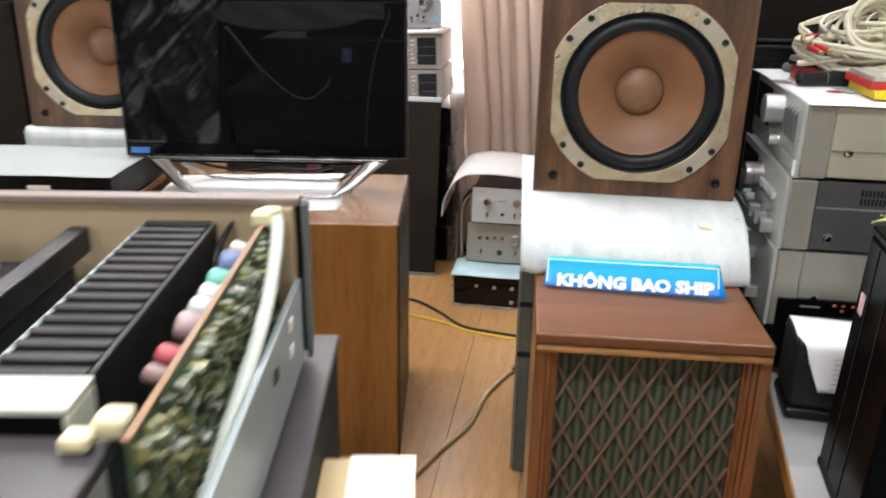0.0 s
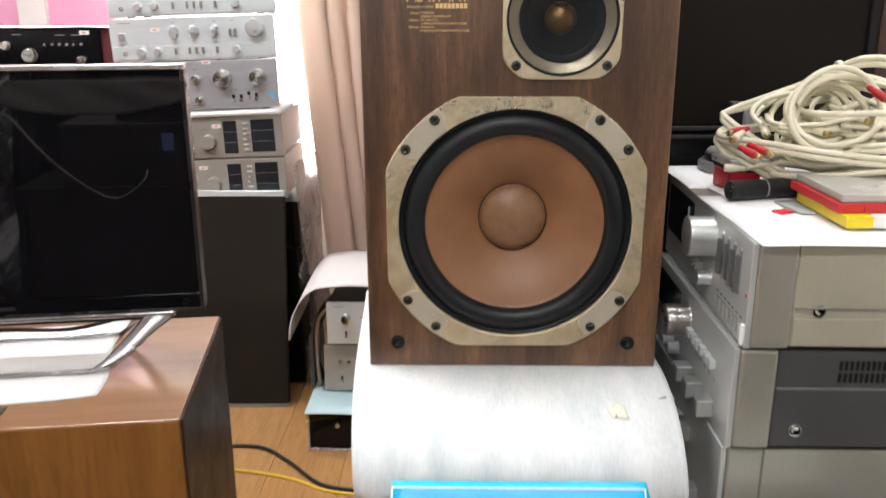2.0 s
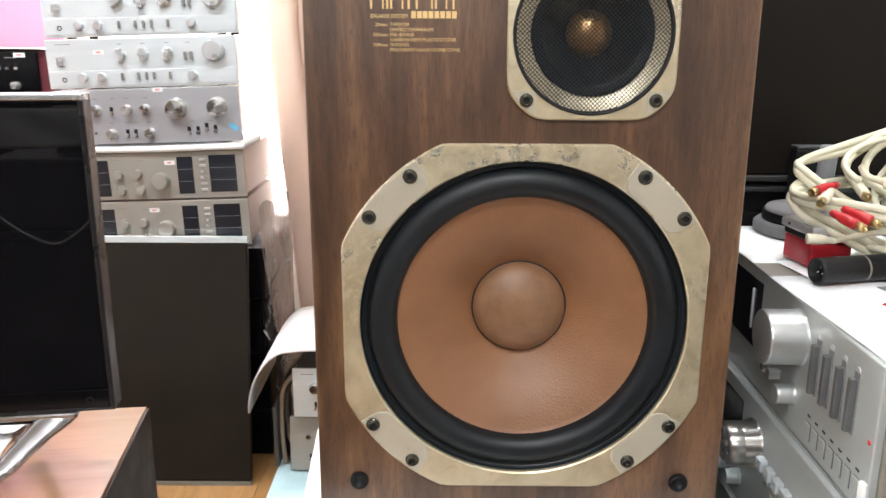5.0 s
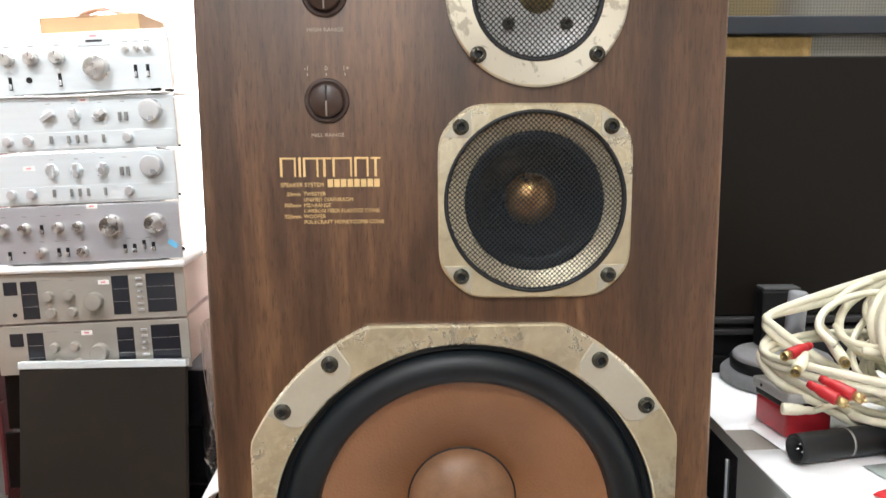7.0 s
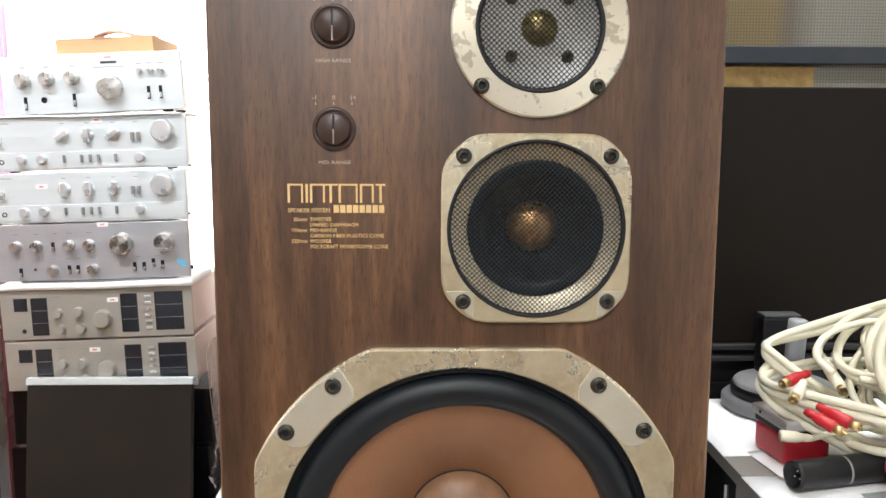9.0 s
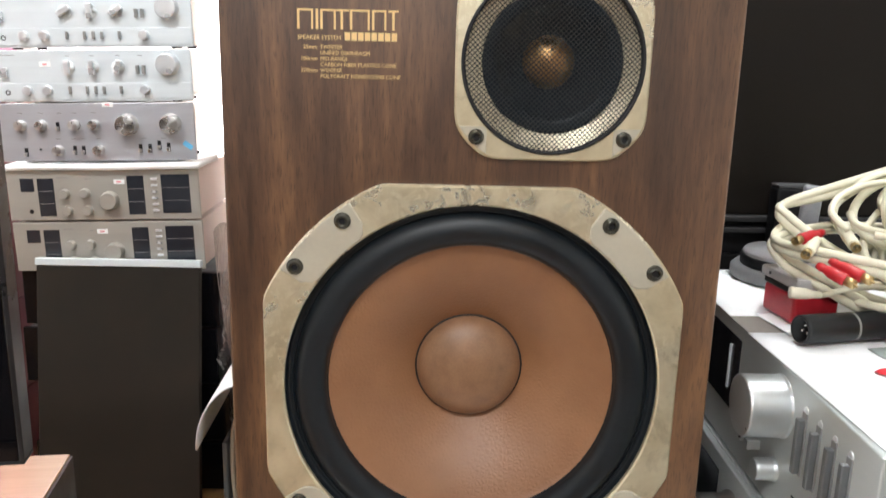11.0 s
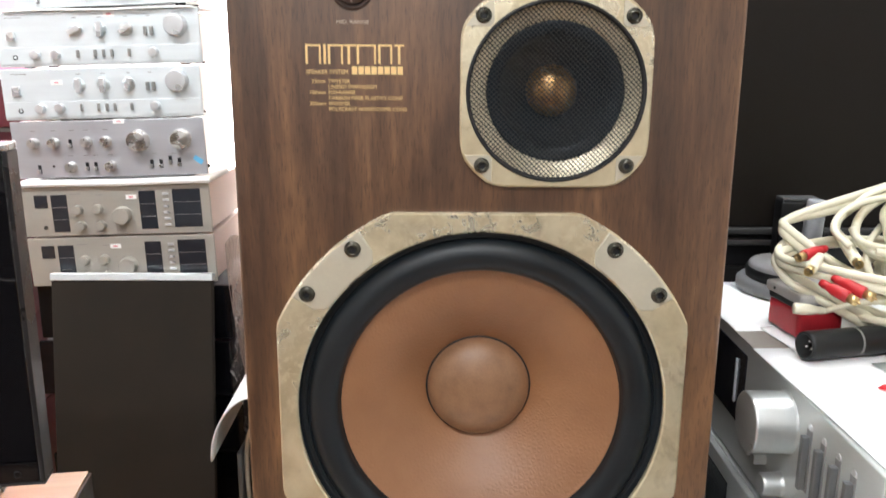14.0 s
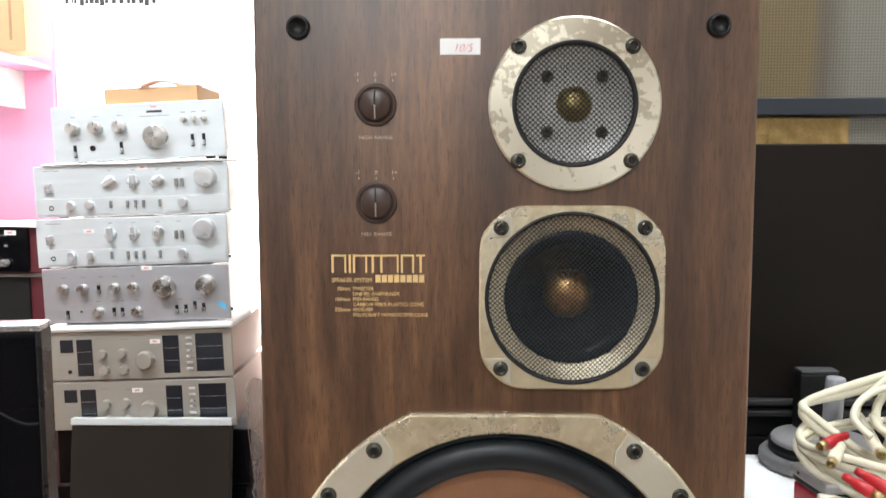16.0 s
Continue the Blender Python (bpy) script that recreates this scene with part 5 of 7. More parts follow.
# top unit: one big knob, four sliders, a row of keys
a1 = side_amp(1.660, 0.266, 0.775, 0.130, 0.42, -1.2, cream_case, "silver amplifier with four upright sliders and one big knob")
part("case_step", box_bm(0.2092, 0.2125, 0.054, 0.39, 0.052, 0.0545, 0.0008), cheek, a1)
part("lower_case", box_bm(0.209, 0.2112, 0.054, 0.39, 0.006, 0.040, 0.0008), cream_case, a1)
part("volume_knob", moved(lathe_bm([(0.0275, 0), (0.0275, 0.0010), (0.0266, 0.0014), (0.0266, 0.0024), (0.0266, 0.0330), (0.0265, 0.0342), (0.0258, 0.0350), (0.0246, 0.0351), (0.0, 0.0351)], 64), pose(0.05, 0, 0.095) @ FRONT), knob_metal, a1, "large smooth silver knob")
for lx in (0.097, 0.122, 0.147, 0.171):
    s = part("slider", box_bm(lx - 0.0042, lx + 0.0042, -0.0012, 0.0, 0.056, 0.110, 0.0004), grey_ink, a1, "upright slot of a tone slider")
    part("slider_cap", box_bm(lx - 0.003, lx + 0.003, -0.007, -0.0012, 0.058, 0.105, 0.001), dull_metal, s)
    part("slider_end", moved(cyl_bm(0.0034, 0.0009, 14, 0.0004), pose(lx, 0, 0.1115) @ FRONT), pale_knob, s)
for i in range(7):
    slot = part("key_slot", box_bm(0.0882 + 0.0162 * i, 0.0887 + 0.0162 * i + 0.0112, -0.0006, 0, 0.0105, 0.0275), dull_metal, a1)
    part("key", box_bm(0.0892 + 0.0162 * i, 0.0892 + 0.0162 * i + 0.0105, -0.0022, -0.0007, 0.0108, 0.0272, 0.0005), silver_side, slot)
    part("key_mark", bar(0.090 + 0.0162 * i, 0.096 + 0.0162 * i, 0.0325, 0.0345, 0, 0.0004), dark_ink, a1)
knob(a1, 0.052, 0.037, 0.010, 0.018, knob_metal)
for lx in (-0.004, 0.014):
    button(a1, lx, 0.042, 0.009, 0.009, 0.012, knob_metal)
part("window", box_bm(-0.20, -0.05, -0.0012, 0.0, 0.042, 0.117, 0.0005), smoked, a1, "dark tuning window")
part("window_edge", box_bm(-0.075, -0.0715, -0.003, 0, 0.060, 0.106, 0.0006), silver_pale, a1)
part("red_lamp", moved(cyl_bm(0.0022, 0.0008, 12), pose(0.2025, 0, 0.064) @ FRONT), red_ink, a1)
part("corner_clip", box_bm(0.2, 0.2075, -0.0035, 0.004, 0.004, 0.03, 0.001), paper, a1)
part("vent", merged(*[box_bm(0.2085, 0.2105, 0.25 + 0.0001, 0.262, 0.06 + 0.006 * i, 0.063 + 0.006 * i) for i in range(6)]), black_matt, a1)

# middle unit: ribbed knob, small keys and block keys
a2 = side_amp(1.660, 0.256, 0.6405, 0.134, 0.41, -0.5, side_grey, "silver amplifier with a grey case and a turned metal knob", screw=0.2)
part("case_rib", box_bm(0.2037, 0.2062, 0.054, 0.39, 0.081, 0.084, 0.0006), steel_grey, a2)
part("top_ledge", box_bm(-0.19, 0.19, 0.0074, 0.05, 0.118, 0.1335, 0.002), silver_side, a2, "silver ledge behind the panel")
for r_ in range(2):
    for i in range(36):
        part("vent_slot", box_bm(0.2036, 0.2052, 0.125 + 0.0064 * i, 0.1288 + 0.0064 * i, 0.091 + 0.0155 * r_, 0.103 + 0.0155 * r_), black_matt, a2)
part("volume_knob", moved(lathe_bm([(0.0265, 0), (0.0265, 0.003), (0.0235, 0.004), (0.0235, 0.016), (0.0228, 0.0165), (0.0235, 0.017), (0.0232, 0.031), (0.0215, 0.033), (0.018, 0.0325), (0.0165, 0.030), (0, 0.030)], 44), pose(-0.005, 0, 0.089) @ FRONT), bright_knob, a2, "turned metal volume knob")
for i in range(6):
    part("key", box_bm(0.022 + 0.021 * i, 0.036 + 0.021 * i, -0.008, 0, 0.077, 0.089, 0.001), silver_pale, a2)
for lx in (0.03, 0.082, 0.137):
    part("block_key", box_bm(lx - 0.012, lx + 0.012, -0.022, 0, 0.013, 0.036, 0.0018), knob_metal, a2, "square silver block key")
for lx in (-0.04, -0.075):
    knob(a2, lx, 0.03, 0.009, 0.016, silver_pale)
part("window", box_bm(-0.19, -0.045, -0.001, 0.0, 0.06, 0.118, 0.0005), smoked, a2)
for i in range(6):
    part("print", bar(0.03 + 0.021 * i, 0.038 + 0.021 * i, 0.062, 0.0635), grey_ink, a2)

# lower unit
a3 = side_amp(1.665, 0.252, 0.488, 0.152, 0.41, 0.0, cheek, "silver amplifier with a grey satin case near the bottom")
part("case_rib", box_bm(0.2037, 0.2052, 0.054, 0.39, 0.06, 0.062, 0.0004), steel_grey, a3)
for lx, lz in ((-0.02, 0.10), (0.06, 0.095), (0.06, 0.035), (0.12, 0.035)):
    part("block_key", box_bm(lx - 0.011, lx + 0.011, -0.024, 0, lz - 0.011, lz + 0.011, 0.0018), knob_metal, a3)
part("support_block", box_bm(-0.19, 0.185, 0.03, 0.38, -0.098, 0.0035, 0.003), black_matt, a3, "black box under the unit")

unit = thing("hifi_unit", pose(0.270, 1.452, 0.402), "black hi-fi unit with small orange lamps on its front", "hi-fi unit")
part("front_panel", box_bm(0, 0.30, 0, 0.012, 0.004, 0.145, 0.0015), black_gloss, unit)
part("case", box_bm(0.003, 0.297, 0.0122, 0.024, 0, 0.142, 0.001), black_matt, unit)
for x, z in ((0.096, 0.138), (0.112, 0.138), (0.129, 0.138), (0.111, 0.128)):
    part("lamp", bar(x, x + 0.006, z - 0.002, z + 0.002, 0, 0.0006), mat("orange_print", (0.55, 0.16, 0.06), 0.5), unit)
for x0, x1, z in ((0.04, 0.075, 0.131), (0.12, 0.137, 0.105), (0.02, 0.035, 0.095), (0.05, 0.062, 0.09), (0.155, 0.163, 0.131)):
    part("print", bar(x0, x1, z, z + 0.003, 0, 0.0004), grey_ink, unit)
part("display", box_bm(0.085, 0.16, -0.0008, 0.0, 0.09, 0.116, 0.0003), smoked, unit)

# paper over the top unit
TOPZ = 0.9055


def paper_at(x0, x1, y0, y1, lift, turn):
    c, s = math.cos(radians(turn)), math.sin(radians(turn))
    cx, cy = (x0 + x1) / 2, (y0 + y1) / 2

    def at(u, v):
        x, y = x0 + (x1 - x0) * u - cx, y0 + (y1 - y0) * v - cy
        return (cx + c * x - s * y, cy + s * x + c * y, TOPZ + lift + 0.0006 * math.sin(9 * u + 5 * v))
    return at


for x0, x1, y0, y1, lift, turn in ((0.266, 0.62, 1.437, 1.697, 0.0008, 0.4), (0.266, 0.62, 1.747, 1.93, 0.0008, 0.5), (0.297, 0.335, 1.686, 1.757, 0.0018, 6)):
    solo("paper_sheet", sheet_bm(paper_at(x0, x1, y0, y1, lift, turn), 12, 8, 0.0006), paper, pose(0, 0, 0), "white paper sheet covering the silver amplifier", "paper", "papers on the amplifier")
solo("tape_strip", box_bm(0.2665, 0.45, 1.692, 1.75, TOPZ - 0.0008, TOPZ - 0.0002), mat("grey_brown_tape", (0.27, 0.25, 0.22), 0.4, var=0.1), pose(0, 0, 0), "grey-brown tape strip across the amplifier top", "tape")
grey_paper = mat("grey_green_print", (0.42, 0.47, 0.45), 0.6)
solo("leaflet", sheet_bm(paper_at(0.36, 0.48, 1.585, 1.66, 0.003, 8), 6, 4, 0.0005), grey_paper, pose(0, 0, 0), "grey-green leaflet on the white paper", "leaflet")
solo("red_tag", sheet_bm(paper_at(0.336, 0.362, 1.585, 1.605, 0.0024, 30), 4, 3, 0.0004), red_ink, pose(0, 0, 0), "small red paper square on white paper", "paper")

# slim boxes
SPINE = 0.032
books = (("red_case", 0.380, 0.54, 1.515, 1.66, 0.0150, 0.0115, (0.60, 0.035, 0.04), "flat red box with a white lid"), ("yellow_case", 0.386, 0.55, 1.500, 1.65, 0.0, 0.0148, (0.80, 0.62, 0.02), "flat yellow and white box"))
for name, x0, x1, y0, y1, dz, h, col, lab in books:
    bk = thing(name, pose(0, 0, TOPZ + 0.004 + dz, 0, 0, 0), lab, "box", "slim boxes")
    part("spine", box_bm(x0, x0 + SPINE, y0, y1, 0, h, 0.001), mat(name, col, 0.4), bk)
    part("body", box_bm(x0 + SPINE + 0.0002, x1, y0, y1, 0, h, 0.001), white_paint if dz == 0 else mat(name + "_side", col, 0.4), bk)
part_lid = thing("clear_case", pose(0, 0, TOPZ + 0.0307), "flat clear grey plastic case under the cables", "box", "slim boxes")
part("lid", box_bm(0.386, 0.54, 1.52, 1.66, 0, 0.011, 0.002), mat("grey_clear", (0.5, 0.49, 0.45), 0.25, var=0.05), part_lid)

# microphone
mic = thing("microphone", pose(0.297, 1.660, TOPZ + 0.0160, 0, 0, 13), "black microphone body with a three-pin socket", "microphone")
mic_black = mat("mic_black", (0.013, 0.014, 0.015), 0.42, 0.2, 0.15, spec=0.4)
part("body", moved(lathe_bm([(0, 0.012), (0.0145, 0.012), (0.0155, 0.0), (0.0185, 0.0), (0.019, 0.004), (0.019, 0.05), (0.0182, 0.052), (0.0182, 0.055), (0.019, 0.057), (0.0185, 0.16), (0.016, 0.19), (0, 0.19)], 40), pose(0, 0, 0, 0, 90, 0) @ Matrix.Diagonal((0.70, 0.70, 1, 1))), mic_black, mic)
part("ring", moved(lathe_bm([(0.0186, 0.0522), (0.0192, 0.0524), (0.0192, 0.0542), (0.0186, 0.0544)], 40), pose(0, 0, 0, 0, 90, 0) @ Matrix.Diagonal((0.70, 0.70, 1, 1))), steel_grey, mic)
for a in (90, 210, 330):
    part("pin", moved(cyl_bm(0.0013, 0.009, 8), pose(0.004, 0.0042 * math.cos(radians(a)), 0.0042 * math.sin(radians(a)), 0, 90, 0)), chrome, mic)

# stand base, red box, grey tube and black box behind the cables
grey_plastic = mat("grey_plastic", (0.19, 0.19, 0.195), 0.5, var=0.1)
disc = thing("round_base", pose(0.390, 1.894, TOPZ + 0.0016), "flat grey round base lying on paper", "stand base")
part("foot_ring", lathe_bm([(0, 0), (0.066, 0), (0.068, 0.002), (0.068, 0.011), (0.064, 0.015), (0, 0.015)], 56), grey_plastic, disc)
part("rim", lathe_bm([(0.055, 0.0152), (0.0575, 0.0155), (0.0578, 0.026), (0.0555, 0.027)], 56), black_plastic, disc)
part("plate", lathe_bm([(0, 0.0152), (0.0548, 0.0152), (0.0552, 0.030), (0.053, 0.0325), (0, 0.0325)], 56), mat("pale_grey_plastic", (0.30, 0.29, 0.29), 0.45), disc)
rb = thing("red_box", pose(0.303, 1.772, TOPZ + 0.0034, 0, 0, -83), "small red box with a grey lid under cables", "box")
part("tray", box_bm(0.004, 0.060, 0.003, 0.05, 0, 0.028, 0.003), mat("red_plastic", (0.45, 0.018, 0.03), 0.4), rb)
part("gap", box_bm(0.003, 0.062, 0.003, 0.05, 0.0282, 0.0348, 0.001), black_plastic, rb)
part("lid", box_bm(0.001, 0.067, -0.001, 0.058, 0.035, 0.046, 0.003), mat("grey_lid", (0.42, 0.41, 0.40), 0.45), rb)
part("lid_screw", moved(cyl_bm(0.0016, 0.0008, 12), pose(0.020, -0.001, 0.041) @ FRONT), dark_ink, rb)
solo("grey_tube", moved(cyl_bm(0.0105, 0.0845, 24, 0.003), pose(0, 0, 0)), mat("grey_tube", (0.33, 0.34, 0.36), 0.4), pose(0.378, 1.847, TOPZ + 0.0342, 0, 3, 0), "upright grey plastic tube", "tube")
bb = thing("adapter", pose(0.374, 1.918, TOPZ + 0.0342), "black square power adapter on the round base", "adapter")
part("body", box_bm(0.0, 0.047, 0.0, 0.024, 0, 0.070, 0.003), black_plastic, bb)
part("ledge", box_bm(0.001, 0.046, 0.001, 0.023, 0.0702, 0.0735, 0.001), side_grey, bb)

# cream cables in loose coils
cream = mat("cream_cable", (0.76, 0.72, 0.56), 0.42, var=0.07, scale=30)
coil_at = Vector((0.468, 1.705, TOPZ + 0.052))
cables = thing("cable_coils", pose(*coil_at), "tangle of thick cream audio cables with red plugs", "cable")
rng = random.Random(5)
LOOP = (-0.040, -0.02, 0.066)  # middle of the standing loops


def coil(cx, cy, cz, rx, ry, tilt_x, tilt_y, n=1.0, r=0.0048, wob=0.008, start=0.0):
    m = pose(cx, cy, cz, tilt_x, tilt_y, 0)
    k = int(14 * n)
    pts = []
    for i in range(k + 1):
        a = start + 2 * math.pi * n * i / k
        d = 1 + 0.06 * math.sin(2.3 * a + cx * 40)
        pts.append(m @ Vector((rx * d * math.cos(a), ry * d * math.sin(a), wob * math.sin(1.7 * a + cy * 30) + 0.004 * a / 6)))
    part("cable", tube_bm(pts, r, 8, False, 5), cream, cables)


for i in range(6):
    coil(0.040 + 0.006 * i, 0.0, 0.002 + 0.009 * i, 0.140 - 0.010 * i, 0.092 - 0.006 * i, 6 - 2 * i, -8 + 2 * i, 1.0, 0.0042, 0.006, 2.2 + 0.9 * i)
# round loops standing up towards the viewer
for i in range(8):
    coil(LOOP[0] + rng.uniform(-0.008, 0.012), LOOP[1] + 0.007 * i - 0.02, LOOP[2] + rng.uniform(-0.006, 0.006), 0.064 - 0.0045 * i, 0.058 - 0.004 * i, rng.uniform(52, 74), rng.uniform(-16, 12), 1.15, 0.0042, 0.004, 0.9 * i)
for i in range(9):
    coil(rng.uniform(0.0, 0.07), rng.uniform(-0.03, 0.03), rng.uniform(0.025, 0.085), rng.uniform(0.07, 0.14), rng.uniform(0.045, 0.085), rng.uniform(0, 42), rng.uniform(-30, 4), rng.uniform(0.55, 1.0), 0.0042, 0.008, rng.uniform(0, 6))
for i in range(3):
    coil(0.055, 0.035, 0.05 + 0.02 * i, 0.145 - 0.02 * i, 0.07, 24 + 8 * i, -26, 0.62, 0.0044, 0.004, 2.4 + 0.3 * i)
# two doubled leads that make hairpins over the rest
for d in (0.0, 0.0085):
    part("cable", tube_bm([(0.08, -0.005, -0.026 + d), (0.002, 0.005, -0.022 + d), (-0.064, 0.015, -0.0095 + d), (-0.105, 0.030, 0.0085 + d), (-0.128, 0.048, 0.024 + d), (-0.148, 0.060, 0.040 + d), (-0.154, 0.066, 0.050 + d * 0.6), (-0.140, 0.076, 0.060 - d * 0.3), (-0.09, 0.070, 0.080 - d), (-0.03, 0.045, 0.108 - d), (0.01, 0.0, 0.138 - d), (0.07, -0.02, 0.128 - d), (0.16, -0.03, 0.08 - d), (0.19, -0.05, 0.02)], 0.0044, 8, False, 6), cream, cables)
    part("cable", tube_bm([(-0.03, 0.085, 0.030 + d * 0.5), (-0.10, 0.078, 0.030 + d * 0.6), (-0.150, 0.060, 0.024 + d * 0.6), (-0.166, 0.032, 0.0215 + d * 0.7), (-0.150, -0.005, 0.020 + d), (-0.11, -0.045, 0.018 + d), (-0.05, -0.078, 0.012 + d), (0.04, -0.10, 0.006 + d), (0.14, -0.11, 0.004 + d)], 0.0040, 8, False, 6), cream, cables)
part("cable", tube_bm([(-0.142, -0.0175, -0.0115), (-0.10, -0.014, -0.004), (-0.03, -0.03, 0.004), (0.06, -0.065, 0.006), (0.16, -0.11, 0.004)], 0.0030, 8, False, 6), cream, cables)
# a doubled lead in front that runs down over the plugs
for d in (0.0, 0.0082):
    part("cable", tube_bm([(-0.136 + 0.3 * d, 0.085, 0.0275 + d), (-0.152 + 0.3 * d, 0.07, 0.0245 + d), (-0.165 + 0.3 * d, 0.05, 0.0205 + d), (-0.166 + 0.3 * d, 0.03, 0.0125 + d), (-0.158 + 0.3 * d, 0.017, 0.0035 + d), (-0.135 + 0.3 * d, 0.003, -0.0085 + d), (-0.105 + 0.3 * d, -0.005, -0.0245 + d), (-0.07 + 0.3 * d, -0.005, -0.0405 + d), (-0.008 + 0.3 * d, 0.005, -0.0455 + d)], 0.0043, 8, False, 6), cream, cables)
red_plug = mat("red_plug", (0.46, 0.016, 0.022), 0.38)
gold_tip = mat("gold_tip", (0.55, 0.42, 0.20), 0.35, 0.9)


def plug(tail, tip, material, label, metal=True, fat=0.76):
    """A phono plug from its cable end to its metal end."""
    a, b = Vector(tail), Vector(tip)
    L = (b - a).length
    g = Matrix.Translation(a) @ (b - a).to_track_quat("Z", "Y").to_matrix().to_4x4() @ Matrix.Diagonal((fat, fat, 1, 1))
    body = part("plug", moved(lathe_bm([(0, 0), (0.0042, 0), (0.0052, 0.004), (0.0052, 0.006), (0.0046, 0.007), (0.0054, 0.009), (0.0072, L * 0.5), (0.0074, L - 0.001), (0.0066, L), (0, L)], 22), g), material, cables, label)
    if not metal:
        return
    part("plug_tip", moved(lathe_bm([(0.0046, L), (0.0056, L), (0.0056, L + 0.008), (0.0050, L + 0.008), (0.0046, L + 0.002)], 20), g), gold_tip, body, "gold plated metal end")
    part("plug_pin", moved(cyl_bm(0.0015, 0.011, 10, 0.0005), g @ pose(0, 0, L)), gold_tip, body)


for tail, tip in (((-0.13, 0.02, 0.040), (-0.158, 0.004, 0.036)), ((-0.163, -0.045, 0.024), (-0.147, -0.066, 0.016)), ((-0.150, -0.040, 0.027), (-0.132, -0.064, 0.019)), ((-0.002, -0.045, 0.104), (0.012, -0.068, 0.090))):
    plug(tail, tip, red_plug, "red plug")
for tail, tip in (((-0.092, 0.082, 0.046), (-0.118, -0.018, 0.036)), ((-0.08, -0.01, 0.052), (-0.055, -0.055, 0.044)), ((-0.145, -0.002, 0.038), (-0.166, -0.030, 0.032)), ((-0.03, 0.0, 0.075), (0.0, -0.05, 0.06))):
    plug(tail, tip, cream, "cream plug")
plug((-0.142, -0.0175, -0.0115), (-0.170, -0.0130, -0.0105), cream, "cream plug", False, 0.75)
for i in range(7):
    coil(rng.uniform(-0.06, 0.03), rng.uniform(-0.01, 0.03), rng.uniform(0.02, 0.07), rng.uniform(0.045, 0.085), rng.uniform(0.03, 0.06), rng.uniform(0, 40), rng.uniform(-30, 10), rng.uniform(0.6, 1.1), 0.0034, 0.006, rng.uniform(0, 6))
part("tie", moved(lathe_bm([(0.010, 0), (0.0112, 0), (0.0112, 0.006), (0.010, 0.006)], 20, True), Matrix.Translation((-0.012, 0.028, 0.122)) @ pose(0, 0, 0, 0, 75, 0)), white_paint, cables)

# large dark screen behind, with the woven gold screen above it
panel_mat = mat("smoked_panel", (0.0100, 0.0078, 0.0063), 0.42, spec=0.16, var=0.15, scale=3, bump=0.0)
frame_brown = mat("brown_frame", (0.06, 0.03, 0.022), 0.4, var=0.15)
scr = thing("large_screen", pose(0.0, 1.955, 0.3895), "large dark framed screen standing behind the cables", "screen")
part("panel", box_bm(0.0, 0.596, 0.0, 0.02, 0.581, 0.895, 0.002), panel_mat, scr)
rail_grey = mat("rail_grey", (0.018, 0.0172, 0.0172), 0.5, var=0.1)
part("rail", box_bm(0.0, 0.63, -0.010, 0.004, 0.5735, 0.5805, 0.0015), rail_grey, scr)
part("rail_groove", box_bm(0.0, 0.63, 0.0045, 0.03, 0.5600, 0.5803, 0.001), black_matt, scr)
part("rail", box_bm(0.0, 0.63, -0.010, 0.004, 0.5595, 0.5665, 0.0015), rail_grey, scr)
part("lower_rail", box_bm(0.0, 0.63, 0.012, 0.03, 0.528, 0.5593, 0.002), black_plastic, scr)
part("side_frame", box_bm(0.5965, 0.612, -0.008, 0.03, 0.57, 1.15, 0.002), black_plastic, scr)
part("side_frame", box_bm(0.6122, 0.634, -0.012, 0.04, 0.57, 1.15, 0.003), frame_brown, scr, "dark brown frame edge")
part("stand", box_bm(0.05, 0.6, 0.012, 0.03, 0, 0.5278, 0.003), black_matt, scr)
gold_cloth, nt4, bs4 = base("gold_weave")
v4 = coords(nt4, (1, 1, 1))
w4 = coords(nt4, (1, 1, 1), (0, radians(45), 0))
ch = nt4.nodes.new("ShaderNodeTexChecker")
ch.inputs["Scale"].default_value = 300
nt4.links.new(w4, ch.inputs["Vector"])
sep4 = nt4.nodes.new("ShaderNodeSeparateXYZ")
nt4.links.new(v4, sep4.inputs[0])
mix4 = nt4.nodes.new("ShaderNodeMath")
mix4.operation = "MULTIPLY_ADD"
mix4.inputs[1].default_value = 0.10
nt4.links.new(noise_node(nt4, coords(nt4, (9, 9, 0.8)), 1.0, 4), mix4.inputs[0])
nt4.links.new(sep4.outputs["X"], mix4.inputs[2])
g4 = ramp(nt4, [(0.42, (0.145, 0.108, 0.048)), (0.50, (0.17, 0.125, 0.058)), (0.53, (0.12, 0.10, 0.075)), (0.57, (0.20, 0.19, 0.155))])
nt4.links.new(mix4.outputs[0], g4.inputs["Fac"])
mx4 = nt4.nodes.new("ShaderNodeMix")
mx4.data_type, mx4.blend_type = "RGBA", "MULTIPLY"
mx4.inputs["Factor"].default_value = 0.5
nt4.links.new(g4.outputs["Color"], mx4.inputs["A"])
nt4.links.new(ch.outputs["Color"], mx4.inputs["B"])
nt4.links.new(mx4.outputs["Result"], bs4.inputs["Base Color"])
bs4.inputs["Roughness"].default_value = 0.5
bump_to(nt4, bs4, ch.outputs["Fac"], 0.3)
fold = thing("woven_screen", pose(0.05, 2.22, 0.0), "woven gold cloth screen with a black cross rail", "screen")
part("cloth", box_bm(0, 0.95, 0.012, 0.02, 0.02, 2.0), gold_cloth, fold)
part("cross_rail", box_bm(-0.01, 0.96, 0, 0.0118, 1.337, 1.364, 0.002), mat("blue_black_rail", (0.02, 0.025, 0.032), 0.4), fold, "black cross rail")
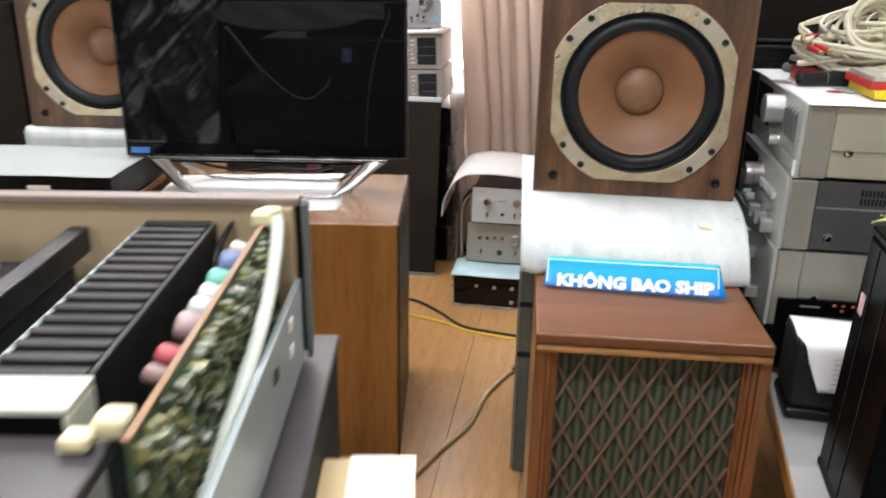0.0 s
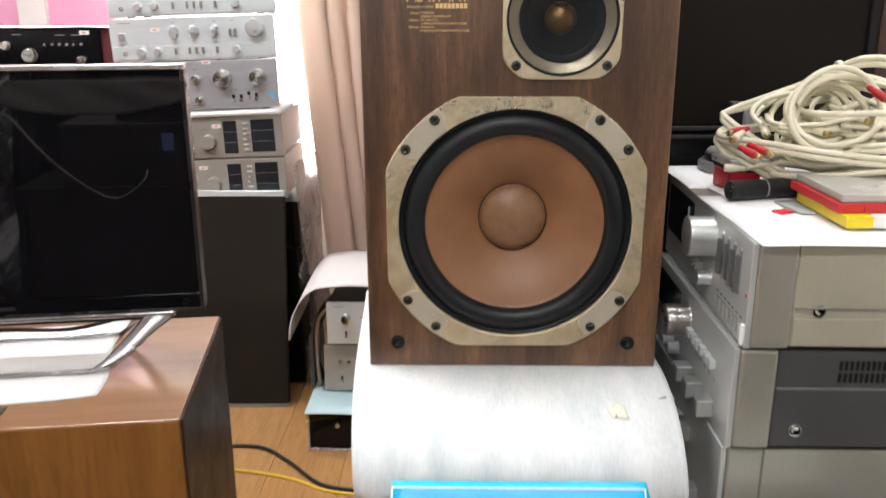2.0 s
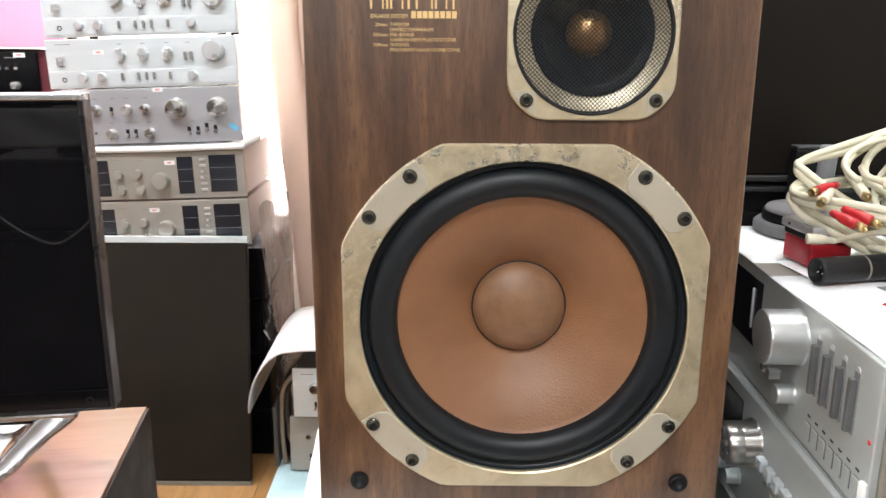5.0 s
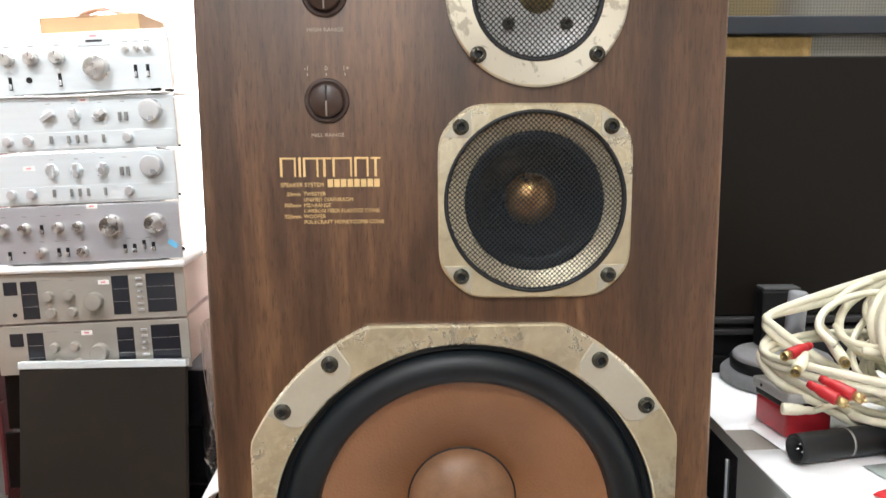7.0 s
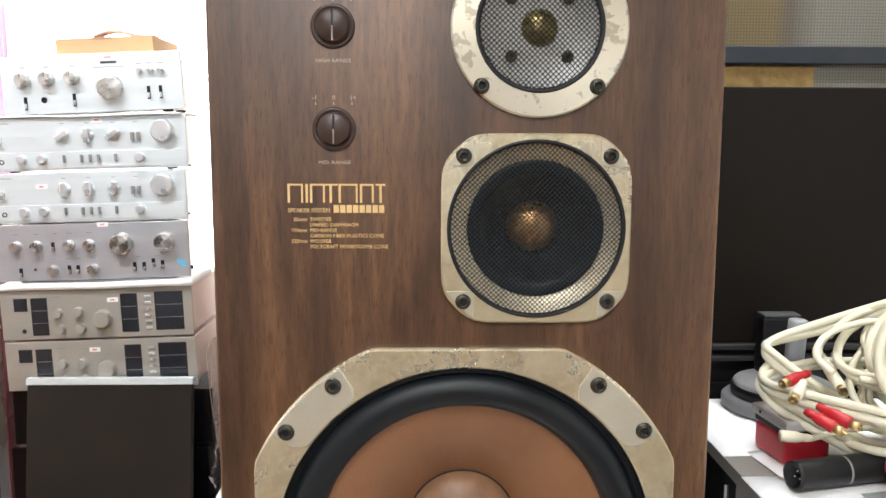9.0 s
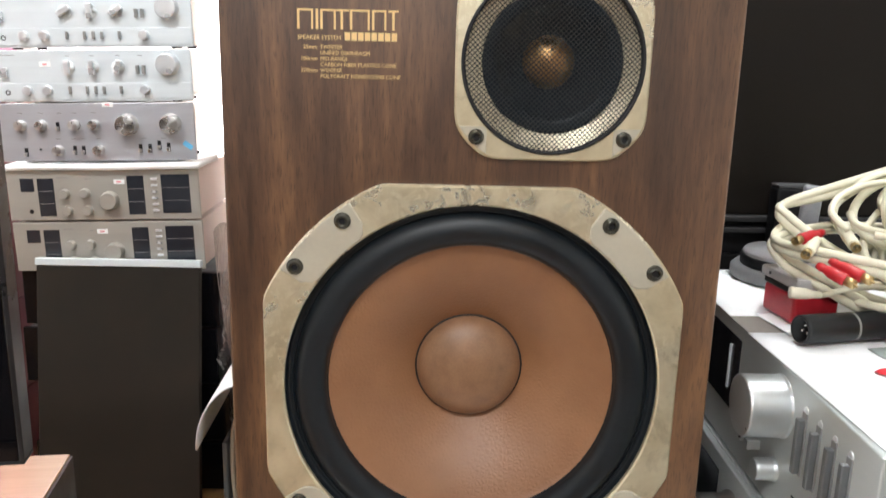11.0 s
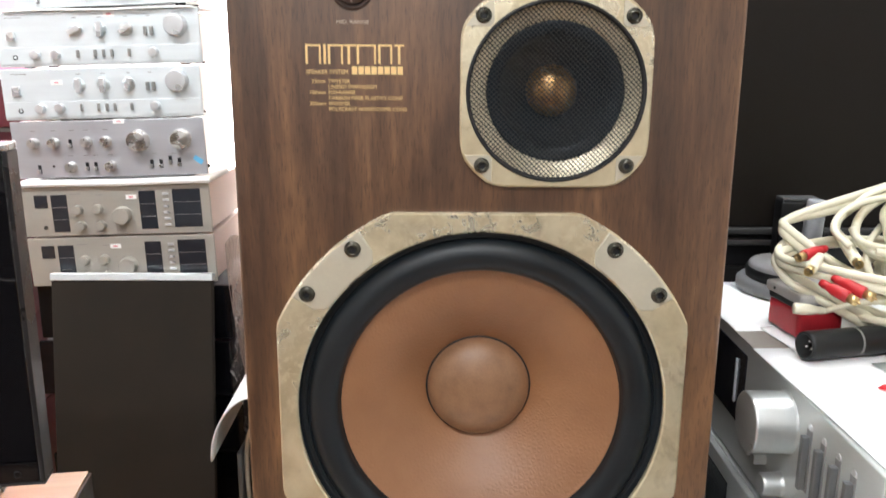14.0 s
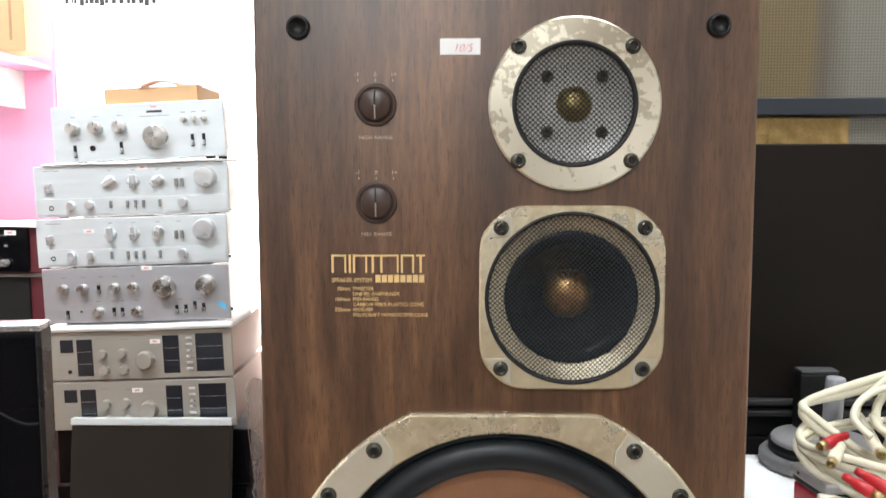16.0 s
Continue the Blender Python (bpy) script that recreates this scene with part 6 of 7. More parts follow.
for x in (-0.012, 0.952):
    part("post", box_bm(x, x + 0.012, 0.012, 0.03, 0, 2.02, 0.002), black_plastic, fold)

foil_rng = random.Random(3)
creases = [(foil_rng.uniform(30, 160), foil_rng.uniform(-120, 120), foil_rng.uniform(0, 6)) for _ in range(7)]


def foil_at(u, v):
    x, z = 0.33 + 0.185 * u, 1.25 + 0.085 * v
    d = sum(0.0009 * (1 - abs(math.sin(a * x + b * z + c))) for a, b, c in creases)
    return (x, 0.0112 - d * 0.9, z)


part("gold_patch", sheet_bm(foil_at, 60, 24, 0.0004), mat("gold_foil", (0.30, 0.20, 0.075), 0.36, 0.6, 0.3, 50, 0.3), fold, "crumpled gold film under the rail")

# small black speaker with a sheet of paper, and the tall black box
sp2 = thing("small_speaker", pose(0.268, 1.292, 0.3885, 0, 0, -4), "small dark grey desktop speaker under a sheet of paper", "loudspeaker")
part("body", box_bm(0, 0.16, 0, 0.115, 0.022, 0.150, 0.012, 3), mat("charcoal_plastic", (0.016, 0.016, 0.017), 0.45, spec=0.3), sp2)
part("base", box_bm(-0.002, 0.162, -0.003, 0.118, 0, 0.0215, 0.008, 3), black_plastic, sp2)


def note_at(u, v):
    # lies on the speaker, rolls over its front edge and hangs down
    s = v * 0.235
    if s < 0.09:
        y, z = 0.10 - s, 0.1515 + 0.004 * math.sin(s * 34)
    else:
        k = (s - 0.09) / 0.145
        a = min(1.0, k * 2.2) * math.pi / 2
        y = 0.010 - 0.022 * math.sin(a) - 0.004 * k
        z = 0.153 - 0.018 * (1 - math.cos(a)) - 0.10 * max(0.0, k - 0.30)
    slide = max(0.0, s - 0.09) / 0.145
    return (0.001 + 0.040 * slide + (0.155 - 0.030 * slide) * u, y + 0.003 * math.sin(7 * u) * slide, z)


note = solo("printed_sheet", sheet_bm(note_at, 24, 24, 0.0006), paper, pose(0.268, 1.292, 0.3885, 0, 0, -4), "curled white printed sheet over the small speaker", "paper")
for i in range(7):
    part("print_line", moved(bar(0.058, 0.140 - 0.018 * (i % 3), -0.0004, 0.0004), pose(0, -0.0155 - 0.0002 * i, 0.128 - 0.009 * i)), grey_ink, note)
tall = thing("black_cabinet", pose(0.290, 1.165, 0.388, 0, 0, -4), "tall glossy black box standing on the desk", "box")
piano_black = mat("piano_black", (0.0025, 0.0025, 0.003), 0.16, spec=0.035, var=0.2, bump=0.0, rvar=0.03)


def leaning(bm):
    for v in bm.verts:
        v.co.x += 0.03 * v.co.z
    return bm


part("body", leaning(box_bm(0, 0.26, -0.21, 0, 0.012, 0.383, 0.006, 3)), piano_black, tall)
part("top_cap", leaning(box_bm(-0.001, 0.261, -0.211, 0.001, 0.3835, 0.395, 0.003, 3)), piano_black, tall)
part("base", leaning(box_bm(-0.001, 0.261, -0.211, 0.001, 0, 0.0115, 0.002)), black_matt, tall)
for y in (-0.052, -0.118):
    part("seam", leaning(box_bm(-0.0012, 0.0, y - 0.002, y, 0.02, 0.375)), black_matt, tall)
part("label", leaning(box_bm(-0.0011, 0.0, -0.040, -0.020, 0.27, 0.30)), mat("pink_label", (0.62, 0.42, 0.42), 0.6), tall, "small pinkish paper label")
leaf_mat = mat("dry_leaf", (0.52, 0.55, 0.22), 0.6, var=0.15, scale=40)
lf = thing("dry_leaf", pose(0.326, 1.15, 0.784), "pale yellow-green dry leaf tip on the black box", "leaf")


def leaf_at(turn, n):
    def at(u, v):
        w = 0.009 * math.sin(math.pi * min(1, u + 0.08)) * (v - 0.5) * 2
        x, y = -0.05 * u, w
        c, s = math.cos(turn), math.sin(turn)
        return (0.02 + c * x - s * y, s * x + c * y, 0.004 + 0.022 * u - 0.02 * u * u * n + 0.004 * abs(v - 0.5))
    return at


for t_, n_ in ((0.25, 0.3), (-0.2, 1.2), (2.6, 1.6)):
    part("leaf_blade", sheet_bm(leaf_at(t_, n_), 10, 4, 0.0005), leaf_mat, lf)

# ---- things round the television ----
# cloth under the television
cloth_white = mat("white_cloth", (0.68, 0.67, 0.66), 0.85, var=0.05, scale=10, bump=0.3, fine=300)


def cloth_at(u, v):
    x, y = -0.278 + 0.42 * u - 0.03 * v + 0.006 * math.sin(8 * v), 0.048 + 0.045 * u + 0.325 * v + 0.004 * math.sin(13 * u) * (1 - v)
    return (x, y, CAB_H + 0.0012 + 0.0012 * (1 + math.sin(17 * u + 4 * v)) * (1 + math.sin(9 * v)) * 0.5)


solo("cloth", sheet_bm(cloth_at, 40, 20, 0.0008), cloth_white, CAB, "white cloth spread under the television", "cloth")

# second cabinet with a black player
cab2 = thing("wooden_cabinet", pose(-1.375, 1.525, 0, 0, 0, 7.5), "reddish wooden loudspeaker cabinet with a framed front", "cabinet")
C2 = 0.59
part("body", box_bm(-0.25, 0.262, 0.012, 0.345, 0, C2 - 0.0185, 0.003), mahogany_up, cab2)
part("top_board", box_bm(-0.255, 0.268, 0, 0.35, C2 - 0.018, C2, 0.003), teak_top_glare, cab2)
part("front_frame", box_bm(-0.23, 0.24, 0.004, 0.0118, 0.06, C2 - 0.05, 0.003), mahogany, cab2)
part("grille_cloth", box_bm(-0.2, 0.21, 0.001, 0.0038, 0.09, C2 - 0.08, 0.001), grille_cloth, cab2)
player = thing("disc_player", pose(-1.275, 1.555, C2, 0, 0, 7), "black disc player with a paper sheet on top", "player")
part("case", box_bm(-0.24, 0.165, 0.006, 0.30, 0.008, 0.075, 0.002), black_plastic, player)
part("front_panel", box_bm(-0.242, 0.167, 0, 0.0058, 0.006, 0.076, 0.001), black_gloss, player)
part("badge", bar(-0.02, 0.03, 0.045, 0.055, 0, 0.0005), sticker_white, player)
for i in range(4):
    button(player, 0.08 + 0.02 * i, 0.03, 0.012, 0.008, 0.003, black_plastic)
for sx in (-0.2, 0.13):
    for y in (0.04, 0.25):
        part("foot", moved(cyl_bm(0.012, 0.009, 14), pose(sx, y, 0)), black_plastic, player)
solo("paper_sheet", sheet_bm(lambda u, v: (-0.245 + 0.415 * u, -0.004 + 0.29 * v, 0.0768 + 0.0015 * math.sin(7 * u + 3 * v) ** 2), 16, 10, 0.0006), mat("grey_white_sheet", (0.46, 0.49, 0.48), 0.5, var=0.1, scale=9), pose(-1.275, 1.555, C2, 0, 0, 7), "grey-white translucent sheet lying on the black player", "paper")

# the twin of the large loudspeaker, standing on a foam wrapped box
twin_box = thing("foam_wrapped_box", pose(-1.315, 1.925, 0, 0, 0, 6), "tall box wrapped in white foam", "box")
part("box_body", box_bm(-0.2, 0.2, 0.01, 0.34, 0, 0.689, 0.004), card_board, twin_box)
part("foam", sheet_bm(lambda u, v: (-0.215 + 0.43 * u, (0.34 - 0.345 * min(1.0, v / 0.85)), (0.6905 if v < 0.85 else 0.6905 - 0.5 * (v - 0.85)) + 0.001 * math.sin(20 * u)), 20, 30, 0.006), foam_mat, twin_box)
big_speaker(pose(-1.315, 1.925, 0.698, 0, 0, 6), "walnut three-way loudspeaker behind the television, twin of the other", False)

dk = thing("black_loudspeaker", pose(-1.77, 1.99, 0, 0, 0, 6), "tall black loudspeaker cabinet beside the walnut one", "loudspeaker")
part("cabinet", box_bm(-0.19, 0.19, 0.006, 0.30, 0, 1.02, 0.004), black_matt, dk)
part("grille", box_bm(-0.18, 0.18, -0.008, 0.0058, 0.05, 1.0, 0.005), grille_cloth, dk, "dark cloth grille")

# dark amplifier on a stack behind the television
MAROON = mat("maroon_case", (0.11, 0.018, 0.025), 0.5, var=0.15)
ba = thing("amplifier", pose(-1.385, 3.02, 0.996, 0, 0, -1), "black amplifier with chrome knobs in a maroon case", "amplifier")
part("front_panel", box_bm(-0.25, 0.25, 0, 0.01, 0.004, 0.115, 0.002), black_gloss, ba)
part("case", box_bm(-0.247, 0.30, 0.0102, 0.32, 0, 0.117, 0.003), MAROON, ba, "maroon case")
for x, z, r in ((-0.2, 0.07, 0.012), (-0.145, 0.07, 0.012), (-0.09, 0.07, 0.012), (-0.035, 0.068, 0.012), (0.035, 0.04, 0.02), (0.19, 0.028, 0.01)):
    knob(ba, x, z, r, 0.018, bright_knob)
for i in range(6):
    lever(ba, 0.085 + 0.022 * i, 0.075, 0.007, 0.016, 0.01, bright_knob)
print_row(ba, [(0.0, 0.1), (-0.1, 0.1), (0.13, 0.098), (0.18, 0.098)], 0.03, 0.002)
price_tag(ba, 0.205, 0.105, 0.03, 0.012)
solo("paper_sheet", sheet_bm(lambda u, v: (-0.255 + 0.56 * u, -0.008 + 0.31 * v, 0.1195 + 0.002 * math.sin(6 * u) ** 2), 16, 8, 0.0006), paper, pose(-1.385, 3.02, 0.996, 0, 0, -1), "white paper sheet on the maroon amplifier", "paper")
for i, (z0, h) in enumerate(((0.0, 0.25), (0.2505, 0.25), (0.501, 0.25), (0.7515, 0.243))):
    u = thing("dark_cabinet", pose(-1.40, 3.04, z0), "dark maroon wooden hi-fi cabinet in a stack", "cabinet", "maroon cabinets")
    part("case", box_bm(-0.27, 0.285, 0.01, 0.33, 0, h - 0.001, 0.003), MAROON, u)
    part("front_panel", box_bm(-0.25, 0.25, 0.0, 0.0098, 0.012, h - 0.012, 0.002), black_matt, u)
    part("pale_edge", box_bm(-0.268, 0.283, 0.004, 0.0098, h - 0.0115, h - 0.002, 0.001), steel_grey, u)

# ---- silver units on the floor under a bent sheet ----
blk = thing("hifi_unit", pose(-0.303, 2.545, 0.0), "black fronted hi-fi unit in a silver frame on the floor", "hi-fi unit")
part("frame", box_bm(-0.185, 0.185, 0.004, 0.30, 0, 0.118, 0.002), steel_grey, blk)
part("front_panel", box_bm(-0.178, 0.178, 0, 0.0038, 0.008, 0.112, 0.001), black_gloss, blk)
for sx in (-1, 1):
    x0, x1 = sorted((sx * 0.1785, sx * 0.186))
    part("frame_edge", box_bm(x0, x1, -0.002, 0.0038, 0.001, 0.118, 0.001), bezel, blk)
part("frame_edge", box_bm(-0.178, 0.178, -0.002, 0.0038, 0.001, 0.0078, 0.001), bezel, blk)
for x, z in ((-0.1, 0.082), (-0.04, 0.08), (0.02, 0.08), (0.02, 0.03)):
    knob(blk, x, z, 0.007, 0.012, chrome)
solo("sheet", sheet_bm(lambda u, v: (-0.188 + 0.376 * u, -0.012 + 0.31 * v, 0.1192 + 0.001 * math.sin(12 * u)), 12, 6, 0.003), mat("pale_blue_sheet", (0.45, 0.62, 0.66), 0.5), pose(-0.303, 2.545, 0), "pale blue foam sheet on the black unit", "sheet")
p2 = amp_body("amplifier", pose(-0.285, 2.66, 0.1232) @ pose(0, 0, 0, -6, 0, 0), 0.34, 0.138, 0.26, champagne, black_plastic, "champagne silver amplifier tilted back on the floor stack", "floor stack")
for i in range(4):
    knob(p2, -0.125 + 0.026 * i, 0.088, 0.006, 0.006, chrome)
knob(p2, 0.0, 0.085, 0.017, 0.018, bright_knob)
for x in (-0.12, 0.0, 0.03):
    lever(p2, x, 0.035, 0.006, 0.02, 0.010, bright_knob)
knob(p2, -0.055, 0.037, 0.009, 0.008, dark_ink)
p1 = amp_body("amplifier", pose(-0.275, 2.655, 0.267), 0.33, 0.126, 0.26, silver_pale, black_plastic, "pale silver amplifier with small knobs under a bent sheet", "floor stack")
for x in (-0.112, -0.012, 0.08):
    knob(p1, x, 0.08, 0.0120, 0.018, chrome)
for x in (-0.112, -0.018, 0.004):
    lever(p1, x, 0.032, 0.006, 0.02, 0.012, bright_knob)
jack(p1, -0.06, 0.035, 0.006)
print_row(p1, [(-0.13, 0.112), (-0.06, 0.082)], 0.03, 0.002)
pale_sheet = mat("grey_foam", (0.62, 0.60, 0.59), 0.6, var=0.05, scale=8, bump=0.2, fine=160)


def bent_at(u, v):
    # rises over the units, then curls down on one side
    s = u * 0.56
    if s < 0.34:
        x, z = 0.16 - s, 0.40 + 0.045 * math.sin(math.pi * s / 0.5)
    else:
        k = (s - 0.34) / 0.22
        x, z = -0.18 - 0.085 * math.sin(k * math.pi / 2), 0.438 - 0.15 * k ** 1.5
    return (-0.275 + x, 2.635 + 0.30 * v, z + 0.01 * v)


solo("bent_sheet", sheet_bm(bent_at, 36, 8, 0.004), pale_sheet, pose(0, 0, 0), "pale grey foam sheet bent over the floor stack", "foam sheet")
part_rack = thing("dark_bundle", pose(-0.475, 2.70, 0.1228), "dark bundle of leads beside the floor stack", "cable")
for i in range(7):
    part("lead", tube_bm([(0.012 * math.sin(i), 0.02 * i, 0.0), (-0.015 + 0.01 * math.cos(2 * i), 0.02 * i, 0.10), (0.01 * math.sin(3 * i), 0.01 + 0.015 * i, 0.19), (0.03, 0.02 * i, 0.235)], 0.006, 8, False, 5), black_plastic if i % 3 else mat("tan_lead", (0.35, 0.27, 0.2), 0.5), part_rack)
part("board", box_bm(-0.022, -0.012, -0.02, 0.16, 0, 0.16, 0.002), side_grey, part_rack)

# cables on the floor
solo("floor_cable", tube_bm([(-0.78, 2.55, 0.0052), (-0.63, 2.555, 0.0052), (-0.53, 2.48, 0.0052), (-0.43, 2.375, 0.0052), (-0.33, 2.345, 0.0052), (-0.20, 2.325, 0.0052)], 0.005, 8, False, 6), black_plastic, pose(0, 0, 0), "black power cable across the wooden floor", "cable")
solo("floor_cable", tube_bm([(-0.75, 2.45, 0.0042), (-0.60, 2.425, 0.0042), (-0.49, 2.39, 0.0042), (-0.41, 2.345, 0.0042), (-0.30, 2.322, 0.0042), (-0.20, 2.30, 0.0042)], 0.004, 8, False, 6), mat("yellow_cable", (0.72, 0.48, 0.04), 0.45), pose(0, 0, 0), "yellow cable across the wooden floor", "cable")
solo("floor_strap", tube_bm([(-0.20, 2.20, 0.0062), (-0.245, 2.10, 0.0062), (-0.305, 1.95, 0.0062), (-0.332, 1.79, 0.0062), (-0.385, 1.665, 0.0062), (-0.45, 1.50, 0.0062)], 0.006, 6, False, 5), mat("tan_strap", (0.50, 0.38, 0.22), 0.6), pose(0, 0, 0), "tan cord lying on the wooden floor", "cord")

# curtain
curtain_mat, nt5, bs5 = base("beige_curtain")
v5 = coords(nt5, (1, 1, 1))
c5 = ramp(nt5, [(0.3, (0.62, 0.49, 0.41)), (0.7, (0.74, 0.61, 0.52))])
nt5.links.new(noise_node(nt5, coords(nt5, (9, 9, 0.5)), 1.0, 4), c5.inputs["Fac"])
nt5.links.new(c5.outputs["Color"], bs5.inputs["Base Color"])
bs5.inputs["Roughness"].default_value = 0.8
bs5.inputs["Sheen Weight"].default_value = 0.2
bump_to(nt5, bs5, noise_node(nt5, v5, 700, 2), 0.25)
# thin cloth: some of the daylight behind it comes through
thin = nt5.nodes.new("ShaderNodeBsdfTranslucent")
thin.inputs["Color"].default_value = (0.74, 0.60, 0.52, 1)
both = nt5.nodes.new("ShaderNodeMixShader")
both.inputs[0].default_value = 0.22
nt5.links.new(bs5.outputs[0], both.inputs[1])
nt5.links.new(thin.outputs[0], both.inputs[2])
nt5.links.new(both.outputs[0], nt5.nodes["Material Output"].inputs["Surface"])


# folds of uneven width: a broad flat one at the window, then narrow ones
fold_rng = random.Random(8)
seams = [-0.612, -0.508, -0.446, -0.398, -0.335]
while seams[-1] < 0.55:
    seams.append(seams[-1] + fold_rng.uniform(0.05, 0.10))
STEPS = 16


def curtain_at(u, v):
    k = min(u * (len(seams) - 1), len(seams) - 1.0001)
    i, f = int(k), k - int(k)
    z = 0.012 + 2.408 * v
    width = seams[i + 1] - seams[i]
    x = seams[i] + width * (f - 0.11 * math.sin(2 * math.pi * f)) + 0.08 * max(0.0, 1.15 - z) + 0.006 * math.sin(2.3 * z + 1.7 * i)
    swell = (1 - abs(2 * f - 1) ** (5.0 if width > 0.09 else 2.6)) * (0.045 + 0.35 * width)
    return (x, 3.345 - swell * (0.85 + 0.15 * math.sin(1.9 * z + i)) + 0.008 * math.sin(1.4 * z + 2 * i), z)


cu = thing("curtain", pose(0, 0, 0), "beige full-length curtain hanging in soft folds", "curtain", kind="")
cloth_bm, layers = bmesh.new(), []
nu, nv = STEPS * (len(seams) - 1), 36
for back in (0.0, 0.002):
    layers.append([[cloth_bm.verts.new(Vector(curtain_at(i / nu, j / nv)) + Vector((0, back, 0))) for j in range(nv + 1)] for i in range(nu + 1)])
for i in range(nu):
    for j in range(nv):
        for k, g in enumerate(layers):
            quad = (g[i][j], g[i + 1][j], g[i + 1][j + 1], g[i][j + 1])
            cloth_bm.faces.new(quad[::-1] if k else quad).smooth = True
front, rear = layers
for i in (0, nu):
    for j in range(nv):
        cloth_bm.faces.new((front[i][j], front[i][j + 1], rear[i][j + 1], rear[i][j]))
for j in (0, nv):
    for i in range(nu):
        cloth_bm.faces.new((front[i][j], front[i + 1][j], rear[i + 1][j], rear[i][j]))
part("fabric", cloth_bm, curtain_mat, cu)
part("rod", moved(cyl_bm(0.012, 3.2, 16), pose(-1.6, 3.40, 2.44, 0, 90, 0)), chrome, cu)
for x in (-1.55, 0.1, 1.55):
    part("bracket", box_bm(x - 0.01, x + 0.01, 3.40, 3.6, 2.432, 2.448, 0.002), chrome, cu)

# paper notice and carton high by the window
notice = thing("notice", pose(-0.955, 3.33, 1.728), "white paper notice with a line of dark lettering", "notice")
part("sheet", box_bm(-0.22, 0.30, 0, 0.004, 0, 0.36), paper, notice)
part("cord", merged(tube_bm([(-0.2, 0.0, 0.36), (-0.2, 0.07, 0.715)], 0.001, 5, False, 0), tube_bm([(0.28, 0.0, 0.36), (0.28, 0.07, 0.715)], 0.001, 5, False, 0)), grey_ink, notice)
note_rng = random.Random(4)
x = -0.205
while x < 0.05:
    w = note_rng.choice((0.006, 0.009, 0.012, 0.004))
    part("writing", bar(x, x + w, 0.009 if note_rng.random() < 0.8 else 0.003, 0.024, 0, 0.0006), dark_ink, notice)
    x += w + note_rng.choice((0.003, 0.004, 0.010))

# shelf with a carton beside the pink wall
sh = thing("wall_shelf", pose(-1.75, 3.6, 1.58), "pink wall shelf near the window", "shelf")
part("board", box_bm(-0.4, 0.41, -0.32, -0.0005, 0, 0.02, 0.002), pink_wall, sh)
for x in (-0.35, 0.3):
    part("bracket", box_bm(x, x + 0.02, -0.25, -0.0005, -0.12, -0.0005, 0.002), white_paint, sh)
ct = thing("cardboard_box", pose(-1.72, 3.30, 1.6005), "brown cardboard box on the wall shelf", "box")
part("box_body", box_bm(-0.3, 0.455, 0, 0.12, 0, 0.3, 0.003), card_board, ct)
for x in (0.33, 0.37, 0.41):
    part("print", bar(x, x + 0.008, 0.03, 0.22, 0, 0.0006), mat("brown_print", (0.3, 0.17, 0.09), 0.7), ct)

# ---- opened amplifier on the bench in front ----
AX, AY, AT, AYAW = -0.330, 0.532, 0.966, 9.6
A = pose(AX, AY, 0, 0, 0, AYAW)
bench = thing("bench", A, "black work bench under the opened amplifier", "bench")
part("top", box_bm(-0.75, -0.01, -0.62, 0.06, 0.60, 0.63, 0.003), black_matt, bench)
for x in (-0.72, -0.06):
    for y in (-0.58, 0.0):
        part("leg", box_bm(x, x + 0.04, y, y + 0.04, 0, 0.5995, 0.003), black_matt, bench)
# added board, unseen directly: keeps the floor out of the screen's reflection
part("back_board", box_bm(-0.72, -0.02, 0.041, 0.053, 0.03, 0.5995, 0.002), black_matt, bench)
mauve = mat("mauve_paint", (0.062, 0.054, 0.060), 0.5, var=0.1)
tan_panel = mat("tan_panel", (0.43, 0.325, 0.205), 0.5, var=0.06)
blue_steel = mat("zinc_steel", (0.40, 0.46, 0.47), 0.4, 0.5, 0.08)
fin_black = mat("anodised_black", (0.008, 0.0075, 0.0085), 0.5, 0.0, 0.2, spec=0.3)
under = thing("black_unit", A, "wide black hi-fi unit under the opened amplifier", "hi-fi unit")
part("case", box_bm(-0.60, 0.022, -0.38, 0.052, 0.6305, 0.822, 0.004), black_matt, under)
part("lid_edge", box_bm(-0.60, 0.024, -0.38, 0.054, 0.8222, 0.828, 0.002), mauve, under)
# added patch that gives the television screen its small blue lit reflection
part("label", box_bm(-0.290, -0.254, 0.0545, 0.0555, 0.742, 0.796), mat("blue_glint_patch", (0.22, 0.32, 0.70), 0.5), under, "added pale blue patch, mirrored as a blue glint")
am = thing("opened_amplifier", A, "opened amplifier chassis showing heat sink and circuit board", "amplifier")
part("floor_plate", box_bm(-0.43, -0.002, -0.305, -0.003, 0.831, 0.834, 0.001), blue_steel, am)
for x in (-0.40, -0.04):
    for y in (-0.28, -0.04):
        part("foot", moved(cyl_bm(0.012, 0.0035, 14), pose(x, y, 0.8278)), black_plastic, am)
part("rear_panel", box_bm(-0.43, 0.0, -0.0028, 0.004, 0.834, AT - 0.008, 0.001), tan_panel, am, "tan inner face of the far panel")
part("rear_lip", box_bm(-0.435, 0.004, -0.005, 0.010, AT - 0.0078, AT - 0.002, 0.001), mat("lip_brown", (0.22, 0.17, 0.14), 0.5), am)
part("corner_strip", box_bm(0.0045, 0.0095, -0.004, 0.009, 0.8345, AT - 0.006, 0.002), mat("corner_paint", (0.10, 0.115, 0.115), 0.5), am, "dark painted outer corner")
part("outer_skin", box_bm(-0.432, 0.004, 0.0104, 0.0125, 0.834, AT - 0.004, 0.0005), black_matt, am)


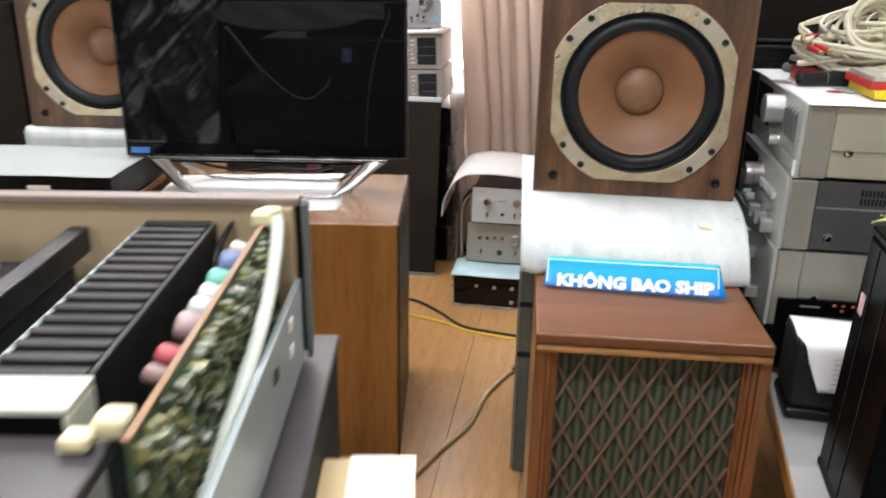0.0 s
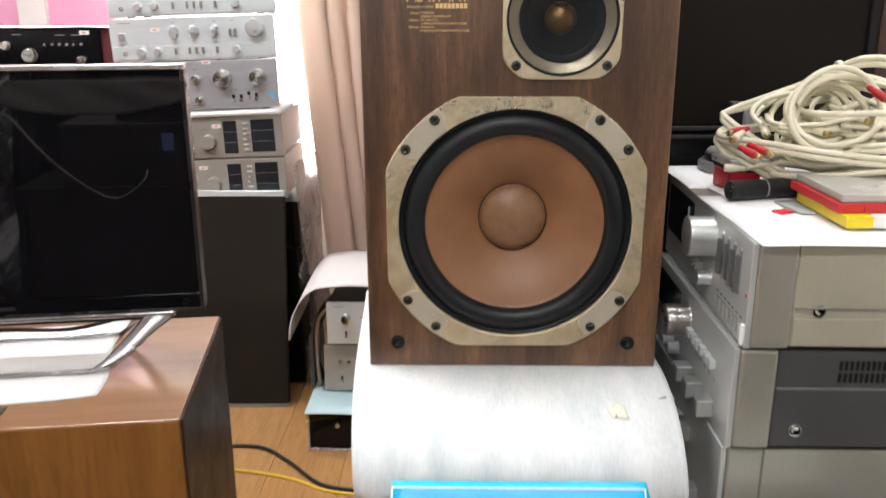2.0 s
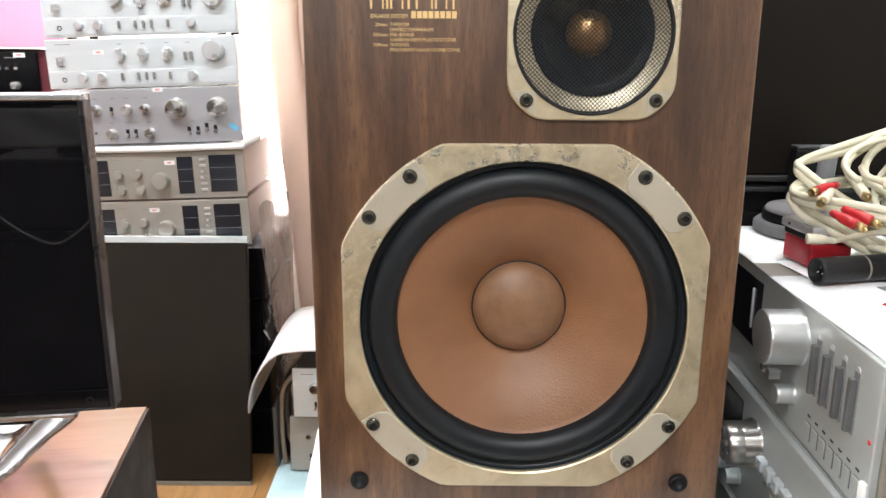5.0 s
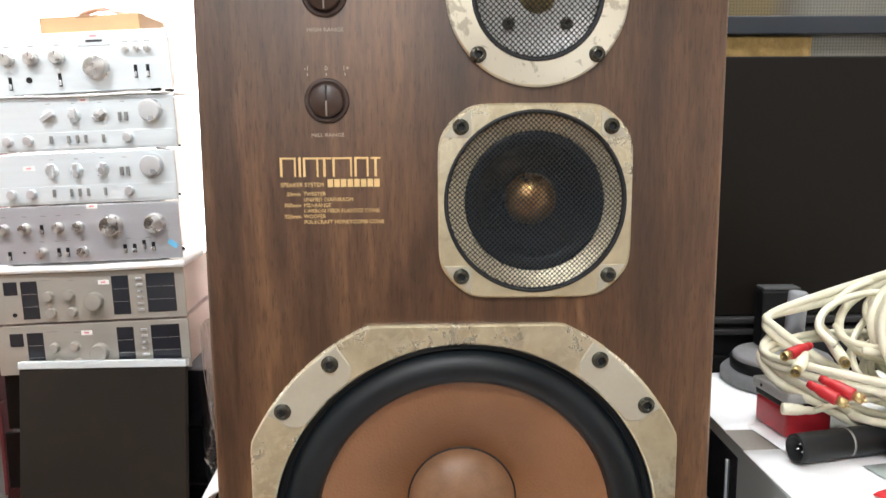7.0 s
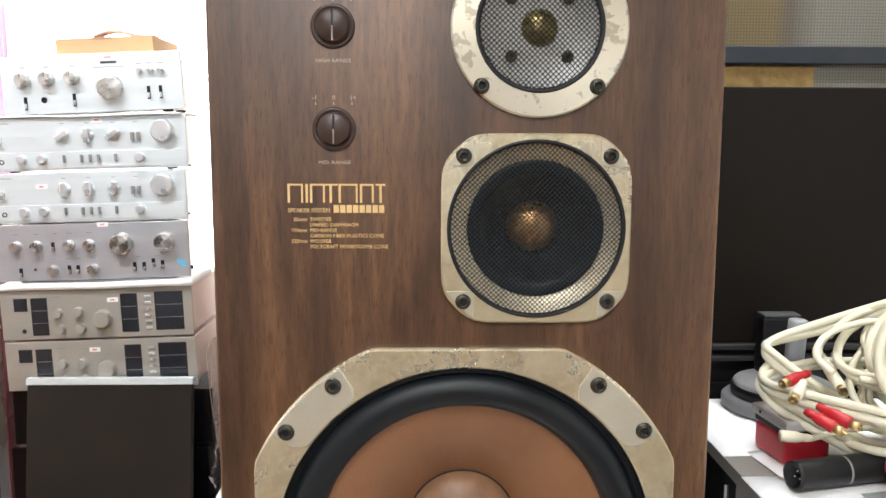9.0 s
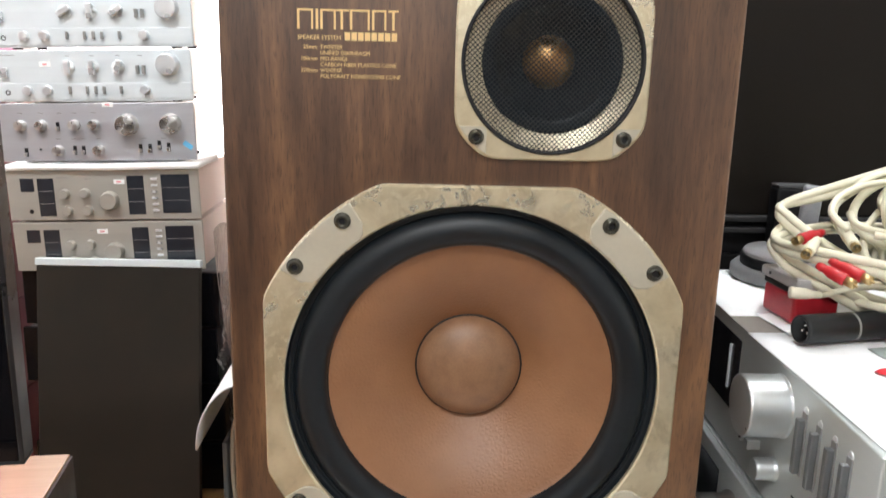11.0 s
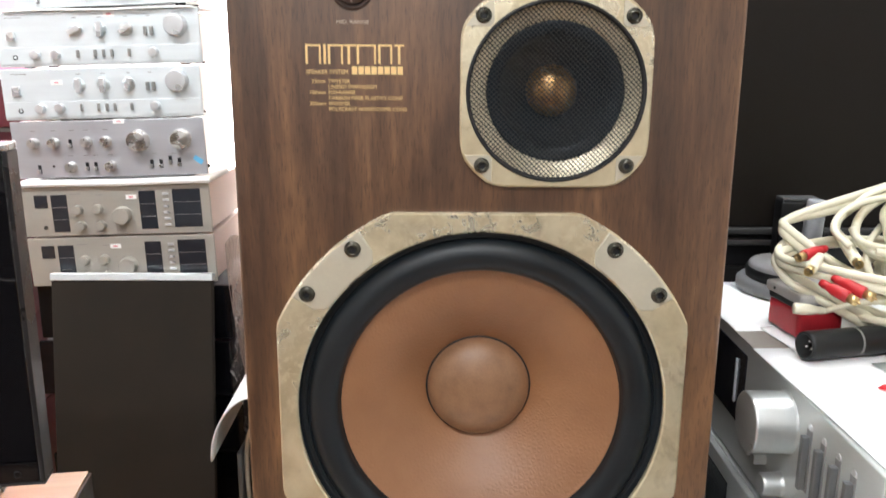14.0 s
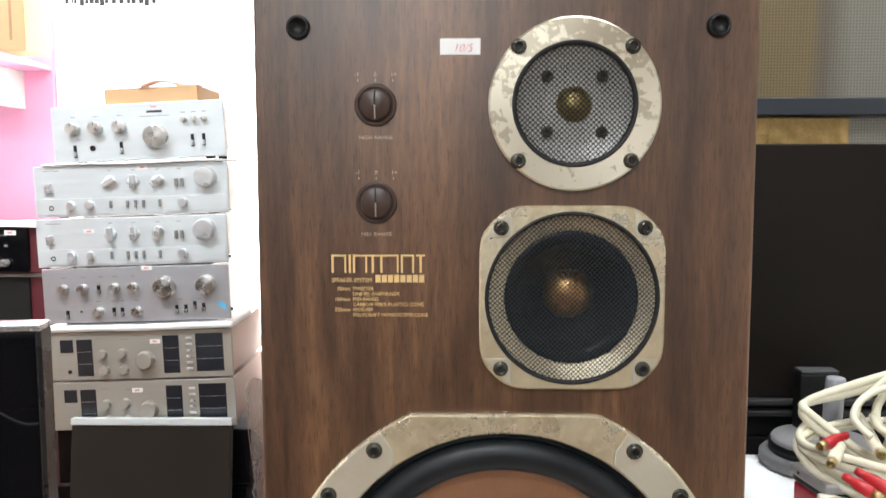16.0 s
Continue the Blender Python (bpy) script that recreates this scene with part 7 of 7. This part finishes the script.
def wrap_sheet_at(u, v):
    # hangs behind the chassis, its lower edge sagging
    low = 0.900 - 0.05 * math.sin(math.pi * min(1.0, u * 1.15)) ** 0.6
    return (-0.79 + 0.66 * u + 0.05 * v * (1 - u), 0.016 + 0.006 * math.sin(9 * u + 4 * v) ** 2, low + (AT - 0.006 - low) * v)


part("wrapping_sheet", sheet_bm(wrap_sheet_at, 40, 10, 0.0008), mat("grey_wrapping", (0.22, 0.215, 0.21), 0.45, var=0.3, scale=7), am, "pale grey wrapping sheet behind the chassis")
part("corner_post", box_bm(-0.018, -0.0005, -0.012, -0.003, 0.834, AT - 0.008, 0.001), tan_panel, am)
part("side_panel", box_bm(-0.002, 0.003, -0.305, -0.003, 0.8345, 0.902, 0.001), blue_steel, am, "zinc steel side panel")
for y, z in ((-0.05, 0.888), (-0.05, 0.868), (-0.11, 0.88)):
    part("hole", box_bm(-0.0035, 0.0042, y - 0.012, y, z - 0.005, z + 0.005, 0.002), white_paint if y > -0.1 else black_matt, am)
part("left_panel", box_bm(-0.432, -0.428, -0.305, -0.003, 0.8345, 0.94, 0.001), blue_steel, am)
part("front_lip", box_bm(-0.44, -0.034, -0.335, -0.272, 0.928, 0.936, 0.002), mauve, am, "mauve painted front lip")
part("front_panel", box_bm(-0.44, -0.034, -0.337, -0.331, 0.8285, 0.9278, 0.001), mauve, am)
# heat sink
hs = part("heat_sink", box_bm(-0.104, -0.058, -0.243, -0.017, 0.846, 0.912, 0.001), fin_black, am, "black finned heat sink")
for i in range(16):
    y = -0.243 + 0.0148 * i
    part("fin", box_bm(-0.1045, -0.0572, y, y + 0.0085, 0.9122, 0.949, 0.0008), fin_black, hs)
part("side_plate", box_bm(-0.0570, -0.0535, -0.243, -0.016, 0.836, 0.949, 0.001), fin_black, hs)
part("side_plate", box_bm(-0.1085, -0.1050, -0.243, -0.016, 0.836, 0.946, 0.001), blue_steel, hs)
cream_metal = mat("cream_metal", (0.70, 0.72, 0.62), 0.45, 0.1)
part("bracket", merged(box_bm(-0.20, -0.053, -0.272, -0.2435, 0.945, 0.949, 0.001), box_bm(-0.056, -0.053, -0.272, -0.2435, 0.84, 0.9448, 0.001)), cream_metal, am, "cream metal bracket")
# dark transformer and rails
part("transformer", box_bm(-0.27, -0.15, -0.20, -0.03, 0.8345, 0.925, 0.006), black_matt, am)
part("transformer_rail", box_bm(-0.16, -0.146, -0.24, -0.012, 0.925, 0.944, 0.002), black_plastic, am)
for y in (-0.06, -0.13):
    part("capacitor_can", moved(lathe_bm([(0.032, 0), (0.032, 0.105), (0.030, 0.108), (0, 0.108)], 32), pose(-0.225, y, 0.836)), mat("grey_can", (0.22, 0.20, 0.21), 0.35, 0.3), am, "grey capacitor can")
part("blue_box", box_bm(-0.165, -0.12, -0.06, -0.02, 0.8345, 0.90, 0.002), blue_steel, am)
part("gold_wire", tube_bm([(-0.28, -0.22, 0.93), (-0.2, -0.20, 0.935), (-0.15, -0.215, 0.92)], 0.004, 8), mat("brown_wire", (0.35, 0.2, 0.1), 0.5), am)
# circuit board standing on edge, thick with small components
pcb_green = mat("circuit_board", (0.07, 0.11, 0.055), 0.4, var=0.25, scale=60)
board = part("circuit_board", box_bm(-0.0205, -0.0185, -0.297, -0.008, 0.842, 0.949, 0.0004), pcb_green, am, "green circuit board standing on edge")
part("board_edge", box_bm(-0.0212, -0.0178, -0.297, -0.008, 0.9492, 0.9505), mat("board_edge", (0.30, 0.17, 0.09), 0.6), board)
comp_mat, nt6, bs6 = base("small_components")
geo = nt6.nodes.new("ShaderNodeNewGeometry")
cr6 = ramp(nt6, [(0.0, (0.05, 0.07, 0.04)), (0.25, (0.13, 0.15, 0.06)), (0.45, (0.22, 0.26, 0.18)), (0.6, (0.07, 0.11, 0.06)), (0.78, (0.30, 0.29, 0.13)), (0.9, (0.50, 0.53, 0.47)), (1.0, (0.24, 0.12, 0.06))])
cr6.color_ramp.interpolation = "CONSTANT"
nt6.links.new(geo.outputs["Random Per Island"], cr6.inputs["Fac"])
nt6.links.new(cr6.outputs["Color"], bs6.inputs["Base Color"])
bs6.inputs["Roughness"].default_value = 0.35
rng = random.Random(11)
vs, fs = [], []
for i in range(1500):
    y, z = rng.uniform(-0.292, -0.012), rng.uniform(0.845, 0.945)
    d, l, h = rng.uniform(0.0008, 0.0018), rng.uniform(0.0015, 0.0042), rng.uniform(0.002, 0.009)
    if rng.random() < 0.5:
        d, l = l, d
    k = len(vs)
    for dx in (0.0, h):
        s = 1 if dx == 0 else 0.8
        vs += [(-0.0183 + dx, y - l * s, z - d * s), (-0.0183 + dx, y + l * s, z - d * s), (-0.0183 + dx, y + l * s, z + d * s), (-0.0183 + dx, y - l * s, z + d * s)]
    fs += [(k, k + 3, k + 2, k + 1), (k + 4, k + 5, k + 6, k + 7)] + [(k + q, k + (q + 1) % 4, k + 4 + (q + 1) % 4, k + 4 + q) for q in range(4)]
me = bpy.data.meshes.new("board_filling")
me.from_pydata(vs, [], fs)
me.materials.append(comp_mat)
comps = new("board_filling", me)
comps.parent = board
tagged(comps, "dense small resistors and capacitors", kind="stuff")
for i, (y, col, r) in enumerate(((-0.045, (0.8, 0.76, 0.66), 0.006), (-0.075, (0.16, 0.22, 0.40), 0.011), (-0.105, (0.18, 0.55, 0.42), 0.010), (-0.125, (0.78, 0.78, 0.76), 0.0075), (-0.145, (0.78, 0.78, 0.76), 0.0075), (-0.17, (0.50, 0.36, 0.36), 0.010), (-0.205, (0.55, 0.10, 0.12), 0.007), (-0.225, (0.32, 0.2, 0.2), 0.006))):
    part("capacitor", moved(cyl_bm(r * 0.8, 0.017, 18, 0.003), pose(-0.0212, y, 0.937 + 0.2 * (r - 0.008), 0, -75, 900 * (r - 0.008) * 3)), mat("capacitor_sleeve", col, 0.4), board, "coloured capacitor")
ivory = mat("ivory_plastic", (0.78, 0.70, 0.44), 0.45)
part("connector", merged(box_bm(-0.027, -0.014, -0.024, -0.008, 0.948, 0.958, 0.002), box_bm(-0.022, -0.008, -0.02, -0.008, 0.952, 0.960, 0.002)), ivory, am, "ivory cable connector")
part("connector", merged(box_bm(-0.040, -0.025, -0.283, -0.268, 0.940, 0.950, 0.003), box_bm(-0.052, -0.039, -0.288, -0.276, 0.937, 0.944, 0.002)), ivory, am, "ivory cable connector")
part("cable", tube_bm([(-0.018, -0.012, 0.956), (-0.010, -0.018, 0.952), (-0.006, -0.05, 0.938), (-0.005, -0.10, 0.916), (-0.0065, -0.17, 0.898), (-0.0085, -0.24, 0.882), (-0.009, -0.30, 0.855)], 0.0048, 10, False, 6), mat("pale_cable", (0.62, 0.66, 0.60), 0.4), am, "pale grey cable")
for y in (-0.015, -0.02, -0.03):
    part("lead", tube_bm([(-0.045, -0.005, 0.945), (-0.05, y - 0.01, 0.93), (-0.04, y - 0.02, 0.90), (-0.035, y - 0.02, 0.88)], 0.002, 6), black_plastic, am)
tall_box = thing("cardboard_box", pose(-0.311, 0.484, 0, 0, 0, 9.6), "tall tan cardboard box with a white flap", "box")
part("box_body", box_bm(0, 0.080, -0.16, 0, 0, 0.776, 0.002), mat("tan_card", (0.60, 0.46, 0.26), 0.75, var=0.06), tall_box)
part("flap", box_bm(0.031, 0.080, -0.16, 0, 0.7762, 0.7785, 0.0006), mat("cream_card", (0.82, 0.78, 0.64), 0.7), tall_box, "cream white flap")
part("front_label", box_bm(0.002, 0.078, -0.1612, -0.1602, 0.5, 0.77), paper, tall_box, "white label")

# ---- laminate boards, last ----
rng = random.Random(3)
bw, bl = 0.192, 1.28
shared = {}
nx = int((X1 - X0) / bw)
for i in range(nx + 1):
    x0 = X0 + i * bw
    w = min(bw, X1 - x0)
    if w < 0.01:
        continue
    y = Y0 - rng.uniform(0, bl)
    while y < Y1:
        a, b = max(y, Y0), min(y + bl, Y1)
        if b - a > 0.02:
            key = (round(w, 3), round(b - a, 3))
            if key not in shared:
                shared[key] = mesh_of(box_bm(0, w - 0.0012, 0, b - a - 0.0012, -0.012, 0, 0.0008, 1), "floor_board", floor_mat)
            ob = new("floor_board", shared[key])
            ob.location = (x0, a, 0)
            ob.parent = floor
        y += bl
